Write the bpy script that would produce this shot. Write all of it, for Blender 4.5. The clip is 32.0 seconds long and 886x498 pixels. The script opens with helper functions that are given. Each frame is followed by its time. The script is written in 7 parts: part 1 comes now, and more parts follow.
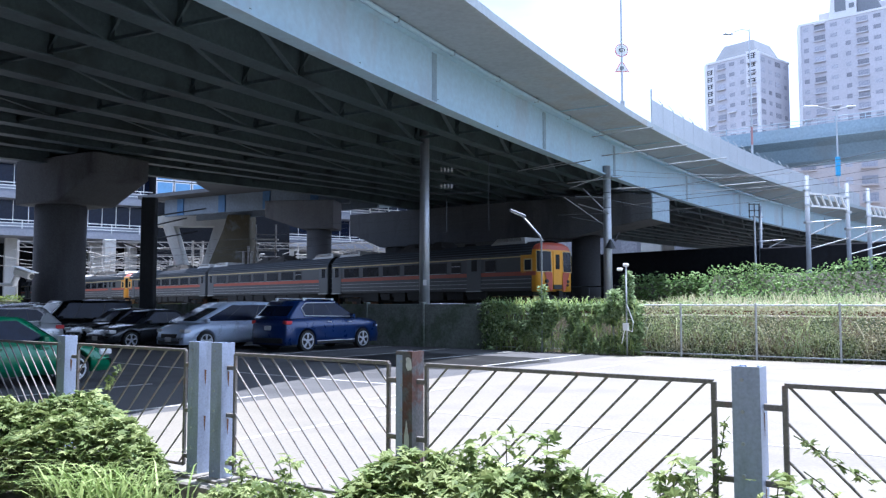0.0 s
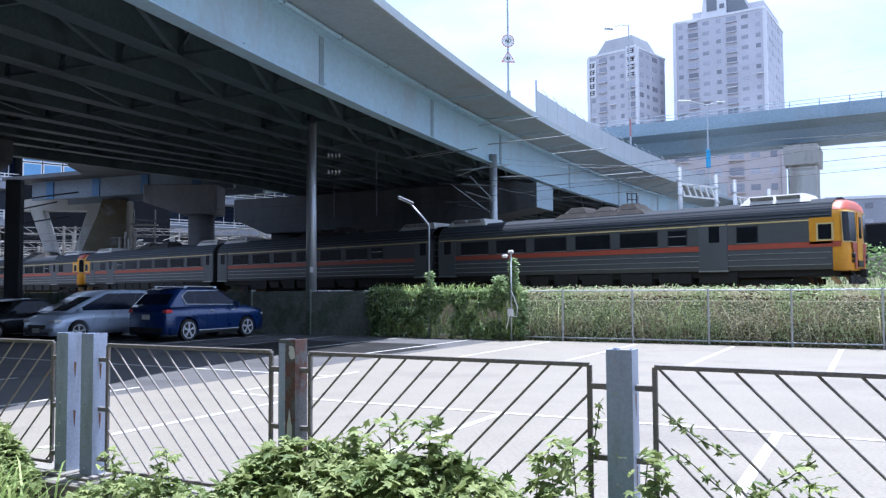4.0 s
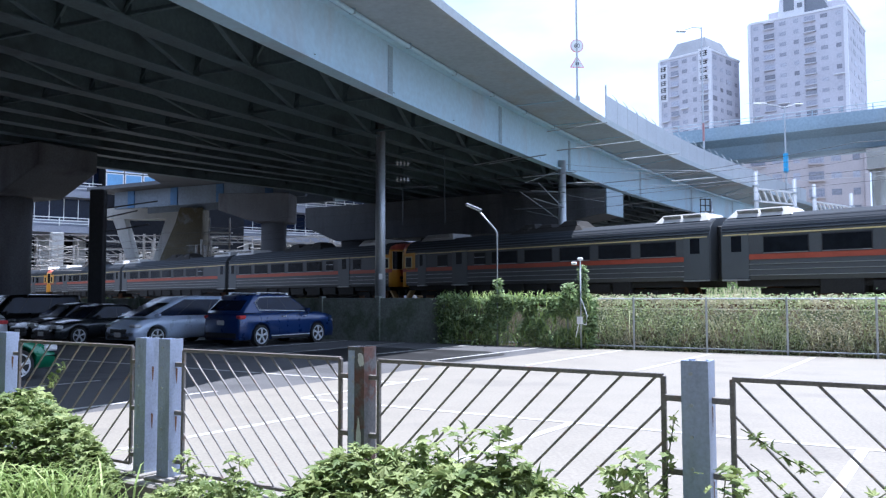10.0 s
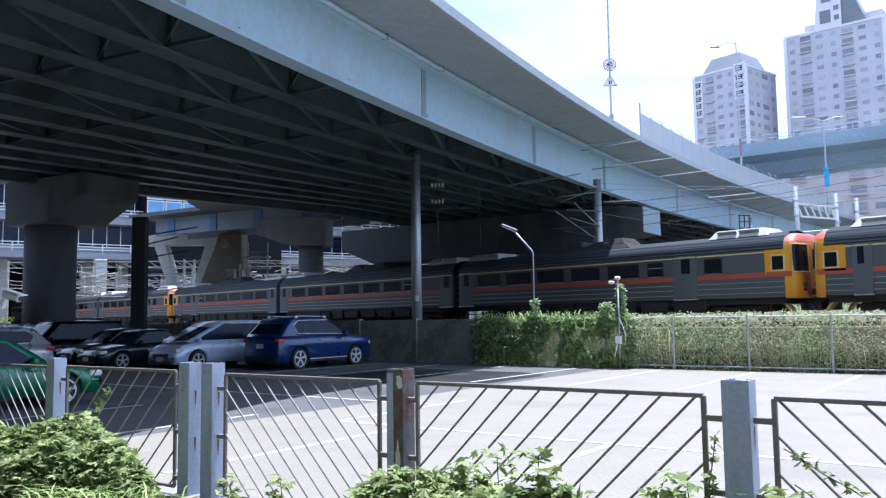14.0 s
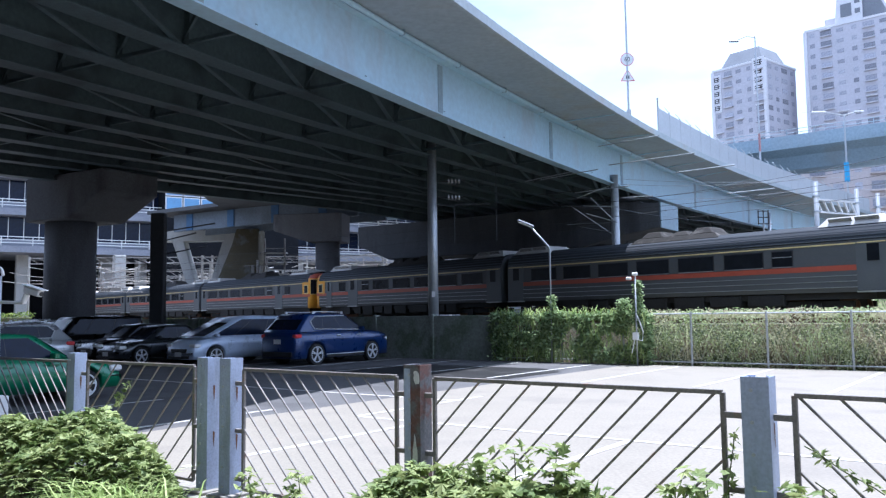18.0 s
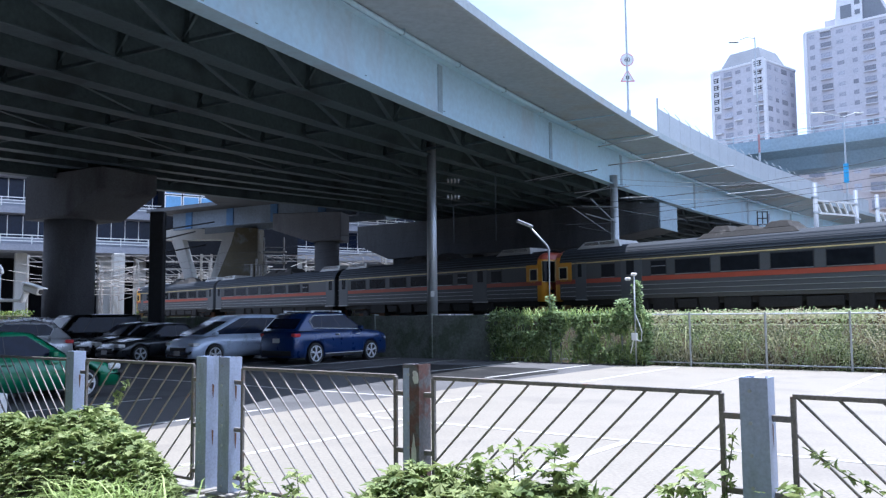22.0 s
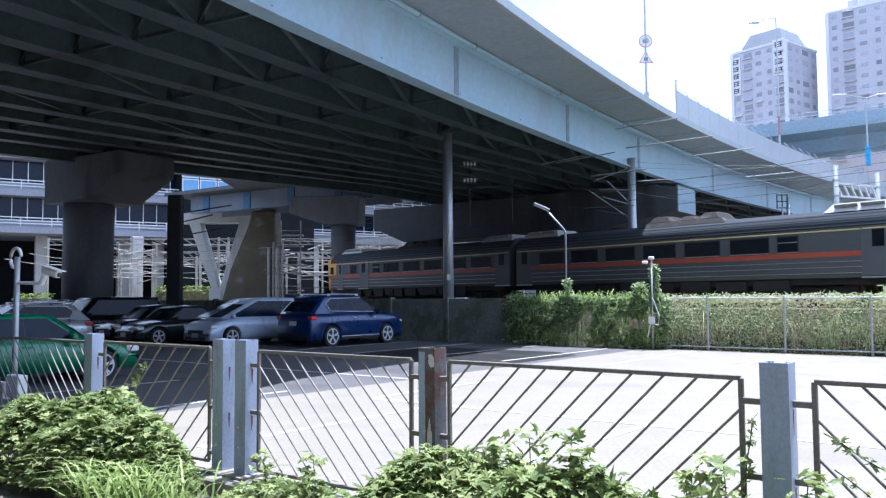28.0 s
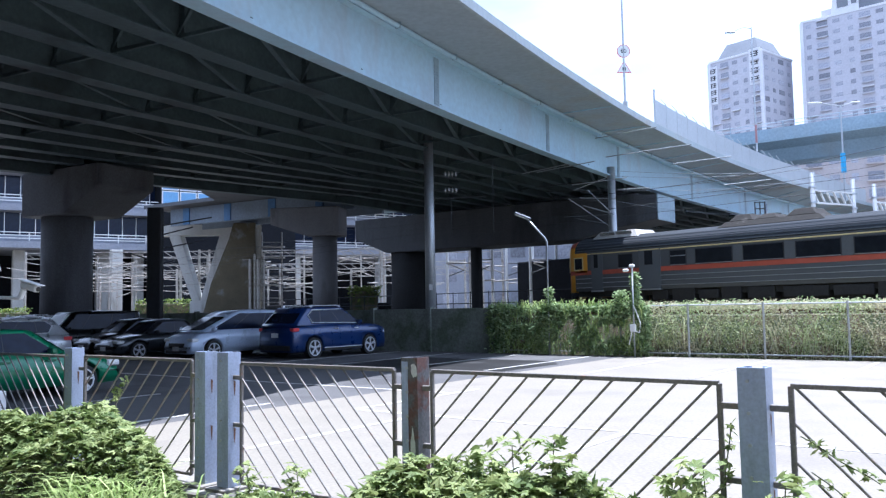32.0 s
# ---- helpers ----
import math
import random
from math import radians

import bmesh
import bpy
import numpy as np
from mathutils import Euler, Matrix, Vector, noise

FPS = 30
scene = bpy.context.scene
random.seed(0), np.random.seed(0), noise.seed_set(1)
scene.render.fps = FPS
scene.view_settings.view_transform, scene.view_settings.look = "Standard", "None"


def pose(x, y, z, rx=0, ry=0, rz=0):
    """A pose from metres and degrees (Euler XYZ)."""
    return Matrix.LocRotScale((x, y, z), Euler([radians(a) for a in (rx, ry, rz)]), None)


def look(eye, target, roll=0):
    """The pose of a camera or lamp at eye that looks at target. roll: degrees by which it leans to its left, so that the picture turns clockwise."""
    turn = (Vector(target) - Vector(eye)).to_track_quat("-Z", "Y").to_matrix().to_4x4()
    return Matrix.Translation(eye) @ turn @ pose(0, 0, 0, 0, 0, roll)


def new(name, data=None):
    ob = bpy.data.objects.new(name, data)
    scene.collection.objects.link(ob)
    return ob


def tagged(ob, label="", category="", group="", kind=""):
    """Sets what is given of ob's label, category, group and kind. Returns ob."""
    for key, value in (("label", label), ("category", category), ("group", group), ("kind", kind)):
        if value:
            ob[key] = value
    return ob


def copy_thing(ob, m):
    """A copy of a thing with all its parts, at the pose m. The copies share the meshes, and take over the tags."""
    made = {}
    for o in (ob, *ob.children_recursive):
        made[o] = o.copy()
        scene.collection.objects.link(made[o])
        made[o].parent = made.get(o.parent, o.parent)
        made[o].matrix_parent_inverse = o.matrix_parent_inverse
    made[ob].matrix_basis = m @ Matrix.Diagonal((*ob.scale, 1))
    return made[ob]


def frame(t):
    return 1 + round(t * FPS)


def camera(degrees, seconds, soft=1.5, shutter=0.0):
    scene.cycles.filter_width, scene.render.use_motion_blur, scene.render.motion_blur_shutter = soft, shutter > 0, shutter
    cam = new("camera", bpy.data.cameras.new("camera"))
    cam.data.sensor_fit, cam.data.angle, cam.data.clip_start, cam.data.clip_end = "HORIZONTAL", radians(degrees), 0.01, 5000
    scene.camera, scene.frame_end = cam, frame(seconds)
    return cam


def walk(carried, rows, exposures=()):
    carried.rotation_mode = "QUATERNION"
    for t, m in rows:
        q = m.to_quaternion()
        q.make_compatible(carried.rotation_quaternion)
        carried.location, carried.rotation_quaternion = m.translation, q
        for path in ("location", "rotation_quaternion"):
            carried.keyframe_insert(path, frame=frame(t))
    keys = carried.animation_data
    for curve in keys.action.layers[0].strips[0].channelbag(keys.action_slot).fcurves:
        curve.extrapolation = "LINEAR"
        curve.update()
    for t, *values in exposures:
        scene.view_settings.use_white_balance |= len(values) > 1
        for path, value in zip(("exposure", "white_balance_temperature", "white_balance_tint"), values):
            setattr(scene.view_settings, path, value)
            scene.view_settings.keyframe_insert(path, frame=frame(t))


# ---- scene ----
cam = camera(57.8, 32.0, soft=1.3)


def aim(x, y, z, yaw, pitch, roll):
    """A pose from the eye, the yaw to the left, the pitch up and the roll, in degrees."""
    a, b = radians(yaw), radians(pitch)
    ahead = Vector((-math.sin(a) * math.cos(b), math.cos(a) * math.cos(b), math.sin(b)))
    return look((x, y, z), Vector((x, y, z)) + ahead, roll)


# seconds, eye, yaw, pitch, roll: a phone held by hand, panning a little
PATH = [
    (0, 0.000, 0.000, 1.720, 0.00, 3.87, 0.00),
    (0.5, -0.005, -0.011, 1.724, 1.23, 4.24, -0.19),
    (1, -0.005, -0.009, 1.718, 1.70, 4.17, -0.15),
    (1.5, -0.008, -0.004, 1.715, 1.09, 4.06, -0.29),
    (2, -0.010, 0.008, 1.719, 0.46, 4.06, -0.40),
    (2.5, -0.005, 0.004, 1.720, -0.15, 3.75, -0.30),
    (3, 0.005, -0.006, 1.721, -2.86, 3.66, -0.16),
    (3.5, 0.029, 0.001, 1.721, -7.16, 3.02, -0.26),
    (5.5, 0.032, 0.011, 1.736, -8.54, 2.77, -0.40),
    (6, 0.034, 0.013, 1.734, -8.14, 2.59, -0.67),
    (6.5, 0.035, 0.011, 1.727, -7.80, 2.75, -0.67),
    (7, 0.033, 0.015, 1.727, -6.53, 2.40, -0.17),
    (7.5, 0.038, 0.048, 1.734, -5.40, 2.59, -0.25),
    (8, 0.032, 0.046, 1.731, -3.53, 3.27, -0.38),
    (8.5, 0.036, 0.045, 1.727, -3.89, 3.17, -0.38),
    (9, 0.035, 0.048, 1.727, -4.24, 3.18, -0.65),
    (9.5, 0.027, 0.043, 1.727, -3.29, 3.42, -0.25),
    (10, 0.031, 0.048, 1.730, -3.10, 3.42, -0.11),
    (10.5, 0.027, 0.050, 1.733, -2.34, 3.43, 0.00),
    (11, 0.025, 0.048, 1.728, -1.77, 3.78, -0.16),
    (11.5, 0.024, 0.040, 1.735, -1.25, 3.93, -0.17),
    (12, 0.022, 0.032, 1.737, -0.84, 4.35, -0.24),
    (12.5, 0.020, 0.029, 1.735, -0.76, 4.76, -0.22),
    (13, 0.020, -0.013, 1.733, -0.83, 5.00, -0.21),
    (13.5, 0.024, -0.001, 1.738, -0.86, 5.14, -0.38),
    (14, 0.028, -0.006, 1.737, -0.55, 4.94, -0.84),
    (14.5, 0.021, -0.007, 1.740, 0.07, 4.97, -0.78),
    (16.5, 0.015, -0.014, 1.737, 0.51, 4.90, -0.68),
    (17, 0.017, -0.013, 1.734, 0.54, 4.71, -0.63),
    (17.5, 0.015, -0.007, 1.738, 0.39, 4.77, -0.89),
    (18, 0.021, -0.002, 1.735, 0.62, 4.67, -0.74),
    (18.5, 0.020, -0.008, 1.737, 0.71, 4.55, -0.82),
    (19, 0.025, -0.004, 1.735, 0.88, 4.49, -0.94),
    (19.5, 0.031, -0.006, 1.732, 0.92, 4.30, -0.81),
    (20, 0.024, -0.005, 1.735, 0.99, 4.44, -0.93),
    (20.5, 0.021, -0.002, 1.735, 0.79, 4.37, -0.95),
    (21, 0.031, 0.009, 1.735, 0.72, 4.02, -0.81),
    (21.5, 0.027, 0.004, 1.739, 0.50, 4.29, -0.64),
    (22, 0.018, -0.006, 1.736, 0.56, 4.64, -0.52),
    (22.5, 0.009, -0.011, 1.736, 1.08, 4.74, -0.47),
    (23, 0.011, -0.012, 1.736, 1.22, 4.42, -0.20),
    (23.5, 0.009, -0.016, 1.737, 0.98, 4.33, -0.34),
    (24, 0.015, -0.010, 1.734, 0.12, 3.78, -0.46),
    (24.5, 0.013, -0.011, 1.736, -0.62, 3.47, -0.45),
    (25, 0.013, -0.006, 1.735, -0.39, 3.65, -0.55),
    (25.5, 0.013, -0.008, 1.732, 0.04, 3.64, -0.68),
    (27.5, 0.016, 0.040, 1.736, 0.90, 3.60, -0.58),
    (28, 0.020, 0.043, 1.738, 1.73, 3.46, -0.40),
    (28.5, 0.018, 0.042, 1.740, 1.46, 3.76, -0.34),
    (29, 0.024, 0.051, 1.743, 1.29, 3.68, -0.55),
    (29.5, 0.025, 0.048, 1.737, 1.38, 3.94, -0.44),
    (30, 0.020, 0.041, 1.738, 1.29, 3.95, -0.51),
    (30.5, 0.026, 0.046, 1.743, 0.99, 3.95, -0.68),
    (31, 0.029, 0.044, 1.739, 0.78, 3.96, -0.84),
    (31.5, 0.024, -0.003, 1.732, 0.52, 4.05, -0.95),
    (32, 0.025, -0.001, 1.735, 0.43, 4.16, -1.07),
]
WB = (5050, 16)
walk(cam, [(t, aim(*r)) for t, *r in PATH], exposures=[(0, 1.43, *WB), (3, 1.39, *WB), (5, 0.94, *WB), (7, 0.97, *WB), (9, 1.25, *WB), (12, 1.25, *WB), (17, 1.28, *WB), (24, 1.29, *WB), (28, 1.4, *WB), (32, 1.39, *WB)])

# ---- daylight ----
SUN_AZ, SUN_EL = 46.0, 78.0  # degrees to the right of +y, degrees high
world = bpy.data.worlds.new("sky")
scene.world = world
world.use_nodes = True
wn = world.node_tree
sky = wn.nodes.new("ShaderNodeTexSky")
sky.sky_type, sky.sun_disc = "NISHITA", False
sky.sun_elevation, sky.sun_rotation = radians(SUN_EL), radians(SUN_AZ)
sky.air_density, sky.dust_density, sky.ozone_density = 1.0, 2.0, 1.0
# thin bright cloud over the whole sky
wco = wn.nodes.new("ShaderNodeTexCoord")
wmap = wn.nodes.new("ShaderNodeMapping")
wmap.inputs["Scale"].default_value = (1.6, 1.6, 4.5)
wn.links.new(wco.outputs["Generated"], wmap.inputs[0])
cloud = wn.nodes.new("ShaderNodeTexNoise")
cloud.inputs["Scale"].default_value, cloud.inputs["Detail"].default_value, cloud.inputs["Roughness"].default_value = 1.7, 7, 0.55
wn.links.new(wmap.outputs[0], cloud.inputs["Vector"])
cover = wn.nodes.new("ShaderNodeMapRange")
cover.inputs[1].default_value, cover.inputs[2].default_value, cover.inputs[4].default_value = 0.25, 0.6, 1.0
cover.inputs[3].default_value = 0.45
wn.links.new(cloud.outputs[0], cover.inputs[0])
veil = wn.nodes.new("ShaderNodeMix")
veil.data_type = "RGBA"
veil.inputs[7].default_value = (15.0, 16.4, 18.2, 1)
wn.links.new(cover.outputs[0], veil.inputs[0])
wn.links.new(sky.outputs[0], veil.inputs[6])
wn.links.new(veil.outputs[2], wn.nodes["Background"].inputs[0])
wn.nodes["Background"].inputs[1].default_value = 0.040
sun = new("sun", bpy.data.lights.new("sun", "SUN"))
sun.data.energy, sun.data.angle, sun.data.color = 5.0, radians(0.6), (1.0, 0.91, 0.77)
sun.matrix_world = look(Vector((math.sin(radians(SUN_AZ)) * math.cos(radians(SUN_EL)), math.cos(radians(SUN_AZ)) * math.cos(radians(SUN_EL)), math.sin(radians(SUN_EL)))) * 80, (0, 0, 0))


# ---- materials ----
def material(name, color, rough=0.6, metal=0.0, vary=0.25, scale=3.0, fine=40.0, bump=0.2, dist=0.01, second=None, patch=0.0, by_object=0.0, by_island=0.0, spec=0.5, streak=None, coat=0.0):
    """A surface with its colour broken by a coarse and a fine noise, patches of a second colour, and relief."""
    m = bpy.data.materials.new(name)
    m.use_nodes = True
    t = m.node_tree
    n, ln = t.nodes, t.links
    b = n["Principled BSDF"]
    co = n.new("ShaderNodeTexCoord")
    mp = n.new("ShaderNodeMapping")
    ln.new(co.outputs["Object"], mp.inputs[0])
    if streak:
        mp.inputs["Scale"].default_value = streak
    big = n.new("ShaderNodeTexNoise")
    big.inputs["Scale"].default_value, big.inputs["Detail"].default_value, big.inputs["Roughness"].default_value = scale, 4, 0.6
    ln.new(mp.outputs[0], big.inputs["Vector"])
    small = n.new("ShaderNodeTexNoise")
    small.inputs["Scale"].default_value, small.inputs["Detail"].default_value = fine, 3
    ln.new(co.outputs["Object"], small.inputs["Vector"])
    add = n.new("ShaderNodeMath")
    add.operation = "ADD"
    ln.new(big.outputs[0], add.inputs[0])
    ln.new(small.outputs[0], add.inputs[1])
    ramp = n.new("ShaderNodeMapRange")
    ramp.inputs[1].default_value, ramp.inputs[2].default_value = 0.7, 1.3
    ramp.inputs[3].default_value, ramp.inputs[4].default_value = 1 - vary, 1 + vary
    ln.new(add.outputs[0], ramp.inputs[0])
    value = ramp.outputs[0]
    for amount, node, out in ((by_object, "ShaderNodeObjectInfo", "Random"), (by_island, "ShaderNodeNewGeometry", "Random Per Island")):
        if amount:
            src = n.new(node)
            r2 = n.new("ShaderNodeMapRange")
            r2.inputs[3].default_value, r2.inputs[4].default_value = 1 - amount, 1 + amount
            ln.new(src.outputs[out], r2.inputs[0])
            mul = n.new("ShaderNodeMath")
            mul.operation = "MULTIPLY"
            ln.new(value, mul.inputs[0])
            ln.new(r2.outputs[0], mul.inputs[1])
            value = mul.outputs[0]
    vm = n.new("ShaderNodeVectorMath")
    vm.operation = "SCALE"
    if second and patch:
        mask = n.new("ShaderNodeMapRange")
        mask.inputs[1].default_value, mask.inputs[2].default_value = 1 - patch - 0.06, 1 - patch + 0.06
        ln.new(big.outputs[0], mask.inputs[0])
        mix = n.new("ShaderNodeMix")
        mix.data_type = "RGBA"
        mix.inputs[6].default_value, mix.inputs[7].default_value = (*color, 1), (*second, 1)
        ln.new(mask.outputs[0], mix.inputs[0])
        ln.new(mix.outputs[2], vm.inputs[0])
    else:
        vm.inputs[0].default_value = color
    ln.new(value, vm.inputs["Scale"])
    ln.new(vm.outputs[0], b.inputs["Base Color"])
    rr = n.new("ShaderNodeMapRange")
    rr.inputs[3].default_value, rr.inputs[4].default_value = max(rough - 0.12, 0.02), min(rough + 0.12, 1)
    ln.new(big.outputs[0], rr.inputs[0])
    ln.new(rr.outputs[0], b.inputs["Roughness"])
    b.inputs["Metallic"].default_value = metal
    b.inputs["Specular IOR Level"].default_value = spec
    b.inputs["Coat Weight"].default_value = coat
    if bump:
        bp = n.new("ShaderNodeBump")
        bp.inputs["Strength"].default_value, bp.inputs["Distance"].default_value = bump, dist
        ln.new(small.outputs[0], bp.inputs["Height"])
        ln.new(bp.outputs[0], b.inputs["Normal"])
    return m


def leafy(name, color, other, through_light=0.35, rough=0.6, spec=0.3, dry=None, size=0.9):
    """Leaves: every leaf its own tint, some patches dry, and some of the light comes through."""
    m = bpy.data.materials.new(name)
    m.use_nodes = True
    n, ln = m.node_tree.nodes, m.node_tree.links
    b = n["Principled BSDF"]
    geo = n.new("ShaderNodeNewGeometry")
    mix = n.new("ShaderNodeMix")
    mix.data_type = "RGBA"
    mix.inputs[6].default_value, mix.inputs[7].default_value = (*color, 1), (*other, 1)
    ln.new(geo.outputs["Random Per Island"], mix.inputs[0])
    tint = mix.outputs[2]
    if dry:
        co = n.new("ShaderNodeTexCoord")
        spots = n.new("ShaderNodeTexNoise")
        spots.inputs["Scale"].default_value, spots.inputs["Detail"].default_value = size, 5
        ln.new(co.outputs["Object"], spots.inputs["Vector"])
        mask = n.new("ShaderNodeMapRange")
        mask.inputs[1].default_value, mask.inputs[2].default_value = 0.44, 0.58
        ln.new(spots.outputs[0], mask.inputs[0])
        over = n.new("ShaderNodeMix")
        over.data_type = "RGBA"
        over.inputs[7].default_value = (*dry, 1)
        ln.new(mask.outputs[0], over.inputs[0])
        ln.new(tint, over.inputs[6])
        tint = over.outputs[2]
    ln.new(tint, b.inputs["Base Color"])
    b.inputs["Roughness"].default_value = rough
    b.inputs["Specular IOR Level"].default_value = spec
    tr = n.new("ShaderNodeBsdfTranslucent")
    ln.new(tint, tr.inputs[0])
    ms = n.new("ShaderNodeMixShader")
    ms.inputs[0].default_value = through_light
    ln.new(b.outputs[0], ms.inputs[1])
    ln.new(tr.outputs[0], ms.inputs[2])
    ln.new(ms.outputs[0], n["Material Output"].inputs[0])
    return m


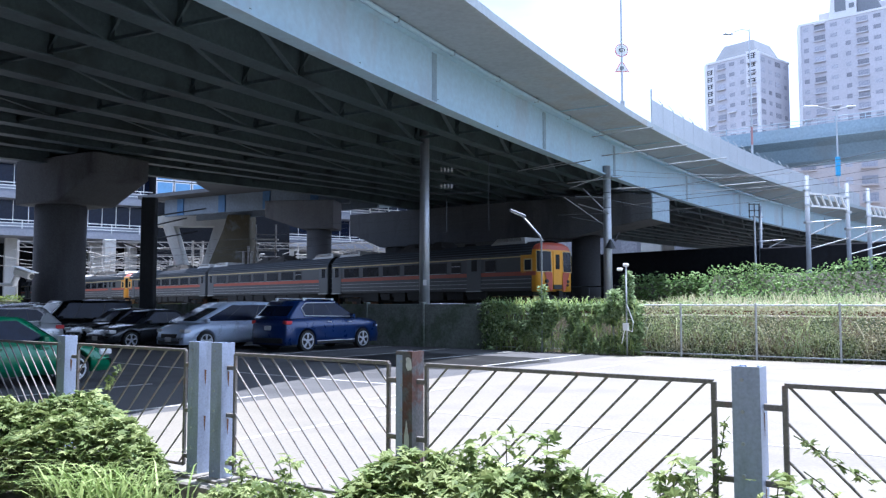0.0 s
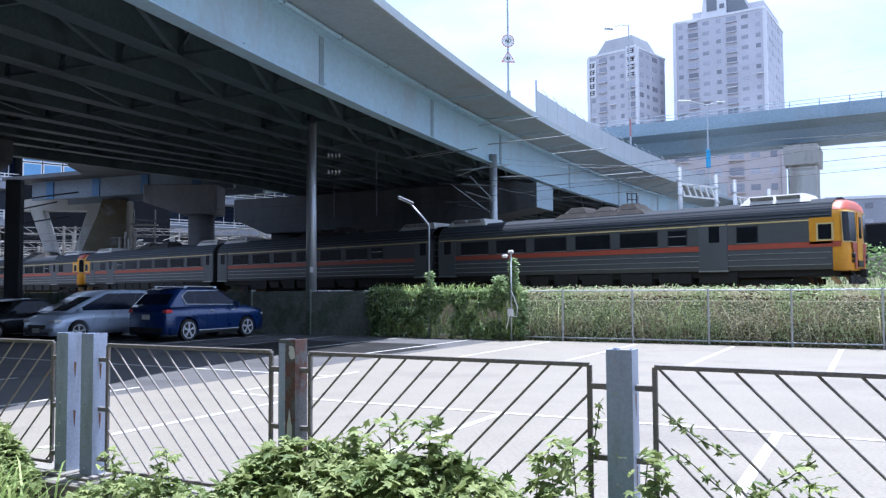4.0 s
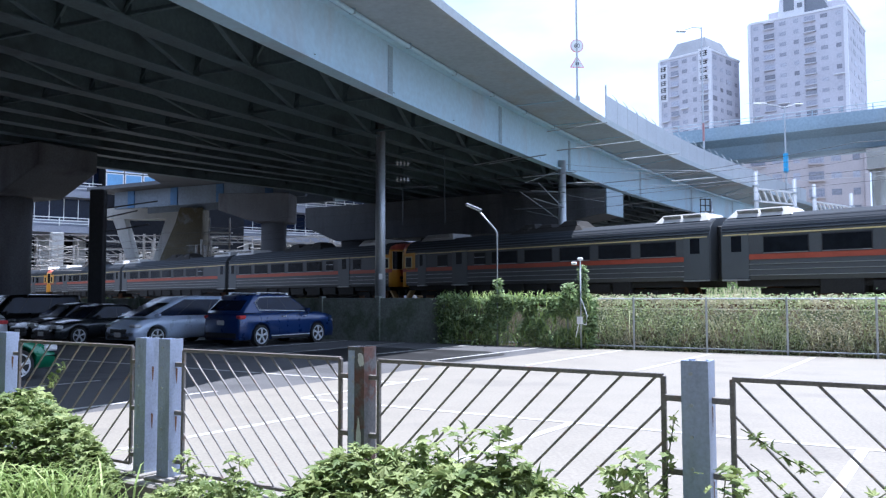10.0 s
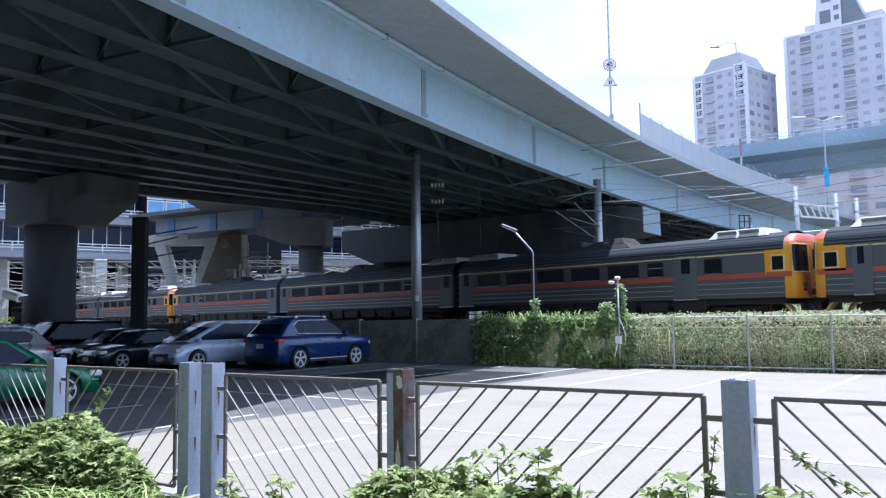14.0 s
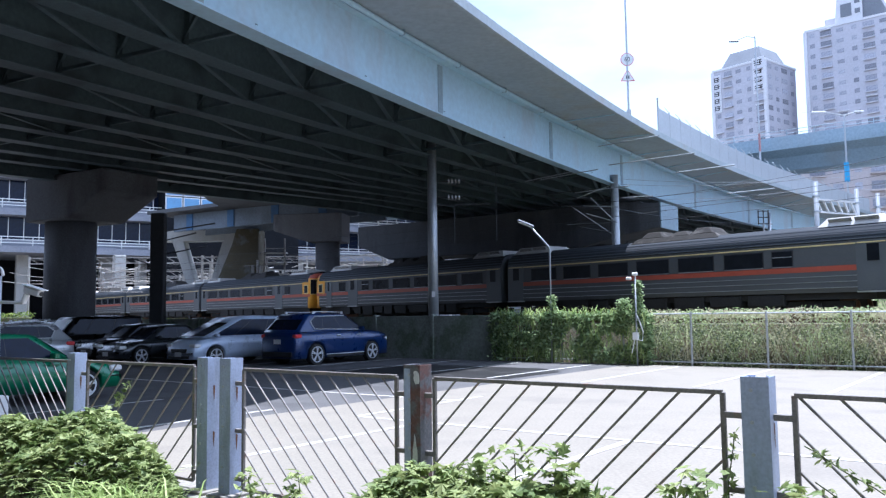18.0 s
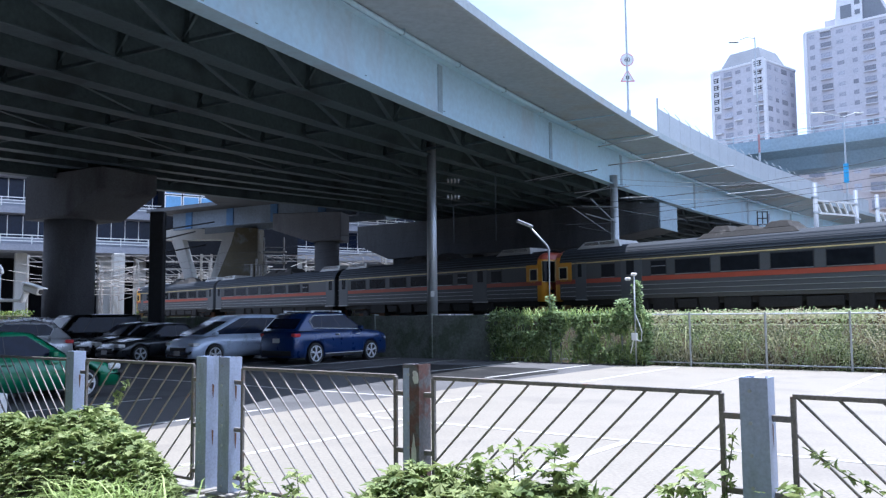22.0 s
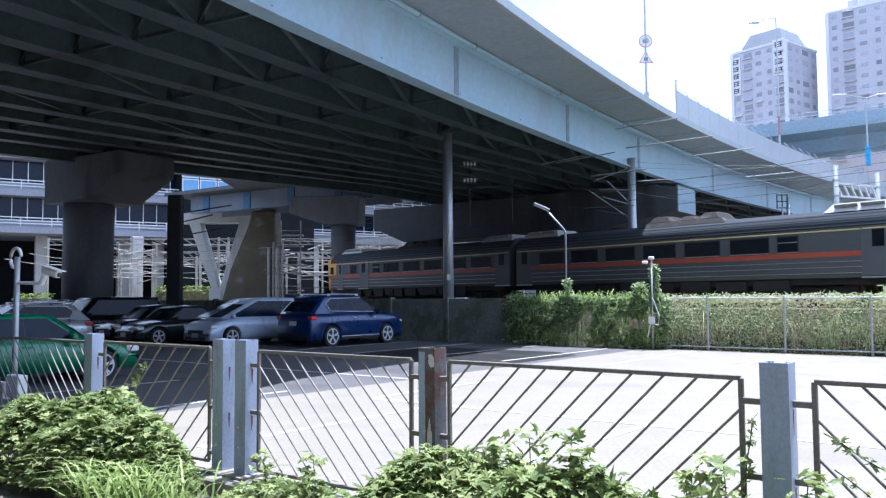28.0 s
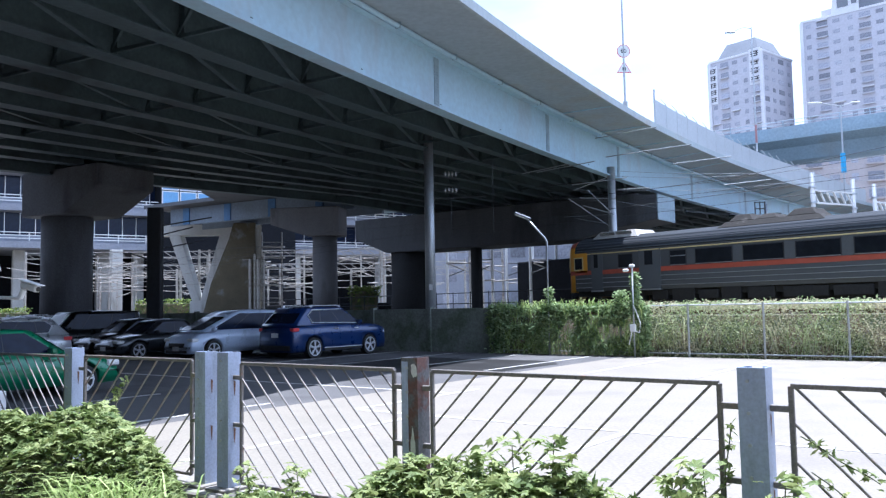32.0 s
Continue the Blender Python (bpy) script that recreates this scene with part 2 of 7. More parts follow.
M = {
    "soil": material("soil", (0.16, 0.148, 0.125), 0.95, scale=0.6, fine=18, vary=0.4, bump=0.6, dist=0.03, second=(0.115, 0.108, 0.08), patch=0.42),
    "weedy": material("weedy_earth", (0.10, 0.13, 0.05), 0.95, scale=1.6, fine=30, vary=0.6, bump=0.9, dist=0.08, second=(0.14, 0.115, 0.07), patch=0.5),
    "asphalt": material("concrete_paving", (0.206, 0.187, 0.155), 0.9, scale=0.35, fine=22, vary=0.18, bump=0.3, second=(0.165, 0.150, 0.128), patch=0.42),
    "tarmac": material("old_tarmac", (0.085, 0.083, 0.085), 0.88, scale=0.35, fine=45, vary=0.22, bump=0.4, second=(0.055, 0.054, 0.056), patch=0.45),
    "dark_patch": material("darker_tarmac", (0.016, 0.016, 0.017), 0.5, scale=0.8, fine=35, vary=0.3, bump=0.3, second=(0.04, 0.04, 0.04), patch=0.4, spec=0.3),
    "kerb": material("weathered_kerb", (0.23, 0.215, 0.19), 0.9, scale=1.2, fine=25, vary=0.3, bump=0.35, second=(0.13, 0.12, 0.1), patch=0.45),
    "paint": material("road_paint", (0.44, 0.43, 0.41), 0.7, scale=2.0, fine=35, vary=0.15, second=(0.27, 0.255, 0.235), patch=0.42, bump=0.1),
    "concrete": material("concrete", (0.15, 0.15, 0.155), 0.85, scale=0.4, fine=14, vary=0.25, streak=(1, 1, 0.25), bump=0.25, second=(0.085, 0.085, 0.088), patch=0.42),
    # concrete lowered to near-black: the shade under the viaduct is in it
    "shaded_concrete": material("shaded_concrete", (0.032, 0.033, 0.035), 0.9, scale=0.4, fine=12, vary=0.3, second=(0.02, 0.02, 0.022), patch=0.4),
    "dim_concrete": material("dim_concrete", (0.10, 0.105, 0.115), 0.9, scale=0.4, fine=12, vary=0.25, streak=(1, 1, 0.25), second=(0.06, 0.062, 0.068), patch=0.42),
    "pale_concrete": material("pale_concrete", (0.46, 0.46, 0.44), 0.85, scale=0.5, fine=14, vary=0.2, streak=(1, 1, 0.2), second=(0.27, 0.26, 0.23), patch=0.38),
    "yard_steel": material("weathered_yard_steel", (0.40, 0.375, 0.34), 0.7, scale=0.8, fine=6, vary=0.35, second=(0.19, 0.165, 0.14), patch=0.42, bump=0),
    "moss_concrete": material("stained_concrete", (0.10, 0.085, 0.052), 0.9, scale=0.5, fine=10, vary=0.4, second=(0.16, 0.16, 0.16), patch=0.38),
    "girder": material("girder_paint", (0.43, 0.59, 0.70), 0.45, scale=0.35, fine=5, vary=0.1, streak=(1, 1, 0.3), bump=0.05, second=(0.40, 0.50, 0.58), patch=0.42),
    # girder paint darkened: the shade under the deck is in this colour
    "shaded_girder": material("shaded_girder_paint", (0.066, 0.096, 0.106), 0.6, scale=0.5, fine=8, vary=0.25, bump=0.1, second=(0.036, 0.05, 0.055), patch=0.42),
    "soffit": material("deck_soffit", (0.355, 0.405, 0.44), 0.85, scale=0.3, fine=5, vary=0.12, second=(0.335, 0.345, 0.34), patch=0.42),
    # soffit between the girders, its colour lowered to paint the shade there
    "shaded_soffit": material("shaded_deck_soffit", (0.038, 0.05, 0.056), 0.9, scale=0.3, fine=7, vary=0.3, second=(0.026, 0.034, 0.038), patch=0.42),
    "steel": material("galvanised_steel", (0.44, 0.46, 0.48), 0.45, metal=0.55, scale=4, fine=30, vary=0.15, second=(0.4, 0.41, 0.42), patch=0.4, bump=0.1),
    "post_paint": material("grey_blue_post_paint", (0.37, 0.42, 0.55), 0.5, scale=5, fine=50, vary=0.16, streak=(1, 1, 0.2), second=(0.275, 0.31, 0.385), patch=0.38, bump=0.15, dist=0.004),
    "rusty_paint": material("peeling_rusty_paint", (0.13, 0.13, 0.135), 0.75, scale=6, fine=45, vary=0.3, second=(0.115, 0.06, 0.05), patch=0.5, bump=0.4, dist=0.004),
    "white_flake": material("flaking_white_paint", (0.62, 0.62, 0.6), 0.7, scale=9, fine=60, vary=0.15, bump=0.3, dist=0.003),
    "fence_tube": material("dull_fence_tube", (0.19, 0.175, 0.165), 0.55, metal=0.1, scale=9, fine=60, vary=0.3, second=(0.2, 0.14, 0.11), patch=0.36, bump=0.2, dist=0.002),
    "dark_steel": material("dark_steel", (0.035, 0.037, 0.04), 0.6, scale=4, fine=25, vary=0.35),
    "rust": material("rusty_iron", (0.16, 0.08, 0.045), 0.85, scale=3, fine=25, vary=0.3),
    "ballast": material("ballast", (0.20, 0.175, 0.15), 0.95, scale=3, fine=25, vary=0.45, bump=0.9, dist=0.05),
    "wall": material("mossy_wall", (0.20, 0.22, 0.19), 0.92, scale=0.8, fine=12, vary=0.3, second=(0.10, 0.125, 0.085), patch=0.5, bump=0.4),
    "train_steel": material("train_steel", (0.094, 0.100, 0.106), 0.55, metal=0.1, spec=0.3, scale=1.2, fine=25, vary=0.12, streak=(0.2, 1, 1), bump=0.05),
    "train_door": material("train_door", (0.095, 0.104, 0.112), 0.5, scale=1.2, fine=20, vary=0.12, bump=0.03),
    "train_roof": material("train_roof", (0.034, 0.039, 0.047), 0.85, spec=0.2, scale=1.2, fine=20, vary=0.2, streak=(0.25, 1, 1)),
    "train_yellow": material("train_yellow", (0.66, 0.31, 0.016), 0.4, scale=2, fine=20, vary=0.1, bump=0.05),
    "train_orange": material("train_orange", (0.37, 0.078, 0.045), 0.45, scale=2, fine=20, vary=0.12, bump=0.05),
    "train_cream": material("train_cream_line", (0.62, 0.50, 0.24), 0.45, scale=2, fine=20, vary=0.1, bump=0),
    "guard": material("rusty_guard", (0.40, 0.27, 0.12), 0.7, scale=3, fine=25, vary=0.3),
    "mast_grey": material("mast_grey", (0.19, 0.215, 0.25), 0.6, scale=1.5, fine=20, vary=0.15, streak=(1, 1, 0.3), second=(0.24, 0.27, 0.31), patch=0.4),
    "train_rib": material("train_bright_rib", (0.42, 0.43, 0.44), 0.35, metal=0.5, scale=2, fine=20, vary=0.1, bump=0),
    "under": material("grimy_underframe", (0.02, 0.019, 0.018), 0.9, scale=3, fine=20, vary=0.4),
    "ac_white": material("ac_cover", (0.42, 0.41, 0.39), 0.5, scale=2, fine=20, vary=0.12),
    "ac_sooty": material("sooty_roof_unit", (0.035, 0.033, 0.031), 0.85, scale=2, fine=20, vary=0.3, second=(0.09, 0.085, 0.08), patch=0.36, spec=0.2),
    "roof_rib": material("train_roof_rib", (0.10, 0.112, 0.13), 0.75, spec=0.25, scale=1.2, fine=20, vary=0.15, streak=(0.25, 1, 1), bump=0),
    "ac_grey": material("ac_grille", (0.17, 0.175, 0.18), 0.6, scale=2, fine=20, vary=0.15),
    "train_glass": material("train_glass", (0.012, 0.014, 0.018), 0.2, fine=3, vary=0.2, bump=0, spec=0.25),
    "car_glass": material("car_glass", (0.010, 0.015, 0.034), 0.08, fine=3, vary=0.2, bump=0, spec=0.2),
    # panes paled towards the walls: the haze of distance is in this colour
    "haze_glass": material("hazy_window_glass", (0.28, 0.285, 0.325), 0.3, fine=3, vary=0.2, by_object=0.4, bump=0),
    "tyre": material("tyre_rubber", (0.02, 0.02, 0.02), 0.8, fine=60, vary=0.2),
    "alloy": material("alloy_rim", (0.68, 0.69, 0.71), 0.3, metal=0.1, fine=30, vary=0.08, bump=0),
    "black": material("black_trim", (0.02, 0.02, 0.022), 0.5, fine=30, vary=0.2),
    "leaf": leafy("shrub_leaf", (0.105, 0.16, 0.045), (0.37, 0.42, 0.17), 0.33, 0.6, 0.3),
    "leaf_grey": leafy("vine_leaf", (0.09, 0.155, 0.06), (0.44, 0.54, 0.28), 0.35, 0.65, 0.25),
    "leaf_dark": leafy("hedge_leaf", (0.11, 0.20, 0.06), (0.32, 0.44, 0.18), 0.35, 0.65, 0.25),
    "grass": leafy("tall_grass", (0.25, 0.34, 0.14), (0.58, 0.60, 0.37), 0.4, 0.7, 0.2, (0.48, 0.45, 0.31), 0.7),
    "blade": leafy("grass_blade", (0.22, 0.32, 0.09), (0.46, 0.54, 0.22), 0.3, 0.6, 0.25),
    "hedge": leafy("clipped_hedge_leaf", (0.05, 0.09, 0.03), (0.26, 0.32, 0.07), 0.3, 0.7, 0.2),
    "stem": material("green_stem", (0.09, 0.11, 0.04), 0.7, vary=0.2),
    # pale bluish tone with the haze of distance painted in
    "tower": material("tower_tiles", (0.45, 0.445, 0.485), 0.7, scale=0.1, fine=2, vary=0.12, bump=0),
    # near-black fill whose colour stands in for deep shade
    "shade_black": material("painted_shade", (0.014, 0.015, 0.018), 0.9, scale=0.2, fine=3, vary=0.25, bump=0, spec=0.1),
    "tower_white": material("tower_white_trim", (0.62, 0.62, 0.64), 0.6, fine=3, vary=0.06, bump=0),
    "slate": material("tower_roof_slate", (0.17, 0.185, 0.21), 0.6, scale=0.2, fine=3, vary=0.15, bump=0),
    "brick": material("salmon_tile", (0.43, 0.385, 0.38), 0.75, scale=0.15, fine=3, vary=0.12, bump=0),
    "viaduct": material("far_viaduct_paint", (0.29, 0.375, 0.44), 0.6, scale=0.15, fine=4, vary=0.16, streak=(1, 1, 0.3), bump=0, second=(0.27, 0.32, 0.35), patch=0.4),
    "facade": material("station_facade", (0.28, 0.29, 0.33), 0.7, scale=0.2, fine=5, vary=0.15, bump=0.05),
    "ramp": material("ramp_girder_paint", (0.14, 0.17, 0.21), 0.6, scale=0.3, fine=5, vary=0.2, streak=(1, 1, 0.3), bump=0),
    "blue_panel": material("blue_panel", (0.17, 0.36, 0.60), 0.4, scale=0.4, fine=5, vary=0.12, bump=0),
    "barrier": material("noise_barrier", (0.38, 0.41, 0.44), 0.4, scale=0.6, fine=6, vary=0.1, bump=0.05),
    "white": material("white_enamel", (0.75, 0.75, 0.74), 0.45, fine=25, vary=0.06, bump=0.03),
    "red": material("sign_red", (0.65, 0.05, 0.05), 0.45, fine=25, vary=0.08, bump=0),
    "faded_red": material("faded_red_paint", (0.36, 0.19, 0.19), 0.6, fine=25, vary=0.15, bump=0),
    "deep_blue": material("deep_blue_paint", (0.05, 0.12, 0.24), 0.5, fine=10, vary=0.2, bump=0),
    "lamp_blue": material("lamp_base_blue", (0.04, 0.33, 0.62), 0.45, fine=20, vary=0.1, bump=0),
    "insulator": material("porcelain", (0.33, 0.33, 0.32), 0.2, fine=20, vary=0.05, bump=0),
}


# ---- building tools ----
def add_box(bm, center, size, m=None):
    """An axis-aligned box in bm, moved by m if given."""
    t = Matrix.Translation(center) @ Matrix.Diagonal((*size, 1))
    return bmesh.ops.create_cube(bm, size=1.0, matrix=(m @ t) if m else t)["verts"]


def add_rod(bm, a, b, r, n=8, r2=None):
    """A round bar from a to b."""
    a, b = Vector(a), Vector(b)
    way = b - a
    m = Matrix.Translation((a + b) / 2) @ way.to_track_quat("Z", "Y").to_matrix().to_4x4()
    return bmesh.ops.create_cone(bm, cap_ends=True, segments=n, radius1=r, radius2=r if r2 is None else r2, depth=way.length, matrix=m)["verts"]


def add_tube(bm, way, r, n=6):
    """One round tube along a list of points."""
    way = [Vector(p) for p in way]
    rings = []
    for i, p in enumerate(way):
        d = way[min(i + 1, len(way) - 1)] - way[max(i - 1, 0)]
        q = d.to_track_quat("Z", "Y").to_matrix()
        rings.append([bm.verts.new(p + q @ Vector((r * math.cos(k * 2 * math.pi / n), r * math.sin(k * 2 * math.pi / n), 0))) for k in range(n)])
    for a, b in zip(rings, rings[1:]):
        for k in range(n):
            bm.faces.new((a[k], a[(k + 1) % n], b[(k + 1) % n], b[k]))
    bm.faces.new(list(reversed(rings[0])))
    bm.faces.new(rings[-1])


def add_bar(bm, a, b, w, h, up=(0, 0, 1)):
    """A square bar from a to b, w wide and h high."""
    a, b = Vector(a), Vector(b)
    x = (b - a).normalized()
    y = Vector(up).cross(x)
    y = y.normalized() if y.length > 1e-6 else Vector((0, 1, 0))
    z = x.cross(y)
    m = Matrix((x, y, z)).transposed().to_4x4()
    m.translation = (a + b) / 2
    return bmesh.ops.create_cube(bm, size=1.0, matrix=m @ Matrix.Diagonal(((b - a).length, w, h, 1)))["verts"]


def add_prism(bm, outline, a, b, m=None):
    """An outline of (u, v) drawn out along local y from a to b: u is x, v is z."""
    m = m or Matrix()
    front = [bm.verts.new(m @ Vector((u, a, v))) for u, v in outline]
    back = [bm.verts.new(m @ Vector((u, b, v))) for u, v in outline]
    bm.faces.new(front)
    bm.faces.new(list(reversed(back)))
    k = len(outline)
    for i in range(k):
        bm.faces.new((front[i], back[i], back[(i + 1) % k], front[(i + 1) % k]))
    return front + back


def bevel(bm, width, segments=1):
    bmesh.ops.bevel(bm, geom=list(bm.edges), offset=width, segments=segments, affect="EDGES", profile=0.7)


def mesh_of(name, bm, mat, smooth=False):
    bmesh.ops.recalc_face_normals(bm, faces=list(bm.faces))
    me = bpy.data.meshes.new(name)
    bm.to_mesh(me)
    bm.free()
    me.materials.append(M[mat] if isinstance(mat, str) else mat)
    if smooth:
        for p in me.polygons:
            p.use_smooth = True
    return me


def part(name, bm, mat, parent, label="", smooth=False):
    """One mesh object under a thing or a part, in the space of that thing."""
    ob = new(name, mesh_of(name, bm, mat, smooth))
    ob.parent = parent
    if label:
        ob["label"] = label
    return ob


def shared(name, me, parent, m=None):
    ob = new(name, me)
    ob.parent = parent
    if m is not None:
        ob.matrix_basis = m
    return ob


def thing(name, m, label, category, group="", kind=""):
    ob = new(name)
    ob.empty_display_size = 0.3
    ob.matrix_basis = m
    return tagged(ob, label, category, group, kind)


def single(name, bm, mat, label, category, m=None, group="", kind="", smooth=False):
    ob = new(name, mesh_of(name, bm, mat, smooth))
    if m is not None:
        ob.matrix_basis = m
    return tagged(ob, label, category, group, kind)


def leaf_mesh(name, places, sizes, mat, seed, up=0.35, long=1.5, lobes=False):
    """Many small bent leaves, each two or four triangles, at the given places."""
    rng = np.random.default_rng(seed)
    k = len(places)
    sizes = np.broadcast_to(np.asarray(sizes, float), (k,))[:, None]
    d = rng.normal(size=(k, 3))
    d[:, 2] = d[:, 2] * 0.5 - 0.1
    d /= np.linalg.norm(d, axis=1)[:, None]
    nrm = rng.normal(size=(k, 3)) * 0.7
    nrm[:, 2] = np.abs(nrm[:, 2]) + up
    side = np.cross(d, nrm)
    side /= np.linalg.norm(side, axis=1)[:, None] + 1e-9
    nrm = np.cross(side, d)
    p = np.asarray(places, float)
    if lobes:
        # five pointed fingers on one palm
        shape = [(0, 0, 0)]
        for f in range(11):
            q = radians(-125 + 25 * f)
            r, drop = (0.58, 0.05) if f % 2 == 0 else ((0.85, -0.06), (1.05, -0.12), (1.3, -0.2), (1.05, -0.12), (0.85, -0.06))[f // 2]
            shape.append((0.25 + r * math.cos(q), r * math.sin(q), drop))
        tri = [(0, 1 + 2 * f, 2 + 2 * f, 3 + 2 * f) for f in range(5)]
    else:
        shape = [(0, 0, 0), (0.5, 0.36, 0.06), (long * 0.62, 0.3, 0.05), (long, 0, -0.12), (long * 0.62, -0.3, 0.05), (0.5, -0.36, 0.06)]
        tri = [(0, 1, 5), (1, 2, 4, 5), (2, 3, 4)]
    vs = np.stack([p + sizes * (a * d + b * side + c * nrm) for a, b, c in shape], 1).reshape(-1, 3)
    q = len(shape)
    faces = [tuple(i * q + j for j in f) for i in range(k) for f in tri]
    me = bpy.data.meshes.new(name)
    me.from_pydata(vs.tolist(), [], faces)
    me.materials.append(M[mat])
    return me


def blade_mesh(name, places, heights, mat, seed, lean=0.5, width=0.012):
    """Grass blades that arch over, three joints each."""
    rng = np.random.default_rng(seed)
    p = np.asarray(places, float)
    k = len(p)
    h = np.broadcast_to(np.asarray(heights, float), (k,))
    ang = rng.uniform(0, 2 * math.pi, k)
    out = np.stack([np.cos(ang), np.sin(ang), 0 * ang], 1) * (lean * h * rng.uniform(0.3, 1.2, k))[:, None]
    w = np.stack([-np.sin(ang), np.cos(ang), 0 * ang], 1) * width
    z = np.array([0, 0, 1.0])
    rows = []
    for f, o, ww in ((0, 0, 1.0), (0.55, 0.22, 0.9), (0.9, 0.62, 0.6)):
        c = p + out * o + z * (h * f)[:, None]
        rows += [c - w * ww, c + w * ww]
    rows.append(p + out * 1.1 + z * (h * 0.93)[:, None])
    vs = np.stack(rows, 1).reshape(-1, 3)
    faces = [tuple(i * 7 + j for j in f) for i in range(k) for f in ((0, 1, 3, 2), (2, 3, 5, 4), (4, 5, 6))]
    me = bpy.data.meshes.new(name)
    me.from_pydata(vs.tolist(), [], faces)
    me.materials.append(M[mat])
    return me


LOT = pose(0, 0, 0, 0, 0, -36.2)  # the axes of the car park: x along the fences, y towards the railway
TRACK = radians(49.03)
ALONG, ACROSS = Vector((math.cos(TRACK), -math.sin(TRACK), 0)), Vector((math.sin(TRACK), math.cos(TRACK), 0))
RAIL_Z, NEAR_SIDE, CAR_L = 1.40, 31.67, 20.4


def track_point(u, off=0.0, z=0.0):
    """A point u metres along the track, off metres beyond the train's near side."""
    return ALONG * u + ACROSS * (NEAR_SIDE + off) + Vector((0, 0, z))


# the viaduct's plan: an arc, by metres along the near girder and metres towards the car park
ARC_X, ARC_Y, ARC_H, ARC_K = -5.63, 18.83, radians(25.8), radians(0.22)


def arc(s, v=0.0, z=0.0):
    """The deck widens towards the back: offsets away from the car park grow below s = 28. Its outer edge rises a little beyond."""
    h = ARC_H + ARC_K * s
    if v < 0:
        v *= 1 + 0.017 * max(0.0, 28 - max(s, -30))
    if v > 2.5 and z > 10.5:
        z += min(max(0.016 * (s - 28), 0.0), 0.6)
    x = ARC_X + (math.cos(ARC_H) - math.cos(h)) / ARC_K
    y = ARC_Y + (math.sin(h) - math.sin(ARC_H)) / ARC_K
    return Vector((x + v * math.cos(h), y - v * math.sin(h), z))


def sweep(bm, section, s0, s1, step=3.0):
    """A closed section of (v, z) swept along the viaduct."""
    k = max(2, int(round((s1 - s0) / step)) + 1)
    rings = [[bm.verts.new(arc(s0 + (s1 - s0) * i / (k - 1), v, z)) for v, z in section] for i in range(k)]
    n = len(section)
    for a, b in zip(rings, rings[1:]):
        for i in range(n):
            bm.faces.new((a[i], a[(i + 1) % n], b[(i + 1) % n], b[i]))
    bm.faces.new(rings[0])
    bm.faces.new(list(reversed(rings[-1])))


# ---- ground, car park, embankment ----
def setting():
    bm = bmesh.new()
    bmesh.ops.create_grid(bm, x_segments=60, y_segments=60, size=1500)
    single("ground", bm, "soil", "bare soil with weeds and thin grass", "ground", pose(0, 0, -0.12), kind="structure")
    bm = bmesh.new()
    add_box(bm, (4.425, 15.4, -0.14), (31.15, 20.0, 0.28), LOT)
    single("car_park_paving", bm, "asphalt", "sunlit pale grey car park paving with worn lines", "pavement", kind="structure")
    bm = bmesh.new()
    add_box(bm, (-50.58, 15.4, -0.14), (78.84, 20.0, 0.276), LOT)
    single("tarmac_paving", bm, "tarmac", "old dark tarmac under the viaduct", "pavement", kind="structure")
    lines = [(-9.6, 14.0, 10.29, 10.41)]
    lines += [(a, a + 0.12, 5.8, 10.29) for a in (-15.3, -11.75, -8.2, -4.65, -1.1, 2.45, 6.0)]
    lines += [(a, a + 0.12, 18.3, 24.9) for a in [-3.75 + 2.85 * i for i in range(-12, 5)]]
    lines += [(-9.7, -9.58, 10.41, 14.2), (-40.0, -9.7, 13.2, 13.32)]
    for a0, a1, b0, b1 in lines:
        bm = bmesh.new()
        add_box(bm, ((a0 + a1) / 2, (b0 + b1) / 2, 0.004), (a1 - a0, b1 - b0, 0.004), LOT)
        single("marking", bm, "paint", "worn white painted parking line", "road marking", group="parking lines", kind="structure")
    # a dark patch on the paving near the far wall
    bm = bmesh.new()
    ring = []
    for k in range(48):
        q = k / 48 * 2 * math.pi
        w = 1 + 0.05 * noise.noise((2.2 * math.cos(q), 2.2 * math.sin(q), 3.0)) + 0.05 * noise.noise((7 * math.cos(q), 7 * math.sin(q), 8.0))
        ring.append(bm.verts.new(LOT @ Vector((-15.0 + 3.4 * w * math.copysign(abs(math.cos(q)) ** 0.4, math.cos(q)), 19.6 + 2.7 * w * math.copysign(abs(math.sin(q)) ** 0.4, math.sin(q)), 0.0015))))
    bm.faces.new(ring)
    single("tarmac_patch", bm, "dark_patch", "dark patch on the old tarmac", "stain", kind="structure")
    # railway bank, with a bed of ballast
    bm = bmesh.new()
    rz = math.degrees(-TRACK)
    add_prism(bm, [(-6.2, -0.4), (-3.4, 0.85), (7.5, 0.85), (10.5, -0.4)], -150, 400, pose(*track_point(0, 1.45)) @ pose(0, 0, 0, 0, 0, rz + 90))
    single("railway_bank", bm, "soil", "weedy earth bank that carries the railway", "embankment", kind="structure")
    bm = bmesh.new()
    add_prism(bm, [(-2.6, 0.85), (-1.7, 1.22), (1.7, 1.22), (2.6, 0.85)], -150, 400, pose(*track_point(0, 1.45)) @ pose(0, 0, 0, 0, 0, rz - 90))
    single("ballast_bed", bm, "ballast", "grey brown crushed stone track bed", "track bed", kind="structure")
    for side in (-1, 1):
        bm = bmesh.new()
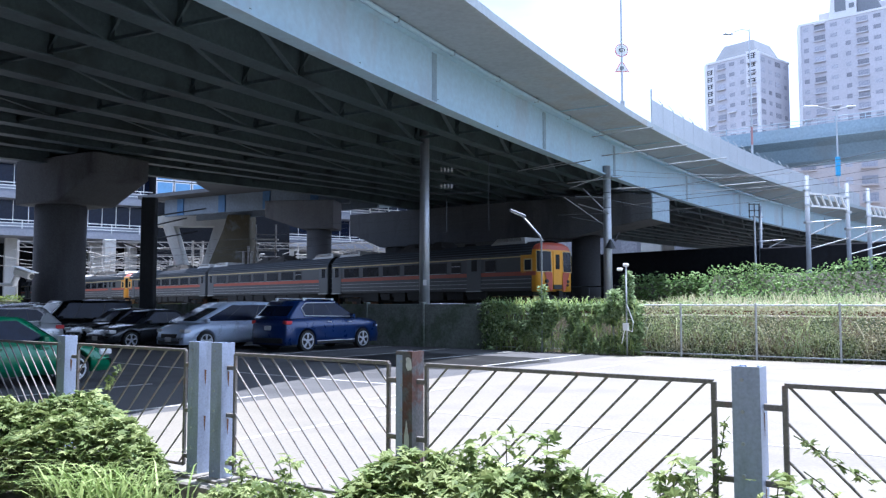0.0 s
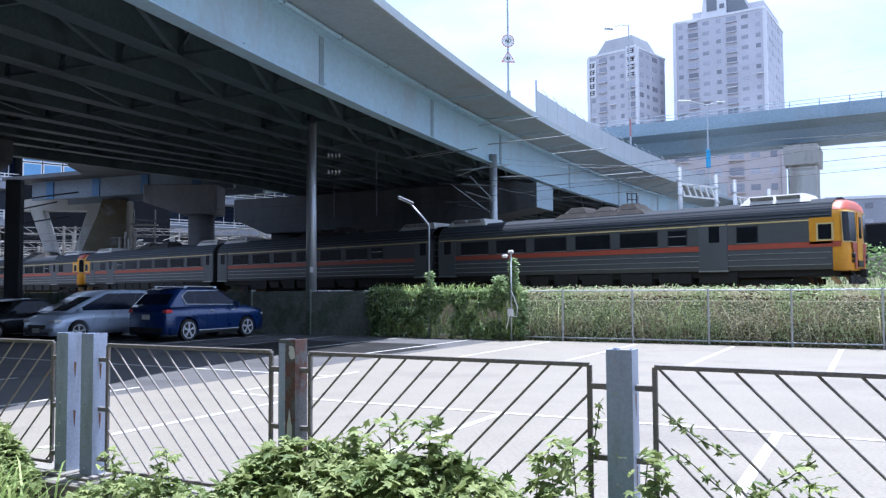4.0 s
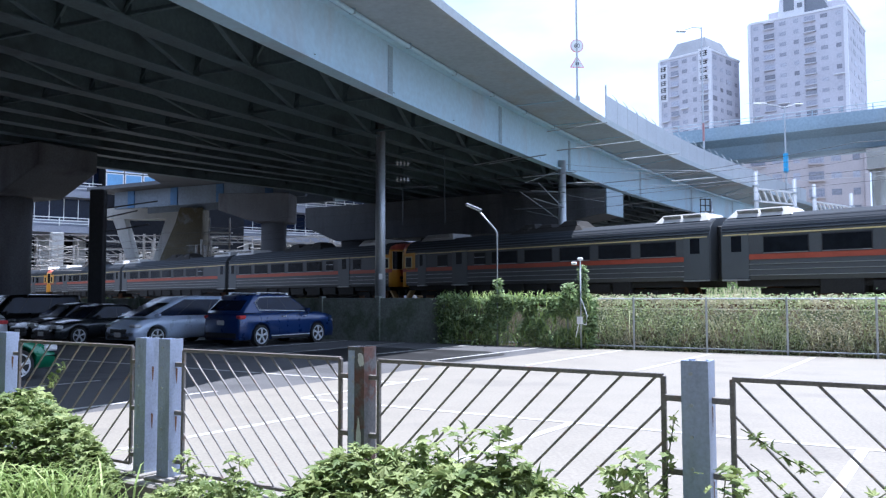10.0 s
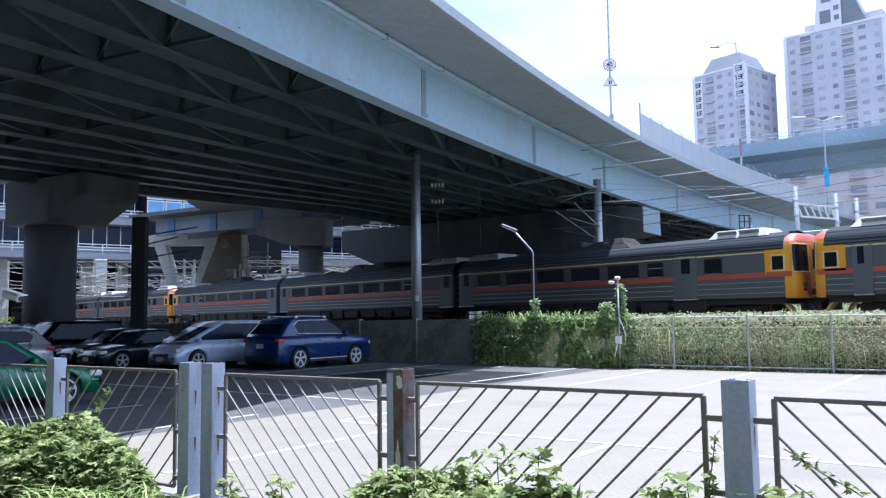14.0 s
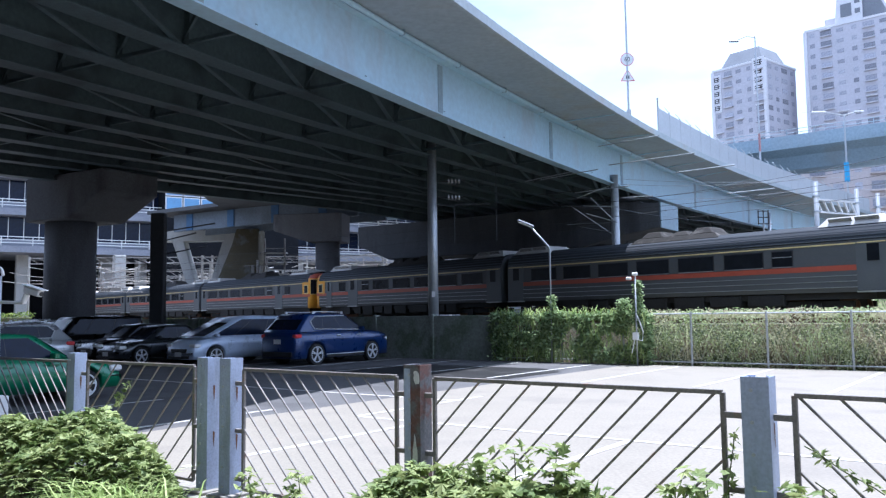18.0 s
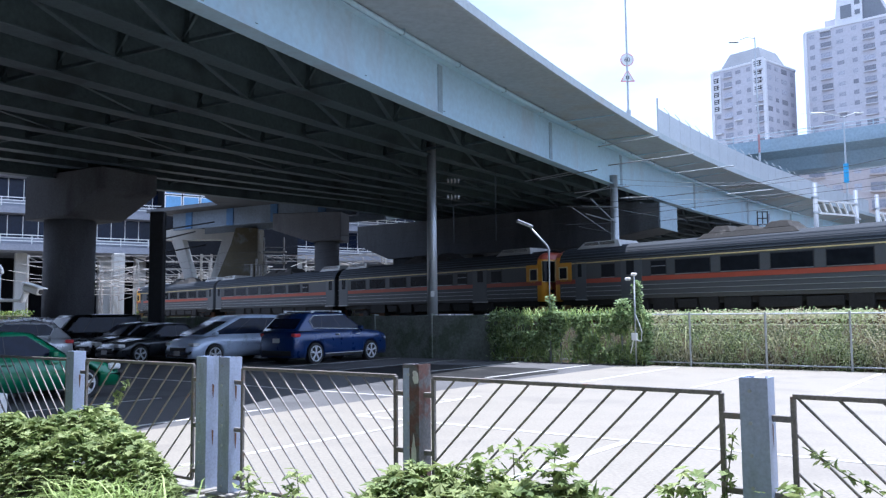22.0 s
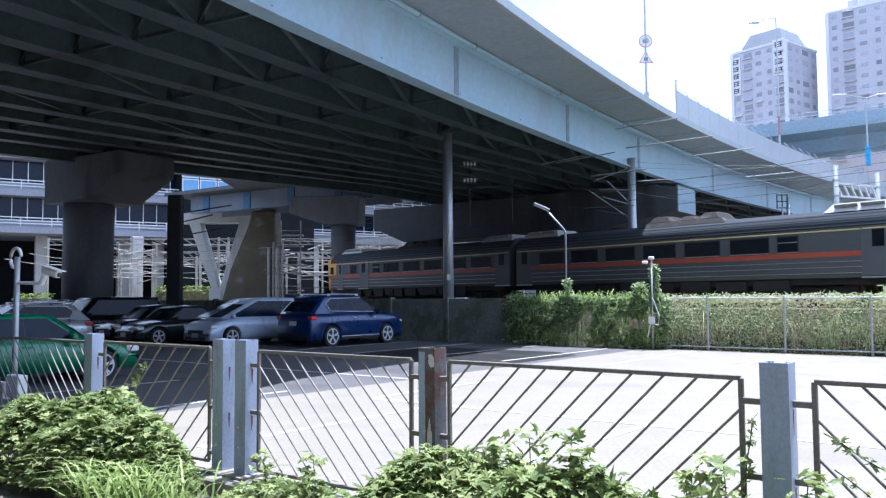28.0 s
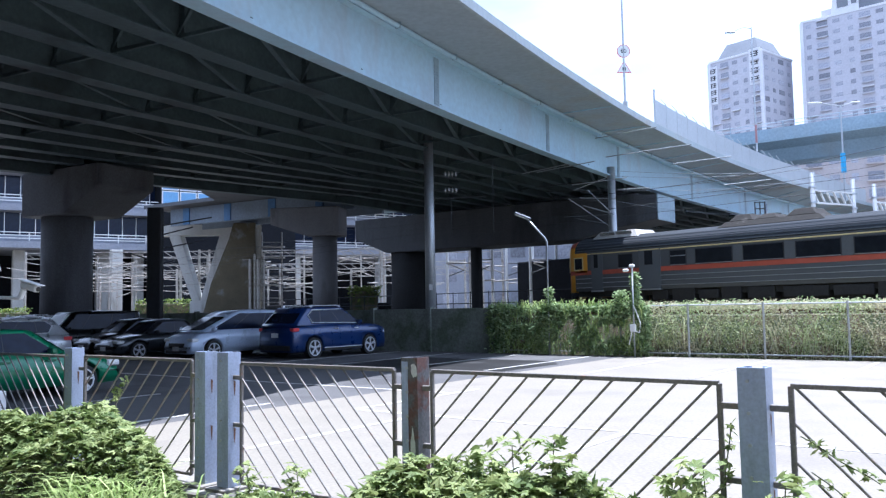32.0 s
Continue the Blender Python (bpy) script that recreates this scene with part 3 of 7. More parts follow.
        add_prism(bm, [(-0.07, 1.22), (0.07, 1.22), (0.02, 1.26), (0.02, 1.36), (0.035, 1.4), (-0.035, 1.4), (-0.02, 1.36), (-0.02, 1.26)], -400, 150, pose(*track_point(0, 1.45 + side * 0.535)) @ pose(0, 0, 0, 0, 0, rz - 90))
        single("rail", bm, "rust", "steel running rail on the ballast", "rail", group="running rails", kind="structure")


# ---- viaduct over the car park ----
GIRDER_Z, DECK_Z, EDGE_V, GIRDER_GAP = 9.0, 11.1, 3.2, 1.75


def viaduct():
    v = thing("road_viaduct", Matrix(), "curved steel girder road viaduct painted pale blue grey", "viaduct", kind="structure")
    bm = bmesh.new()
    sweep(bm, [(0.02, 11.4), (0.02, DECK_Z), (0.25, DECK_Z), (EDGE_V - 0.1, 11.06), (EDGE_V, 11.08), (EDGE_V, 11.4)], -75, 125, 2.5)
    part("edge_slab", bm, "soffit", v, "grey concrete edge slab with stained soffit")
    # unseen widening towards the camera's back, above the cars, added to shape the shadow
    bm = bmesh.new()
    rows = []
    for k in range(20):
        q = 2.0 - k * 2.0
        wide = EDGE_V + min(0.2 * (2.0 - q), 3.0)
        rows.append([bm.verts.new(arc(q, u, z)) for u, z in ((EDGE_V - 0.02, 11.1), (wide, 11.1), (wide, 11.38), (EDGE_V - 0.02, 11.38))])
    for p, q in zip(rows, rows[1:]):
        for i in range(4):
            bm.faces.new((p[i], p[(i + 1) % 4], q[(i + 1) % 4], q[i]))
    bm.faces.new(rows[0])
    bm.faces.new(list(reversed(rows[-1])))
    part("edge_widening", bm, "soffit", v)
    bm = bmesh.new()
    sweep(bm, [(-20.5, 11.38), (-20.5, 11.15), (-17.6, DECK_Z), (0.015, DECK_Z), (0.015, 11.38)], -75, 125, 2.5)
    part("deck", bm, "shaded_soffit", v, "deck slab between the girders, its shade painted dark")
    # girders behind the first one take the paint with shade in it
    for i in range(11):
        g = -GIRDER_GAP * i
        near = i == 0
        bm = bmesh.new()
        z0, z1 = GIRDER_Z - (0.28 if i == 10 else 0), DECK_Z
        sweep(bm, [(g - 0.02, z0 + 0.04), (g + 0.02, z0 + 0.04), (g + 0.02, z1), (g - 0.02, z1)], -75, 120, 2.5)
        part("girder_web", bm, "girder" if near else "shaded_girder", v)
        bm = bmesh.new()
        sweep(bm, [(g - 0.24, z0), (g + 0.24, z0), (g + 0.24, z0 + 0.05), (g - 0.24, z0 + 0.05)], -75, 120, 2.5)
        part("bottom_flange", bm, "girder" if near else "shaded_girder", v)
        if near:
            bm = bmesh.new()
            sweep(bm, [(g - 0.24, z1 - 0.05), (g + 0.3, z1 - 0.05), (g + 0.3, z1), (g - 0.24, z1)], -75, 120, 2.5)
            part("top_flange", bm, "girder", v)
    # bolted splice plates on the near web
    for k, s in enumerate([-35.5, -24.0, -12.5, -0.6, 11.6, 22.2, 32.0, 45.6, 58.0, 69.5, 82.0]):
        h = ARC_H + ARC_K * s
        m = pose(*arc(s, 0.02)) @ pose(0, 0, 0, 0, 0, 90 - math.degrees(h))
        bm = bmesh.new()
        add_box(bm, (0, -0.012, (GIRDER_Z + DECK_Z) / 2), (0.34, 0.03, 1.8), m)
        plate = part("splice_plate", bm, "viaduct", v)
        if 5 < s < 40:
            bm = bmesh.new()
            for r in range(14):
                for c in (-0.12, -0.04, 0.04, 0.12):
                    add_box(bm, (c, -0.035, GIRDER_Z + 0.2 + r * 0.11), (0.035, 0.02, 0.035), m)
            part("bolts", bm, "viaduct", plate)
    # cross frames between the girders
    for k in range(-9, 18):
        s = k * 5.2 + 1.5
        bm = bmesh.new()
        for i in range(10):
            a, b = -GIRDER_GAP * i, -GIRDER_GAP * (i + 1)
            add_bar(bm, arc(s, a, GIRDER_Z + 0.2), arc(s, b, GIRDER_Z + 0.2), 0.1, 0.1)
            add_bar(bm, arc(s, a, GIRDER_Z + 0.25), arc(s, (a + b) / 2, DECK_Z - 0.15), 0.09, 0.09)
            add_bar(bm, arc(s, b, GIRDER_Z + 0.25), arc(s, (a + b) / 2, DECK_Z - 0.15), 0.09, 0.09)
            if i in (0, 1, 3, 5):
                add_bar(bm, arc(s, a, GIRDER_Z + 0.1), arc(s + 5.2, b, GIRDER_Z + 0.1), 0.14, 0.05)
        for i in range(11):
            for side in (-1, 1):
                if i or side < 0:
                    add_box(bm, (0, 0, 0), (0.02, 0.18, 1.62), pose(*arc(s, -GIRDER_GAP * i + side * 0.11, 9.87)) @ pose(0, 0, 0, 0, 0, -math.degrees(ARC_H + ARC_K * s) + 90))
        part("cross_frame", bm, "shaded_girder", v)
    # drain pipe under the overhang, with hangers
    bm = bmesh.new()
    sweep(bm, [(0.6 + 0.08 * math.cos(a * math.pi / 6), 10.97 + 0.08 * math.sin(a * math.pi / 6)) for a in range(12)], -60, 70, 2.5)
    pipe = part("drain_pipe", bm, "girder", v, "pale blue grey drain pipe", True)
    for k in range(-14, 18):
        bm = bmesh.new()
        add_box(bm, (0, 0, 0), (0.05, 0.2, 0.2), pose(*arc(k * 4.0, 0.6, 10.99)) @ pose(0, 0, 0, 0, 0, 90 - math.degrees(ARC_H + ARC_K * k * 4)))
        part("pipe_hanger", bm, "viaduct", pipe)
    # brackets under the overhang
    for k in range(4, 20):
        bm = bmesh.new()
        add_bar(bm, arc(k * 5.2 + 2.0, 0.3, 11.05), arc(k * 5.2 + 2.0, EDGE_V - 0.15, 11.05), 0.05, 0.05)
        part("overhang_bracket", bm, "girder", v)
    # noise barrier on the deck edge
    for k in range(27):
        s0, s1 = 29.5 + k * 2.0, 31.5 + k * 2.0
        bm = bmesh.new()
        sweep(bm, [(EDGE_V - 0.12, 11.4), (EDGE_V - 0.06, 11.4), (EDGE_V - 0.06, 12.75), (EDGE_V - 0.12, 12.75)], s0 + 0.03, s1 - 0.03, 1.0)
        part("barrier_panel", bm, "barrier", v)
        bm = bmesh.new()
        add_rod(bm, arc(s0, EDGE_V - 0.09, 11.4), arc(s0, EDGE_V - 0.09, 13.3 if k == 0 else 12.85), 0.05)
        if k:
            add_rod(bm, arc(s0, EDGE_V - 0.09, 12.85), arc(s0, EDGE_V - 0.35, 13.2), 0.02, 6)
        part("barrier_post", bm, "steel", v)
    return v


def piers():
    # hammerhead pier beside the parked cars
    p = thing("bridge_pier", pose(-19.9, 41.6, 0, 0, 0, -30), "round grey concrete bridge pier with a flared cap", "bridge pier", kind="structure")
    bm = bmesh.new()
    add_rod(bm, (0, 0, -0.3), (0, 0, 6.9), 1.25, 40)
    part("column", bm, "concrete", p, "", True)
    bm = bmesh.new()
    add_prism(bm, [(-1.5, 6.75), (2.0, 6.75), (4.6, 7.95), (4.6, 9.0), (-1.5, 9.0)], -1.6, 1.7)
    bevel(bm, 0.05)
    part("cap", bm, "concrete", p)
    # portal frame across the railway, its beam and columns darkened to paint shade
    h = ARC_H + ARC_K * 37.5
    rz = math.degrees(math.atan2(math.sin(h), -math.cos(h)))
    p = thing("portal_pier", pose(*arc(37.5, 0)) @ pose(0, 0, 0, 0, 0, rz), "concrete portal pier that carries the viaduct over the railway, painted shade-dark", "bridge pier", kind="structure")
    bm = bmesh.new()
    add_prism(bm, [(-0.9, 6.95), (1.6, 6.6), (4.5, 6.0), (20.5, 6.0), (23.6, 7.2), (23.6, 8.7), (0.3, 8.7), (0.3, 8.5), (-0.9, 8.5)], -1.6, 1.6)
    bevel(bm, 0.05)
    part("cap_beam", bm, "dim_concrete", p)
    # thin pale sheet that paints the light falling on the beam's end
    bm = bmesh.new()
    add_box(bm, (-0.96, 0, 7.72), (0.08, 3.2, 1.6))
    bevel(bm, 0.02)
    part("lit_end_face", bm, "viaduct", p, "end of the cap beam, painted pale for the light on it")
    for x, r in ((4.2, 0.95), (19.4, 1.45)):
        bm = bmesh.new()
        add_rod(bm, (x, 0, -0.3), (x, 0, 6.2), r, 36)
        part("column", bm, "shaded_concrete", p, "", True)
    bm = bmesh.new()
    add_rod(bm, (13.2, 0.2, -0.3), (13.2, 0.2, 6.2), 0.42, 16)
    part("column", bm, "shaded_concrete", p, "", True)


# ---- fence beside the camera ----
def near_fence():
    b0 = 5.07
    bm = bmesh.new()
    add_box(bm, (-5, b0 + 0.0, -0.05), (40, 0.56, 0.16), LOT)
    bevel(bm, 0.02)
    single("kerb", bm, "kerb", "weathered concrete kerb under the fence", "kerb", kind="structure")
    fence = thing("steel_fence", LOT, "steel fence with grey blue posts and slanting bars on a kerb", "fence")

    def post(a, style, height=1.31, w=0.165):
        d, t = 0.15, 0.012
        # a C-shaped channel, folded from one plate, open towards the car park
        bm = bmesh.new()
        y0, y1 = -d / 2, d / 2
        outline = [(-w / 2, y0), (w / 2, y0), (w / 2, y1), (w / 2 - 0.05, y1), (w / 2 - 0.05, y1 - t), (w / 2 - t, y1 - t), (w / 2 - t, y0 + t), (-w / 2 + t, y0 + t), (-w / 2 + t, y1 - t), (-w / 2 + 0.05, y1 - t), (-w / 2 + 0.05, y1), (-w / 2, y1)]
        lo = [bm.verts.new((a + x, b0 + y, 0.05)) for x, y in outline]
        hi = [bm.verts.new((a + x, b0 + y, 0.03 + height)) for x, y in outline]
        for i in range(len(outline)):
            k = (i + 1) % len(outline)
            bm.faces.new((lo[i], lo[k], hi[k], hi[i]))
        bm.faces.new(hi)
        bm.faces.new(list(reversed(lo)))
        p = part("post", bm, "rusty_paint" if style == "rust" else "post_paint", fence, "rusty peeling steel post" if style == "rust" else "grey blue painted steel post")
        bm = bmesh.new()
        add_box(bm, (a, b0 - 0.01, 0.045), (0.3, 0.32, 0.03))
        bevel(bm, 0.006)
        part("base_plate", bm, "kerb", p)
        bm = bmesh.new()
        add_box(bm, (a, b0, 0.03 + height - 0.02), (w - 0.03, d - 0.03, 0.012))
        part("cap_plate", bm, "post_paint", p)
        for i in range(7):
            bm = bmesh.new()
            z = 0.12 + i * 0.19
            add_rod(bm, (a - 0.02, b0 - d / 2, z), (a - 0.02, b0 - d / 2 - 0.014, z), 0.011, 8)
            part("bolt", bm, "steel", p)
        if style == "grey":
            for z in (0.65, 1.1):
                bm = bmesh.new()
                ring = [(y0 + 0.028 + 0.012 * q, z - 0.03 - f) for q, f in ((-1, 0), (1, 0.01), (0.7, 0.09), (0.2, 0.16), (-0.3, 0.13), (-0.8, 0.07))]
                bm.faces.new([bm.verts.new((a + w / 2 + 0.002, b0 + y + 0.05, zz)) for y, zz in ring])
                part("rust_run", bm, "rust", p, "brown rust run below a bracket")
        if style == "rust":
            for k, (x, z, sx, sz) in enumerate([(0.03, 0.62, 0.05, 0.34), (0.05, 1.24, 0.06, 0.1), (-0.05, 0.35, 0.03, 0.1)]):
                bm = bmesh.new()
                ring = []
                for j in range(18):
                    ang = j / 18 * 2 * math.pi
                    q = 0.5 + 0.3 * noise.noise((k * 3 + 2 * math.cos(ang), 2 * math.sin(ang), k))
                    ring.append(bm.verts.new((a + x + sx * q * math.cos(ang), b0 - d / 2 - 0.003, z + sz * q * math.sin(ang))))
                bm.faces.new(ring)
                part("bare_patch", bm, "white_flake", p, "flaking pale paint")
            bm = bmesh.new()
            add_box(bm, (a - 0.045, b0 - d / 2 - 0.002, 0.68), (0.06, 0.004, 1.26))
            part("painted_strip", bm, "post_paint", p, "grey painted strip")

    for a, style in ((-14.7, "grey"), (-12.05, "grey"), (-9.2, "grey"), (-6.71, "grey"), (-6.36, "grey"), (-4.04, "rust"), (-1.405, "grey"), (1.35, "grey"), (4.2, "grey")):
        post(a, style)

    def panel(a0, a1, rising, step, phase, z0=0.11, z1=1.235):
        """A tube frame with bars at 45 degrees from a0 to a1; rising: they climb towards a1. phase: where one meets the top rail."""
        bm = bmesh.new()
        add_bar(bm, (a0, b0, z1), (a1, b0, z1), 0.031, 0.031, (0, 1, 0))
        bevel(bm, 0.004)
        p = part("panel", bm, "fence_tube", fence, "dull brown panel of slanting bars")
        for q0, q1 in (((a0, b0, z0), (a1, b0, z0)), ((a0, b0, z0), (a0, b0, z1)), ((a1, b0, z0), (a1, b0, z1))):
            bm = bmesh.new()
            add_bar(bm, q0, q1, 0.031, 0.031, (0, 1, 0))
            bevel(bm, 0.004)
            part("frame_tube", bm, "fence_tube", p)
        h, way = z1 - z0, -1 if rising else 1
        for i in range(-16, 30):
            top = phase + step * i
            foot = top + way * h
            if max(top, foot) < a0 + 0.03 or min(top, foot) > a1 - 0.03:
                continue
            t0, t1 = sorted(((a0 - top) / (way * h), (a1 - top) / (way * h)))
            t0, t1 = max(t0, 0), min(t1, 1)
            bm = bmesh.new()
            add_rod(bm, (top + way * h * t0, b0, z1 - h * t0), (top + way * h * t1, b0, z1 - h * t1), 0.0088, 8)
            part("bar", bm, "fence_tube", p)
        for z in (0.2, 0.65, 1.1):
            for x in (a0 - 0.06, a1 + 0.06):
                bm = bmesh.new()
                add_box(bm, (x, b0, z), (0.12, 0.035, 0.04))
                bevel(bm, 0.004)
                part("bracket", bm, "fence_tube", p)

    panel(-14.5, -12.25, True, 0.24, -12.3)
    panel(-11.85, -9.4, False, 0.205, -9.4)
    panel(-8.96, -6.94, True, 0.272, -6.985, z1=1.245)
    panel(-6.17, -4.26, False, 0.2085, -6.098)
    panel(-3.87, -1.62, True, 0.2215, -1.659)
    panel(-1.2, 1.15, False, 0.2235, -1.185)
    panel(1.55, 4.0, True, 0.2235, 3.95)


# ---- far boundary of the car park ----
FAR_B = 25.4


def far_fence():
    f = thing("boundary_wall", LOT, "dark mossy concrete wall along the car park", "wall", kind="structure")
    for k in range(12):
        bm = bmesh.new()
        add_box(bm, (-18.0 - k * 3.0, FAR_B, 0.83), (2.96, 0.18, 1.72))
        bevel(bm, 0.015)
        part("panel", bm, "wall", f)
        bm = bmesh.new()
        add_box(bm, (-16.5 - k * 3.0, FAR_B - 0.03, 0.86), (0.16, 0.26, 1.8))
        bevel(bm, 0.01)
        part("pillar", bm, "wall", f)
    w = thing("mesh_fence", LOT, "grey steel post and wire fence overgrown with vines", "fence", kind="structure")
    for k in range(-7, 8):
        a = 0.2 + 2.33 * k
        bm = bmesh.new()
        add_rod(bm, (a, FAR_B, -0.1), (a, FAR_B, 1.72), 0.032, 10)
        part("post", bm, "steel", w)
    for z in (0.12, 1.66):
        bm = bmesh.new()
        add_rod(bm, (-16.4, FAR_B, z), (17.0, FAR_B, z), 0.022, 8)
        part("rail", bm, "steel", w)
    bm = bmesh.new()
    for i in range(170):
        a = -16.3 + i * 0.1955
        for d in (-1, 1):
            add_bar(bm, (a, FAR_B, 0.15), (a + d * 0.8, FAR_B, 1.65), 0.003, 0.003)
    part("wire_mesh", bm, "steel", w)["kind"] = "stuff"


# ---- train ----
def box_panel(bm, x0, x1, z0, z1, y, t=0.02):
    add_box(bm, ((x0 + x1) / 2, y, (z0 + z1) / 2), (x1 - x0, t, z1 - z0))


def profile(half=1.42):
    """Half section of a car body, from the skirt to the middle of the roof."""
    return [(half - 0.06, 1.0), (half, 1.15), (half, 2.95), (half - 0.1, 3.25), (half - 0.32, 3.5), (half - 0.75, 3.68), (0.0, 3.76)]


def frustum(bm, x, L, w0, w1, z0, z1, cut):
    """A box that narrows upwards on all four sides."""
    lo = [bm.verts.new((x + a * L / 2, b * w0, z0)) for a, b in ((-1, -1), (1, -1), (1, 1), (-1, 1))]
    hi = [bm.verts.new((x + a * (L / 2 - cut), b * w1, z1)) for a, b in ((-1, -1), (1, -1), (1, 1), (-1, 1))]
    for i in range(4):
        bm.faces.new((lo[i], lo[(i + 1) % 4], hi[(i + 1) % 4], hi[i]))
    bm.faces.new(hi)
    bm.faces.new(list(reversed(lo)))


def cooler(c, x, L):
    """A pale roof cooler with sloping sides: a plain plate and a louvred grille on each."""
    bm = bmesh.new()
    frustum(bm, x, L, 1.0, 0.74, 3.6, 3.96, 0.3)
    unit = part("roof_cooler", bm, "ac_white", c, "pale roof cooling unit with louvres")
    for side in (-1, 1):
        m = pose(x, side * 0.875, 3.785, side * -35.8)
        for x0, x1 in ((-L / 2 + 0.4, -0.06), (0.06, L / 2 - 0.4)):
            bm = bmesh.new()
            add_box(bm, ((x0 + x1) / 2, 0, 0), (x1 - x0, 0.03, 0.28), m)
            part("grille", bm, "ac_grey", unit)
            for k in range(6):
                bm = bmesh.new()
                add_box(bm, ((x0 + x1) / 2, side * 0.018, -0.11 + 0.045 * k), (x1 - x0 - 0.04, 0.014, 0.02), m)
                part("louvre", bm, "ac_white", unit)


def dark_cooler(c, x, L):
    """The long sooty roof unit amidships: a low tray with fan humps."""
    bm = bmesh.new()
    frustum(bm, x, L, 0.95, 0.75, 3.6, 3.84, 0.3)
    unit = part("roof_fan_unit", bm, "ac_sooty", c, "sooty brown roof fan unit")
    for k, (dx, w, h) in enumerate(((-1.3, 1.3, 0.3), (0.2, 1.1, 0.22), (1.35, 1.2, 0.3))):
        bm = bmesh.new()
        frustum(bm, x + dx, w, 0.72, 0.5, 3.84, 3.84 + h, 0.28)
        bevel(bm, 0.03)
        part("fan_hump", bm, "ac_sooty", unit)
        bm = bmesh.new()
        add_rod(bm, (x + dx, 0, 3.84 + h), (x + dx, 0, 3.87 + h), 0.3, 16)
        part("fan_ring", bm, "dark_steel", unit)


def railcar(cab):
    """A stainless railcar; x along it, its cab at +x, z from the rail."""
    kind = "silver railcar with an orange stripe and a yellow driving cab" if cab else "silver intermediate railcar with an orange stripe and dark windows"
    c = thing("railcar", Matrix(), kind, "train car", "cars of the passing train")
    half = 9.95
    x1 = half - 0.55 if cab else half
    ring = profile()
    full = ring + [(-y, z) for y, z in reversed(ring[:-1])]
    bm = bmesh.new()
    add_prism(bm, full, -half, x1, pose(0, 0, 0, 0, 0, -90) @ Matrix.Diagonal((1, 1, 1, 1)))
    body = part("body", bm, "train_steel", c)
    # roof skin
    bm = bmesh.new()
    top = [(y + 0.012 * (1 if y > 0 else -1), z + 0.012) for y, z in full if z > 2.9]
    add_prism(bm, top, -half + 0.02, x1, pose(0, 0, 0, 0, 0, -90))
    part("roof", bm, "train_roof", c, "ribbed grey roof")
    for i in range(4):
        for side in (-1, 1):
            z, y = 3.02 + i * 0.14, 1.43 - (0.0 + 0.05 * i + 0.015 * i * i)
            bm = bmesh.new()
            add_bar(bm, (-half + 0.05, side * y, z), (x1 - 0.05, side * y, z), 0.05, 0.05)
            part("roof_rib", bm, "roof_rib", c)
    span = (-half + 0.1, half - 0.6) if cab else (-half + 0.1, half - 0.1)
    if cab:
        door_a, door_b = (4.3, 5.5), (-9.9, -8.75)
        wins = [(5.85, 6.7), (2.95, 3.8)] + [(0.7 - 2.27 * i, 2.5 - 2.27 * i) for i in range(5)]
    else:
        door_a, door_b = (8.75, 9.9), (-9.9, -8.75)
        wins = [(-8.15 + 2.28 * i, -6.35 + 2.28 * i) for i in range(6)] + [(5.4, 6.3)]
    for side in (-1, 1):
        y = side * 1.425
        bm = bmesh.new()
        box_panel(bm, span[0], span[1] + (0.35 if cab else 0), 1.82, 2.03, y)
        part("stripe", bm, "train_orange", c, "faded orange stripe")
        bm = bmesh.new()
        box_panel(bm, span[0], span[1] - (0.75 if cab else 0), 2.82, 2.875, y, 0.03)
        part("cream_line", bm, "train_cream", c, "thin cream yellow line")
        for z in (1.18, 1.41, 1.63):
            bm = bmesh.new()
            add_bar(bm, (span[0], side * 1.428, z), (span[1], side * 1.428, z), 0.03, 0.026)
            part("rib", bm, "train_rib", c, "bright fluted rib")
        for w0, w1 in wins:
            bm = bmesh.new()
            box_panel(bm, w0, w1, 2.06, 2.74, side * 1.428, 0.03)
            win = part("window", bm, "black", c)
            bm = bmesh.new()
            box_panel(bm, w0 + 0.04, w1 - 0.04, 2.1, 2.7, side * 1.446, 0.012)
            part("pane", bm, "train_glass", win, "dark tinted pane")
            bm = bmesh.new()
            box_panel(bm, w0 + 0.02, w1 - 0.02, 2.055, 2.08, side * 1.45, 0.02)
            part("sash", bm, "train_rib", win)
            if w1 - w0 < 1 and not (cab and w0 > 5):
                bm = bmesh.new()
                box_panel(bm, w0 + 0.04, w1 - 0.04, 2.46, 2.49, side * 1.455, 0.012)
                part("glazing_bar", bm, "train_rib", win)
        for k, (d0, d1) in enumerate((door_a, door_b) + (((7.65, 8.35),) if cab and side > 0 else ())):
            bm = bmesh.new()
            box_panel(bm, d0, d1, 1.05, 2.95, side * 1.432, 0.03)
            door = part("door", bm, "train_door", c, "grey door with a narrow window")
            bm = bmesh.new()
            mid = (d0 + d1) / 2 + 0.05
            hw = 0.12 if k == 2 else 0.22
            box_panel(bm, mid - hw, mid + hw, 2.15, 2.8, side * 1.45, 0.015)
            part("pane", bm, "train_glass", door)
            bm = bmesh.new()
            box_panel(bm, d0 + 0.06, d1 - 0.06, 2.83, 2.88, side * 1.452, 0.015)
            part("door_mark", bm, "train_cream", door)
            bm = bmesh.new()
            add_box(bm, ((d0 + d1) / 2, side * 1.42, 1.0), (d1 - d0, 0.16, 0.06))
            part("step", bm, "train_rib", c)
        # solebar gear
        rng = random.Random(7 + side)
        x = -6.0
        while x < 6.0:
            w = rng.uniform(0.7, 1.8)
            bm = bmesh.new()
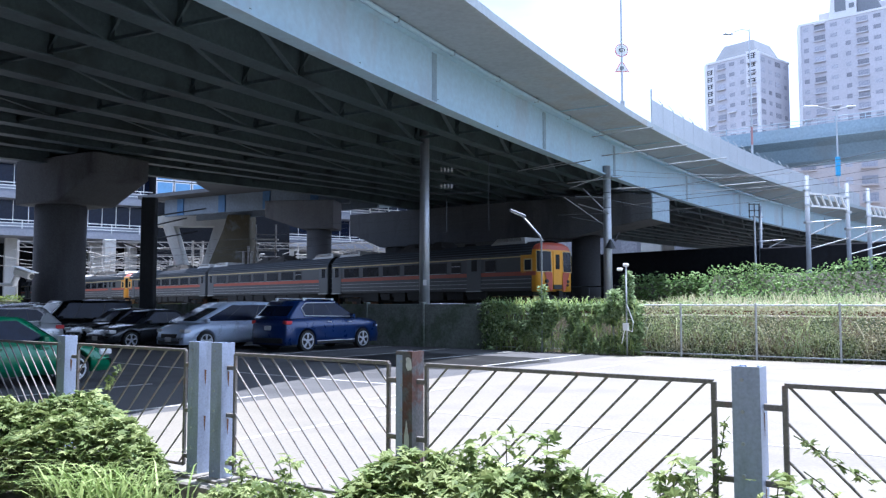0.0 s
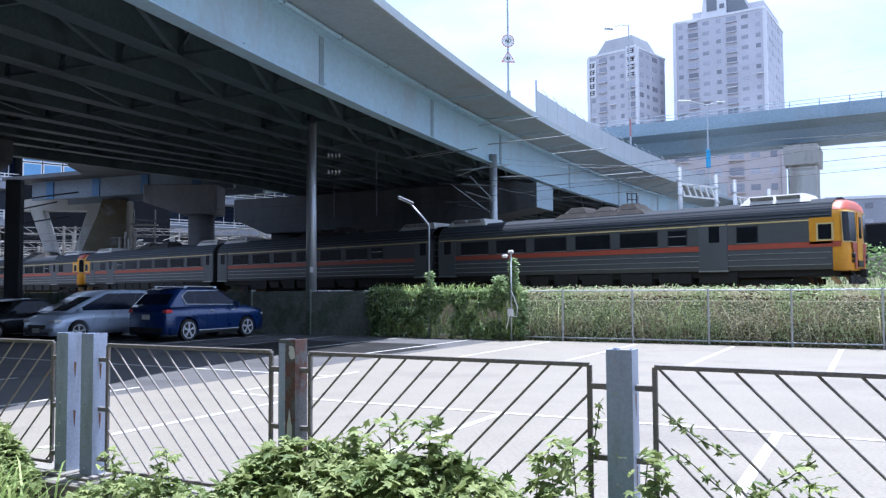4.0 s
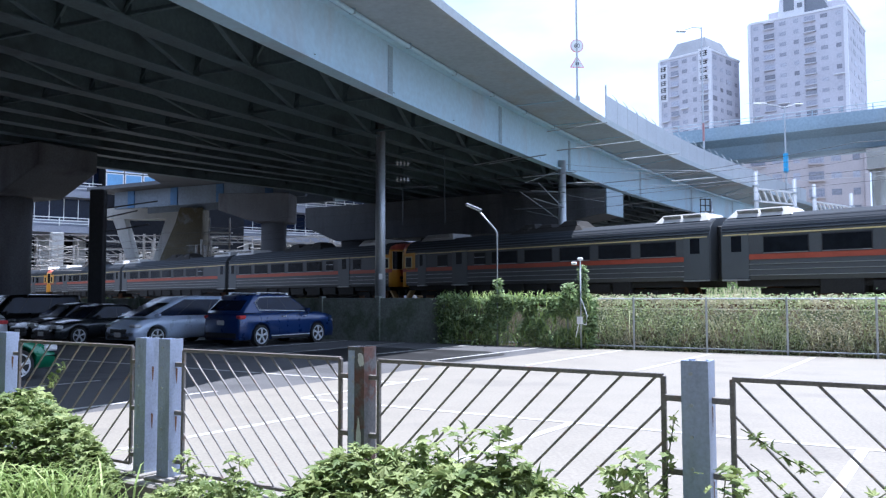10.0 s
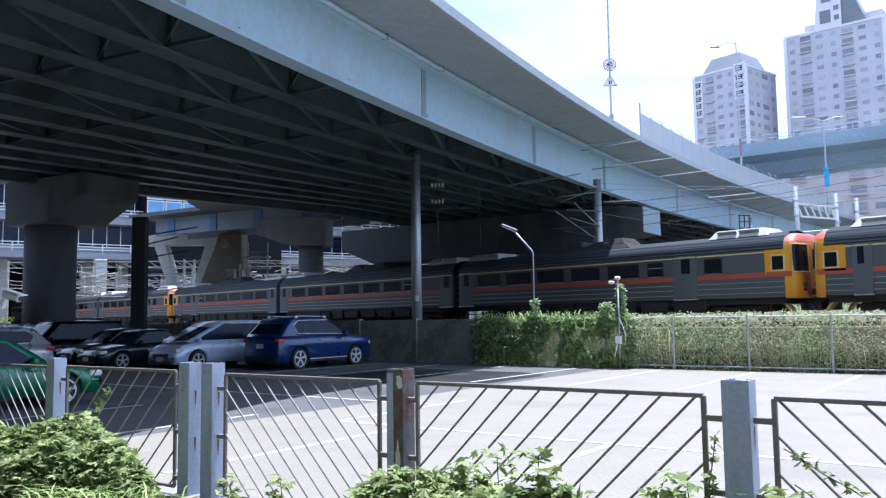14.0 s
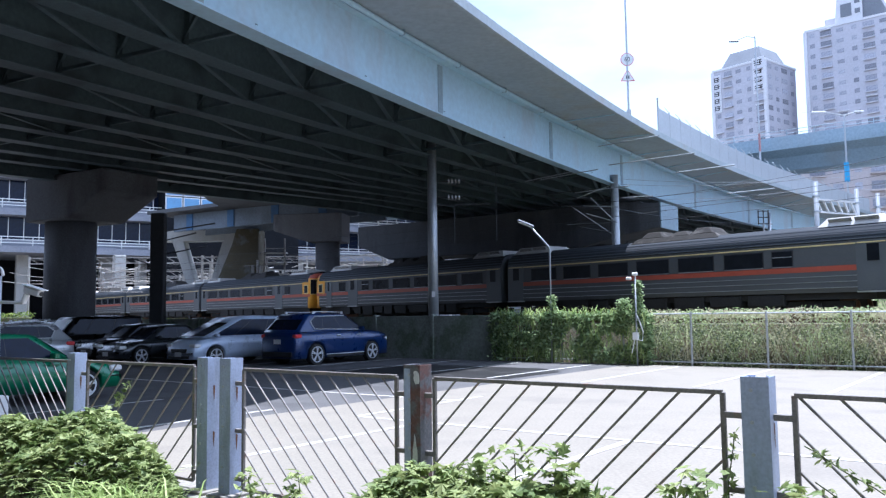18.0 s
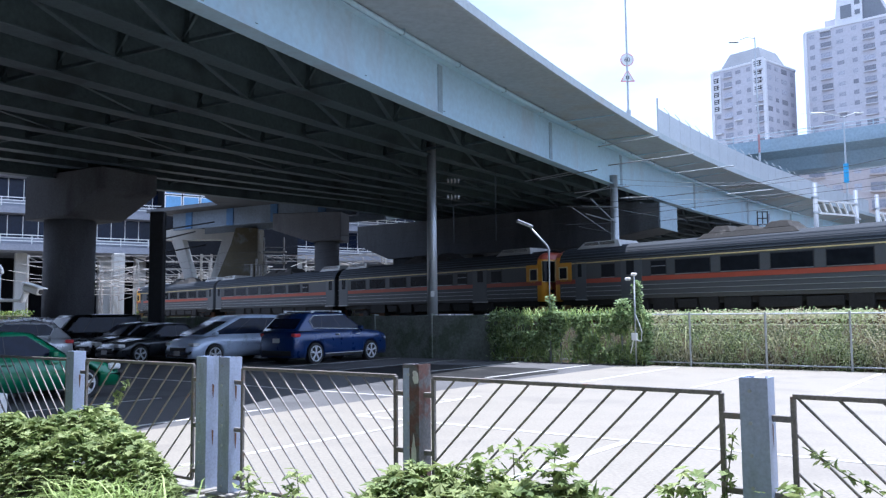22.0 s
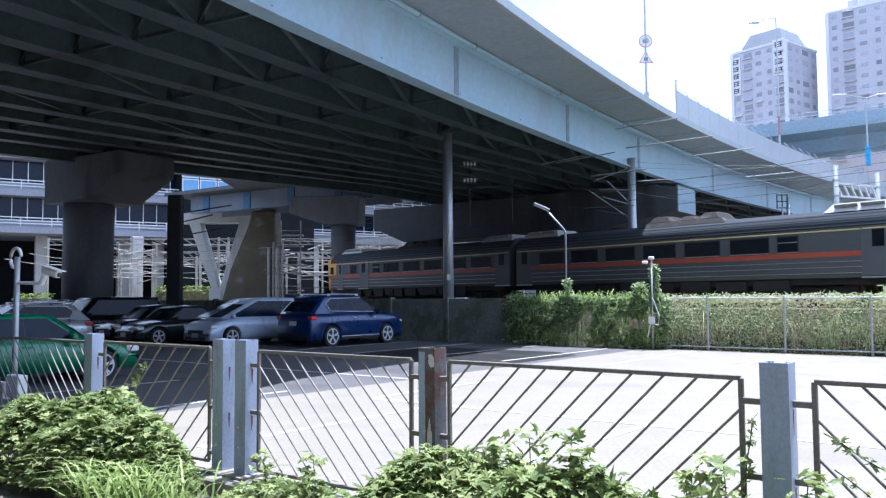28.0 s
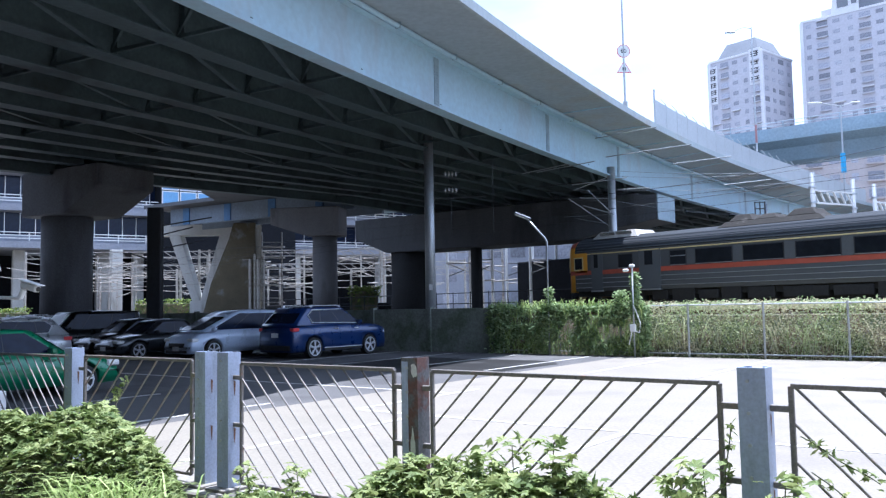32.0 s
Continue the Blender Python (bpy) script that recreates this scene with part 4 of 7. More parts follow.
            add_box(bm, (x + w / 2, side * 1.12, 0.72), (w, 0.5, rng.uniform(0.4, 0.62)))
            bevel(bm, 0.03)
            part("equipment_box", bm, "under", c)
            x += w + rng.uniform(0.1, 0.5)
    bm = bmesh.new()
    add_box(bm, (0, 0, 0.88), (2 * half - 1.2, 2.5, 0.3))
    part("underframe", bm, "under", c)
    for mid, span_x in ((-3.6, 3.4), (0.15, 3.7), (3.75, 3.1)):
        bm = bmesh.new()
        add_box(bm, (mid, 0, 0.58), (span_x, 1.5, 0.5))
        bevel(bm, 0.06)
        part("engine_pod", bm, "under", c)
    for bx in (-7.0, 7.0):
        bm = bmesh.new()
        for side in (-1, 1):
            add_box(bm, (bx, side * 1.0, 0.55), (2.9, 0.14, 0.24))
            add_box(bm, (bx, side * 1.05, 0.4), (0.5, 0.2, 0.4))
        add_box(bm, (bx, 0, 0.6), (2.6, 1.0, 0.34))
        bogie = part("bogie", bm, "under", c)
        for wx in (bx - 1.05, bx + 1.05):
            bm = bmesh.new()
            for side in (-1, 1):
                add_rod(bm, (wx, side * 0.53, 0.43), (wx, side * 0.66, 0.43), 0.43, 24)
            add_rod(bm, (wx, -0.6, 0.43), (wx, 0.6, 0.43), 0.07, 10)
            part("wheelset", bm, "rust", bogie)
    # roof coolers
    for x, L in ((7.2, 2.7), (-8.4, 2.6)) if cab else ((8.5, 2.7), (-8.5, 2.7)):
        cooler(c, x, L)
    dark_cooler(c, -0.7 if cab else 0.4, 4.7)
    ends = (-1,) if cab else (-1, 1)
    for e in ends:
        bm = bmesh.new()
        add_box(bm, (e * (half + 0.1), 0, 2.2), (0.22, 1.5, 2.3))
        bevel(bm, 0.05)
        part("gangway", bm, "black", c, "black folded gangway bellows")
        for r in range(6):
            bm = bmesh.new()
            add_rod(bm, (e * (half + 0.03), -1.2, 1.4 + r * 0.35), (e * (half + 0.03), -0.85, 1.4 + r * 0.35), 0.018, 6)
            part("ladder_rung", bm, "steel", c)
    if cab:
        # the yellow cab: rounded in plan, raked back a little at the top
        bm = bmesh.new()
        outline = [(0.0, 1.42), (0.2, 1.42), (0.38, 1.34), (0.5, 1.15), (0.56, 0.5), (0.57, 0)]
        plan = [(x, -y) for x, y in outline] + [(x, y) for x, y in reversed(outline[:-1])]
        levels = [(0.95, 0.98, 1.0), (1.75, 1.0, 1.0), (2.9, 0.97, 1.0), (3.2, 0.93, 0.97), (3.42, 0.85, 0.86), (3.58, 0.6, 0.6), (3.63, 0.1, 0.2)]
        rings = [[bm.verts.new((x1 + x * fx, y * fy, z)) for x, y in plan] for z, fx, fy in levels]
        for a, b in zip(rings, rings[1:]):
            for i in range(len(plan) - 1):
                bm.faces.new((a[i], a[i + 1], b[i + 1], b[i]))
        bm.faces.new(rings[-1])
        bm.faces.new(list(reversed(rings[0])))
        front = part("cab_shell", bm, "train_yellow", c, "rounded yellow cab shell", True)
        bm = bmesh.new()
        rings = [[bm.verts.new((x1 + 0.012 + x * fx * 1.004, y * fy * 1.006, z + 0.004)) for x, y in plan] for z, fx, fy in levels[3:]]
        for a, b in zip(rings, rings[1:]):
            for i in range(len(plan) - 1):
                bm.faces.new((a[i], a[i + 1], b[i + 1], b[i]))
        bm.faces.new(rings[-1])
        part("cab_brow", bm, "train_orange", c, "orange roof brow", True)
        for side in (-1, 1):
            bm = bmesh.new()
            box_panel(bm, half - 1.35, x1, 1.94, 2.92, side * 1.424, 0.022)
            part("side_panel", bm, "train_yellow", c, "yellow side panel")
            bm = bmesh.new()
            box_panel(bm, half - 1.1, half - 0.5, 2.05, 2.72, side * 1.434, 0.03)
            win = part("cab_side_window", bm, "train_cream", c, "cab side window in a yellow frame")
            bm = bmesh.new()
            box_panel(bm, half - 1.03, half - 0.57, 2.11, 2.66, side * 1.452, 0.015)
            part("pane", bm, "train_glass", win)
            # windscreens, bent round the corner
            bm = bmesh.new()
            pts = [(x1 + 0.33, 1.385), (x1 + 0.42, 1.29), (x1 + 0.51, 1.14), (x1 + 0.54, 0.78), (x1 + 0.56, 0.46)]
            lo = [bm.verts.new((x + 0.02, side * (y + 0.015), 2.02)) for x, y in pts]
            hi = [bm.verts.new((x - 0.02, side * (y + 0.012), 3.1)) for x, y in pts]
            for i in range(len(pts) - 1):
                bm.faces.new((lo[i], lo[i + 1], hi[i + 1], hi[i]))
            screen = part("windscreen", bm, "train_glass", c, "dark cab windscreen")
            bm = bmesh.new()
            loop = [(x + 0.024, side * (y + 0.02), 2.0) for x, y in pts] + [(x - 0.016, side * (y + 0.016), 3.12) for x, y in reversed(pts)]
            add_tube(bm, loop + loop[:1], 0.022, 5)
            part("screen_frame", bm, "train_cream", screen)
            bm = bmesh.new()
            ring = [(x1 + 0.575, side * 1.02, 1.98), (x1 + 0.59, side * 0.42, 1.98), (x1 + 0.59, side * 0.42, 1.0), (x1 + 0.58, side * 0.62, 1.0)]
            bm.faces.new([bm.verts.new(q) for q in ring])
            part("flash", bm, "train_orange", c, "orange front flash")
            bm = bmesh.new()
            add_rod(bm, (x1 + 0.48, side * 0.85, 1.5), (x1 + 0.62, side * 0.85, 1.5), 0.1, 16)
            add_rod(bm, (x1 + 0.48, side * 0.85, 1.3), (x1 + 0.61, side * 0.85, 1.3), 0.07, 16)
            part("headlamp", bm, "black", c)
            bm = bmesh.new()
            m = pose(half - 0.62, side * 1.0, 0.66, 0, -38, 0)
            add_box(bm, (0, 0, 0), (0.1, 0.4, 0.95), m)
            part("life_guard", bm, "guard", c, "slanting rusty guard bar")
        bm = bmesh.new()
        box = (x1 + 0.575, 0, 2.15)
        add_box(bm, box, (0.03, 0.66, 1.95))
        door = part("front_door", bm, "train_yellow", c)
        bm = bmesh.new()
        add_box(bm, (x1 + 0.595, 0, 2.55), (0.03, 0.3, 0.8))
        part("pane", bm, "train_glass", door)
        bm = bmesh.new()
        add_box(bm, (x1 + 0.585, 0, 1.2), (0.06, 0.66, 0.24))
        part("sill", bm, "black", c)
        bm = bmesh.new()
        add_rod(bm, (half - 0.6, 0, 0.85), (half + 0.25, 0, 0.85), 0.09, 10)
        add_box(bm, (half + 0.15, 0, 0.85), (0.2, 0.26, 0.3))
        add_box(bm, (half - 0.1, 0, 0.6), (0.1, 2.0, 0.3))
        part("coupler", bm, "under", c)
        for k, yy in enumerate((-0.6, -0.4, 0.4, 0.6)):
            bm = bmesh.new()
            add_tube(bm, [(half - 0.2 + 0.35 * math.sin(q / 8 * math.pi), yy, 0.95 - 0.5 * math.sin(q / 8 * math.pi * 0.8)) for q in range(9)], 0.025, 6)
            part("hose", bm, "black", c)
    return c


def train_s(t):
    """How far the train's nose is along the track."""
    return -28.45 + 5.09 * t + 0.0212 * t * t


def train():
    lead, mid = railcar(True), railcar(False)
    cars = []
    for k in range(9):
        if k == 0:
            ob = lead
        elif k == 1:
            ob = mid
        else:
            ob = copy_thing(mid if k % 3 == 1 else lead, Matrix())
        cars.append((ob, k, 180 if k % 3 == 2 else 0))
    return cars


def move_train(cars):
    rz = -math.degrees(TRACK)
    times = [0.5 * i for i in range(65)]
    for ob, k, flip in cars:
        rows = []
        for t in times:
            u = train_s(t) - CAR_L * (k + 0.5)
            rows.append((t, pose(*track_point(u, 1.42, RAIL_Z), 0, 0, rz + flip)))
        walk(ob, rows)


# ---- parked cars ----
def loft_car(dims, kind, paint, label, m, sunshade=False):
    """A parked car; x ahead, y to its left. dims: length, width, height, wheelbase."""
    L, W, H, wb = dims
    c = thing("parked_" + kind, m, label, "car", "cars in the car park")
    h = L / 2
    # stations along the car: x, top of the lower body, half width
    hood = {"sedan": 0.62, "suv": 0.60, "mpv": 0.60, "van": 0.58}[kind]
    belt = H * {"sedan": 0.64, "suv": 0.655, "mpv": 0.58, "van": 0.56}[kind]
    tail = {"sedan": 0.9, "suv": 1.0, "mpv": 1.0, "van": 1.0}[kind]
    st = [(-h, belt * 0.80 * tail, 0.80), (-h + 0.10, belt * 0.93 * tail, 0.92), (-h + 0.45, belt * 0.98 * tail, 0.985), (-h * 0.45, belt, 1.0), (0, belt, 1.0), (h * 0.40, belt * 0.98, 1.0), (h * 0.62, belt * 0.93, 0.985), (h - 0.45, belt * 0.83, 0.96), (h - 0.12, belt * 0.70, 0.88), (h, belt * 0.52, 0.76)]
    nose = {"sedan": None, "suv": ((0.995, 1.0), (0.975, 0.99), (0.93, 0.97), (0.86, 0.93), (0.62, 0.86)), "mpv": ((1.0, 1.0), (0.985, 0.99), (0.90, 0.965), (0.76, 0.90), (0.50, 0.80)), "van": ((1.0, 1.0), (0.98, 0.99), (0.90, 0.97), (0.80, 0.92), (0.5, 0.86))}[kind]
    if nose:
        st = [(-h, belt * 0.78, 0.86), (-h + 0.08, belt * 0.95, 0.94)] + st[2:5] + [(x, belt * q, k) for (x, *_), (q, k) in zip(st[5:], nose)]
    w = W / 2
    wr0 = {"sedan": 0.325, "suv": 0.375, "mpv": 0.345, "van": 0.345}[kind]

    def arch(x):
        low = 0.24
        for ax in (-wb / 2, wb / 2):
            d = abs(x - ax)
            if d < wr0 + 0.06:
                low = max(low, wr0 - 0.03 + math.sqrt(max((wr0 + 0.09) ** 2 - d * d, 0)))
        return low

    xs = sorted({s[0] for s in st} | {ax + o for ax in (-wb / 2, wb / 2) for o in (-wr0 - 0.07, -wr0 - 0.05, -0.3, -0.17, 0, 0.17, 0.3, wr0 + 0.05, wr0 + 0.07)})
    bm = bmesh.new()
    rings = []
    for x in xs:
        top = np.interp(x, [s[0] for s in st], [s[1] for s in st])
        k = np.interp(x, [s[0] for s in st], [s[2] for s in st])
        lo = arch(x)
        sec = [(0.55 * w * k, lo), (w * k * 0.95, lo), (w * k, max(lo + 0.03, 0.5)), (w * k * 0.995, max(lo + 0.05, top * 0.72)), (w * k * 0.94, top * 0.97), (w * k * 0.82, top), (0, top + 0.03)]
        full = sec + [(-y, z) for y, z in reversed(sec[:-1])]
        rings.append([bm.verts.new((x, y, z)) for y, z in full])
    n = len(rings[0])
    for a, b in zip(rings, rings[1:]):
        for i in range(n):
            bm.faces.new((a[i], a[(i + 1) % n], b[(i + 1) % n], b[i]))
    bm.faces.new(rings[0])
    bm.faces.new(list(reversed(rings[-1])))
    part("body", bm, paint, c, "", True)
    # cabin: base at the belt, roof drawn in
    base = {"sedan": (-h * 0.72, h * 0.46), "suv": (-h * 0.96, h * 0.50), "mpv": (-h * 0.97, h * 0.80), "van": (-h * 0.97, h * 0.68)}[kind]
    roof = {"sedan": (-h * 0.38, h * 0.10), "suv": (-h * 0.68, h * 0.04), "mpv": (-h * 0.80, h * 0.06), "van": (-h * 0.93, h * 0.34)}[kind]
    wb0, wr = (w * 0.90, w * 0.72) if kind == "sedan" else (w * 0.94, w * 0.79)
    zb, zr = belt - 0.02, H

    def cabin(bm, grow=0.0, z0=zb, z1=zr):
        def at(f, y):
            x0 = base[0] + (roof[0] - base[0]) * f - grow
            x1 = base[1] + (roof[1] - base[1]) * f + grow
            yy = wb0 + (wr - wb0) * f + grow
            return x0, x1, yy
        lv = [(0, z0), (0.5, z0 + (z1 - z0) * 0.5), (0.86, z0 + (z1 - z0) * 0.9), (1.0, z1 - 0.02)]
        rr = []
        for f, z in lv:
            x0, x1, y = at(f, 0)
            rr.append([bm.verts.new(q) for q in ((x0, -y * 0.92, z), (x0 + 0.15, -y, z), (x1 - 0.2, -y, z), (x1, -y * 0.86, z), (x1 + 0.05, 0, z), (x1, y * 0.86, z), (x1 - 0.2, y, z), (x0 + 0.15, y, z), (x0, y * 0.92, z))])
        for a, b in zip(rr, rr[1:]):
            for i in range(9):
                bm.faces.new((a[i], a[(i + 1) % 9], b[(i + 1) % 9], b[i]))
        mid = bm.verts.new(((roof[0] + roof[1]) / 2, 0, z1 + 0.03))
        for i in range(9):
            bm.faces.new((rr[-1][i], rr[-1][(i + 1) % 9], mid))
        return rr

    bm = bmesh.new()
    cabin(bm)
    part("cabin", bm, paint, c, "", True)

    def on_side(f, g):
        """A point on the cabin's side: f up from the belt, g from the back to the front."""
        x0 = base[0] + (roof[0] - base[0]) * f + 0.16
        x1 = base[1] + (roof[1] - base[1]) * f - 0.21
        return x0 + (x1 - x0) * g, wb0 + (wr - wb0) * f + 0.012, zb + (zr - zb) * f

    cuts = {"sedan": (0.04, 0.5, 1.0), "suv": (0.03, 0.33, 0.65, 1.0), "mpv": (0.03, 0.36, 0.74, 1.0), "van": (0.04, 0.42, 0.78, 1.0)}[kind]
    for side in (-1, 1):
        for q, (g0, g1) in enumerate(zip(cuts, cuts[1:])):
            bm = bmesh.new()
            way = ((0.08, g0 + 0.004), (0.08, g1 - 0.004), (0.84, g1 - 0.006), (0.84, g0 + 0.006))
            if q == 0 and kind in ("suv", "mpv"):
                way = ((0.14, g0 + 0.16), (0.08, g1 - 0.004), (0.84, g1 - 0.006), (0.84, g0 + 0.08), (0.55, g0 + 0.03))
            ring = [on_side(f, g) for f, g in way]
            bm.faces.new([bm.verts.new((x, side * (y + 0.004), z)) for x, y, z in ring])
            part("side_window", bm, "car_glass", c)
            if q == 0:
                lip = [on_side(f, g) for f, g in ((0.05, cuts[-1] + 0.004),) + way[:1] + way[:2:-1] + way[3:2:-1] + ((0.87, cuts[-1] + 0.004),)]
        band = [on_side(f, g) for f, g in ((0.1, cuts[1] - 0.03), (0.1, cuts[-1] - 0.01), (0.82, cuts[-1] - 0.015), (0.82, cuts[1] - 0.03))]
        bm = bmesh.new()
        bm.faces.new([bm.verts.new((x, side * (y + 0.001), z)) for x, y, z in band])
        part("door_pillar", bm, "black", c)
        if kind == "suv":
            bm = bmesh.new()
            for p0, p1 in zip(lip, lip[1:]):
                if p0 != p1:
                    add_rod(bm, (p0[0], side * (p0[1] + 0.008), p0[2]), (p1[0], side * (p1[1] + 0.008), p1[2]), 0.017, 6)
            part("window_trim", bm, "alloy", c, "chrome window trim")
            bm = bmesh.new()
            add_bar(bm, (-wb / 2 + 0.5, side * w * 0.96, 0.3), (wb / 2 - 0.5, side * w * 0.96, 0.3), 0.05, 0.09)
            part("sill", bm, "black", c)
            bm = bmesh.new()
            add_bar(bm, (-wb / 2 + 0.48, side * (w * 0.96 + 0.03), 0.36), (wb / 2 - 0.48, side * (w * 0.96 + 0.03), 0.36), 0.02, 0.025)
            part("sill_trim", bm, "alloy", c, "chrome sill strip")
        bm = bmesh.new()
        add_box(bm, (base[1] - 0.45, side * (w + 0.06), belt + 0.06), (0.14, 0.2, 0.14))
        bevel(bm, 0.03)
        part("mirror", bm, paint, c)
        for x in (-wb * 0.12, wb * 0.24):
            bm = bmesh.new()
            add_box(bm, (x, side * (w * 0.985), belt * 0.86), (0.2, 0.03, 0.03))
            part("door_handle", bm, "alloy" if kind == "suv" else paint, c)
        bm = bmesh.new()
        add_box(bm, (h - 0.22, side * w * 0.74, belt * 0.70), (0.3, 0.34, 0.13), pose(0, 0, 0, 0, 0, 0))
        bevel(bm, 0.03)
        part("headlight", bm, "white", c, "clear headlight")
        bm = bmesh.new()
        add_box(bm, (-h + 0.18, side * w * 0.84, belt * 0.86), (0.3, 0.22, 0.17 if kind != "suv" else 0.13))
        bevel(bm, 0.03)
        part("tail_light", bm, "red", c, "red tail light")
        for ax in (-wb / 2, wb / 2):
            bm = bmesh.new()
            add_rod(bm, (ax, side * (w - 0.23), wr0), (ax, side * (w - 0.01), wr0), wr0, 28)
            wheel = part("wheel", bm, "tyre", c)
            bm = bmesh.new()
            add_rod(bm, (ax, side * (w - 0.05), wr0), (ax, side * (w + 0.004), wr0), 0.07, 12)
            for k in range(5):
                a = k * 2 * math.pi / 5 + 0.3
                for da in (-0.13, 0.13):
                    add_bar(bm, (ax + 0.05 * math.cos(a), side * (w - 0.002), wr0 + 0.05 * math.sin(a)), (ax + wr0 * 0.72 * math.cos(a + da), side * (w - 0.002), wr0 + wr0 * 0.72 * math.sin(a + da)), 0.035, 0.02, (0, 1, 0))
            part("rim", bm, "alloy", wheel, "five spoke alloy rim")
            bm = bmesh.new()
            for k in range(24):
                a0, a1 = k * math.pi / 12, (k + 1) * math.pi / 12
                add_bar(bm, (ax + wr0 * 0.72 * math.cos(a0), side * (w - 0.004), wr0 + wr0 * 0.72 * math.sin(a0)), (ax + wr0 * 0.72 * math.cos(a1), side * (w - 0.004), wr0 + wr0 * 0.72 * math.sin(a1)), 0.03, 0.02, (0, 1, 0))
            part("rim_ring", bm, "alloy", wheel)
    # screens
    for f0, f1, front in ((0.08, 0.84, True), (0.12, 0.8, False)):
        bm = bmesh.new()
        ring = []
        for f, s in ((f0, -1), (f0, 1), (f1, 1), (f1, -1)):
            x = (base[1] + (roof[1] - base[1]) * f + 0.035) if front else (base[0] + (roof[0] - base[0]) * f - 0.012)
            y = (wb0 + (wr - wb0) * f) * (0.84 if front else 0.86)
            ring.append((x, s * y, zb + (zr - zb) * f))
        if front:
            mids = [(ring[0][0] + 0.05, 0, ring[0][2]), (ring[2][0] + 0.05, 0, ring[2][2])]
            v = [bm.verts.new(q) for q in (ring[0], mids[0], ring[1], ring[2], mids[1], ring[3])]
            bm.faces.new((v[0], v[1], v[4], v[5]))
            bm.faces.new((v[1], v[2], v[3], v[4]))
        else:
            bm.faces.new([bm.verts.new(q) for q in ring])
        screen = part("windscreen" if front else "rear_window", bm, "car_glass", c)
        if front and sunshade:
            bm = bmesh.new()
            v = [bm.verts.new((x + 0.012, y * 0.9, z + 0.006)) for x, y, z in (ring[0], mids[0], ring[1], ring[2], mids[1], ring[3])]
            bm.faces.new((v[0], v[1], v[4], v[5]))
            bm.faces.new((v[1], v[2], v[3], v[4]))
            part("sunshade", bm, "white", screen, "pale folded sunshade")
    bm = bmesh.new()
    add_box(bm, (h - 0.04, 0, belt * 0.52), (0.1, W * 0.5, 0.16))
    bevel(bm, 0.02)
    part("grille", bm, "black", c)
    bm = bmesh.new()
    add_box(bm, (h - 0.06, 0, 0.32), (0.14, W * 0.7, 0.14))
    bevel(bm, 0.03)
    part("front_bumper", bm, "black", c)
    bm = bmesh.new()
    add_box(bm, (-h + 0.05, 0, 0.4), (0.14, W * 0.8, 0.2))
    bevel(bm, 0.03)
    part("rear_bumper", bm, "black", c)
    for x in (h + 0.02, -h - 0.015):
        bm = bmesh.new()
        add_box(bm, (x, 0, 0.42 if x > 0 else belt * 0.7), (0.012, 0.36, 0.16))
        part("number_plate", bm, "white", c, "plain white plate")
    if kind in ("suv",):
        for side in (-1, 1):
            bm = bmesh.new()
            add_bar(bm, (roof[0] + 0.2, side * wr * 0.93, H + 0.06), (roof[1] - 0.05, side * wr * 0.93, H + 0.04), 0.035, 0.025)
            add_box(bm, (roof[0] + 0.25, side * wr * 0.93, H + 0.02), (0.1, 0.05, 0.08))
            add_box(bm, (roof[1] - 0.1, side * wr * 0.93, H + 0.02), (0.1, 0.05, 0.08))
            part("roof_rail", bm, "alloy", c)
    return c


def car_paint(name, color, metal=0.35, rough=0.3):
    m = material(name, color, rough, metal=metal, fine=60, vary=0.06, bump=0, coat=0.6)
    return m


def cars():
    navy, silver, green = car_paint("navy_paint", (0.008, 0.03, 0.125), 0.2), car_paint("silver_paint", (0.54, 0.62, 0.76), 0.1), car_paint("green_paint", (0.01, 0.16, 0.07), 0.1)
    black, light, grey = car_paint("black_paint", (0.012, 0.013, 0.016)), car_paint("pale_silver_paint", (0.52, 0.53, 0.54), 0.5), car_paint("dark_grey_paint", (0.04, 0.045, 0.05), 0.4)
    rows = [
        ((5.0, 1.94, 1.84, 2.95), "suv", navy, "navy blue sport utility car with roof rails, nose to the wall", -21.95, 21.95, 90),
        ((4.85, 1.82, 1.78, 2.9), "mpv", silver, "silver blue family van parked nose out by the wall", -25.1, 20.0, -90),
        ((4.5, 1.75, 1.47, 2.6), "sedan", grey, "dark grey saloon car parked nose out in the shade", -28.3, 18.9, -90),
        ((4.4, 1.75, 1.5, 2.6), "sedan", black, "black saloon car parked nose out in the shade", -31.2, 19.6, -90),
        ((4.9, 1.9, 1.86, 2.9), "van", black, "black van parked nose out in the shade", -34.4, 19.3, -90),
        ((4.6, 1.8, 1.66, 2.65), "suv", black, "black sport utility car parked by the wall", -37.6, 19.4, -90),
        ((4.6, 1.8, 1.62, 2.65), "suv", light, "pale silver sport utility car with a red tail light", -27.9, 12.5, -90),
        ((4.5, 1.72, 1.45, 2.6), "sedan", green, "bright green saloon car parked behind the fence", -17.4, 8.0, 90),
        ((4.6, 1.8, 1.7, 2.65), "suv", black, "black sport utility car in the far bays", -40.9, 19.3, -90),
        ((4.5, 1.75, 1.5, 2.6), "sedan", light, "pale saloon car parked in the far bays", -44.0, 19.2, -90),
    ]
    for dims, kind, paint, label, a, b, rz in rows:
        loft_car(dims, kind, paint, label, LOT @ pose(a, b, 0.0, 0, 0, rz), a < -34)


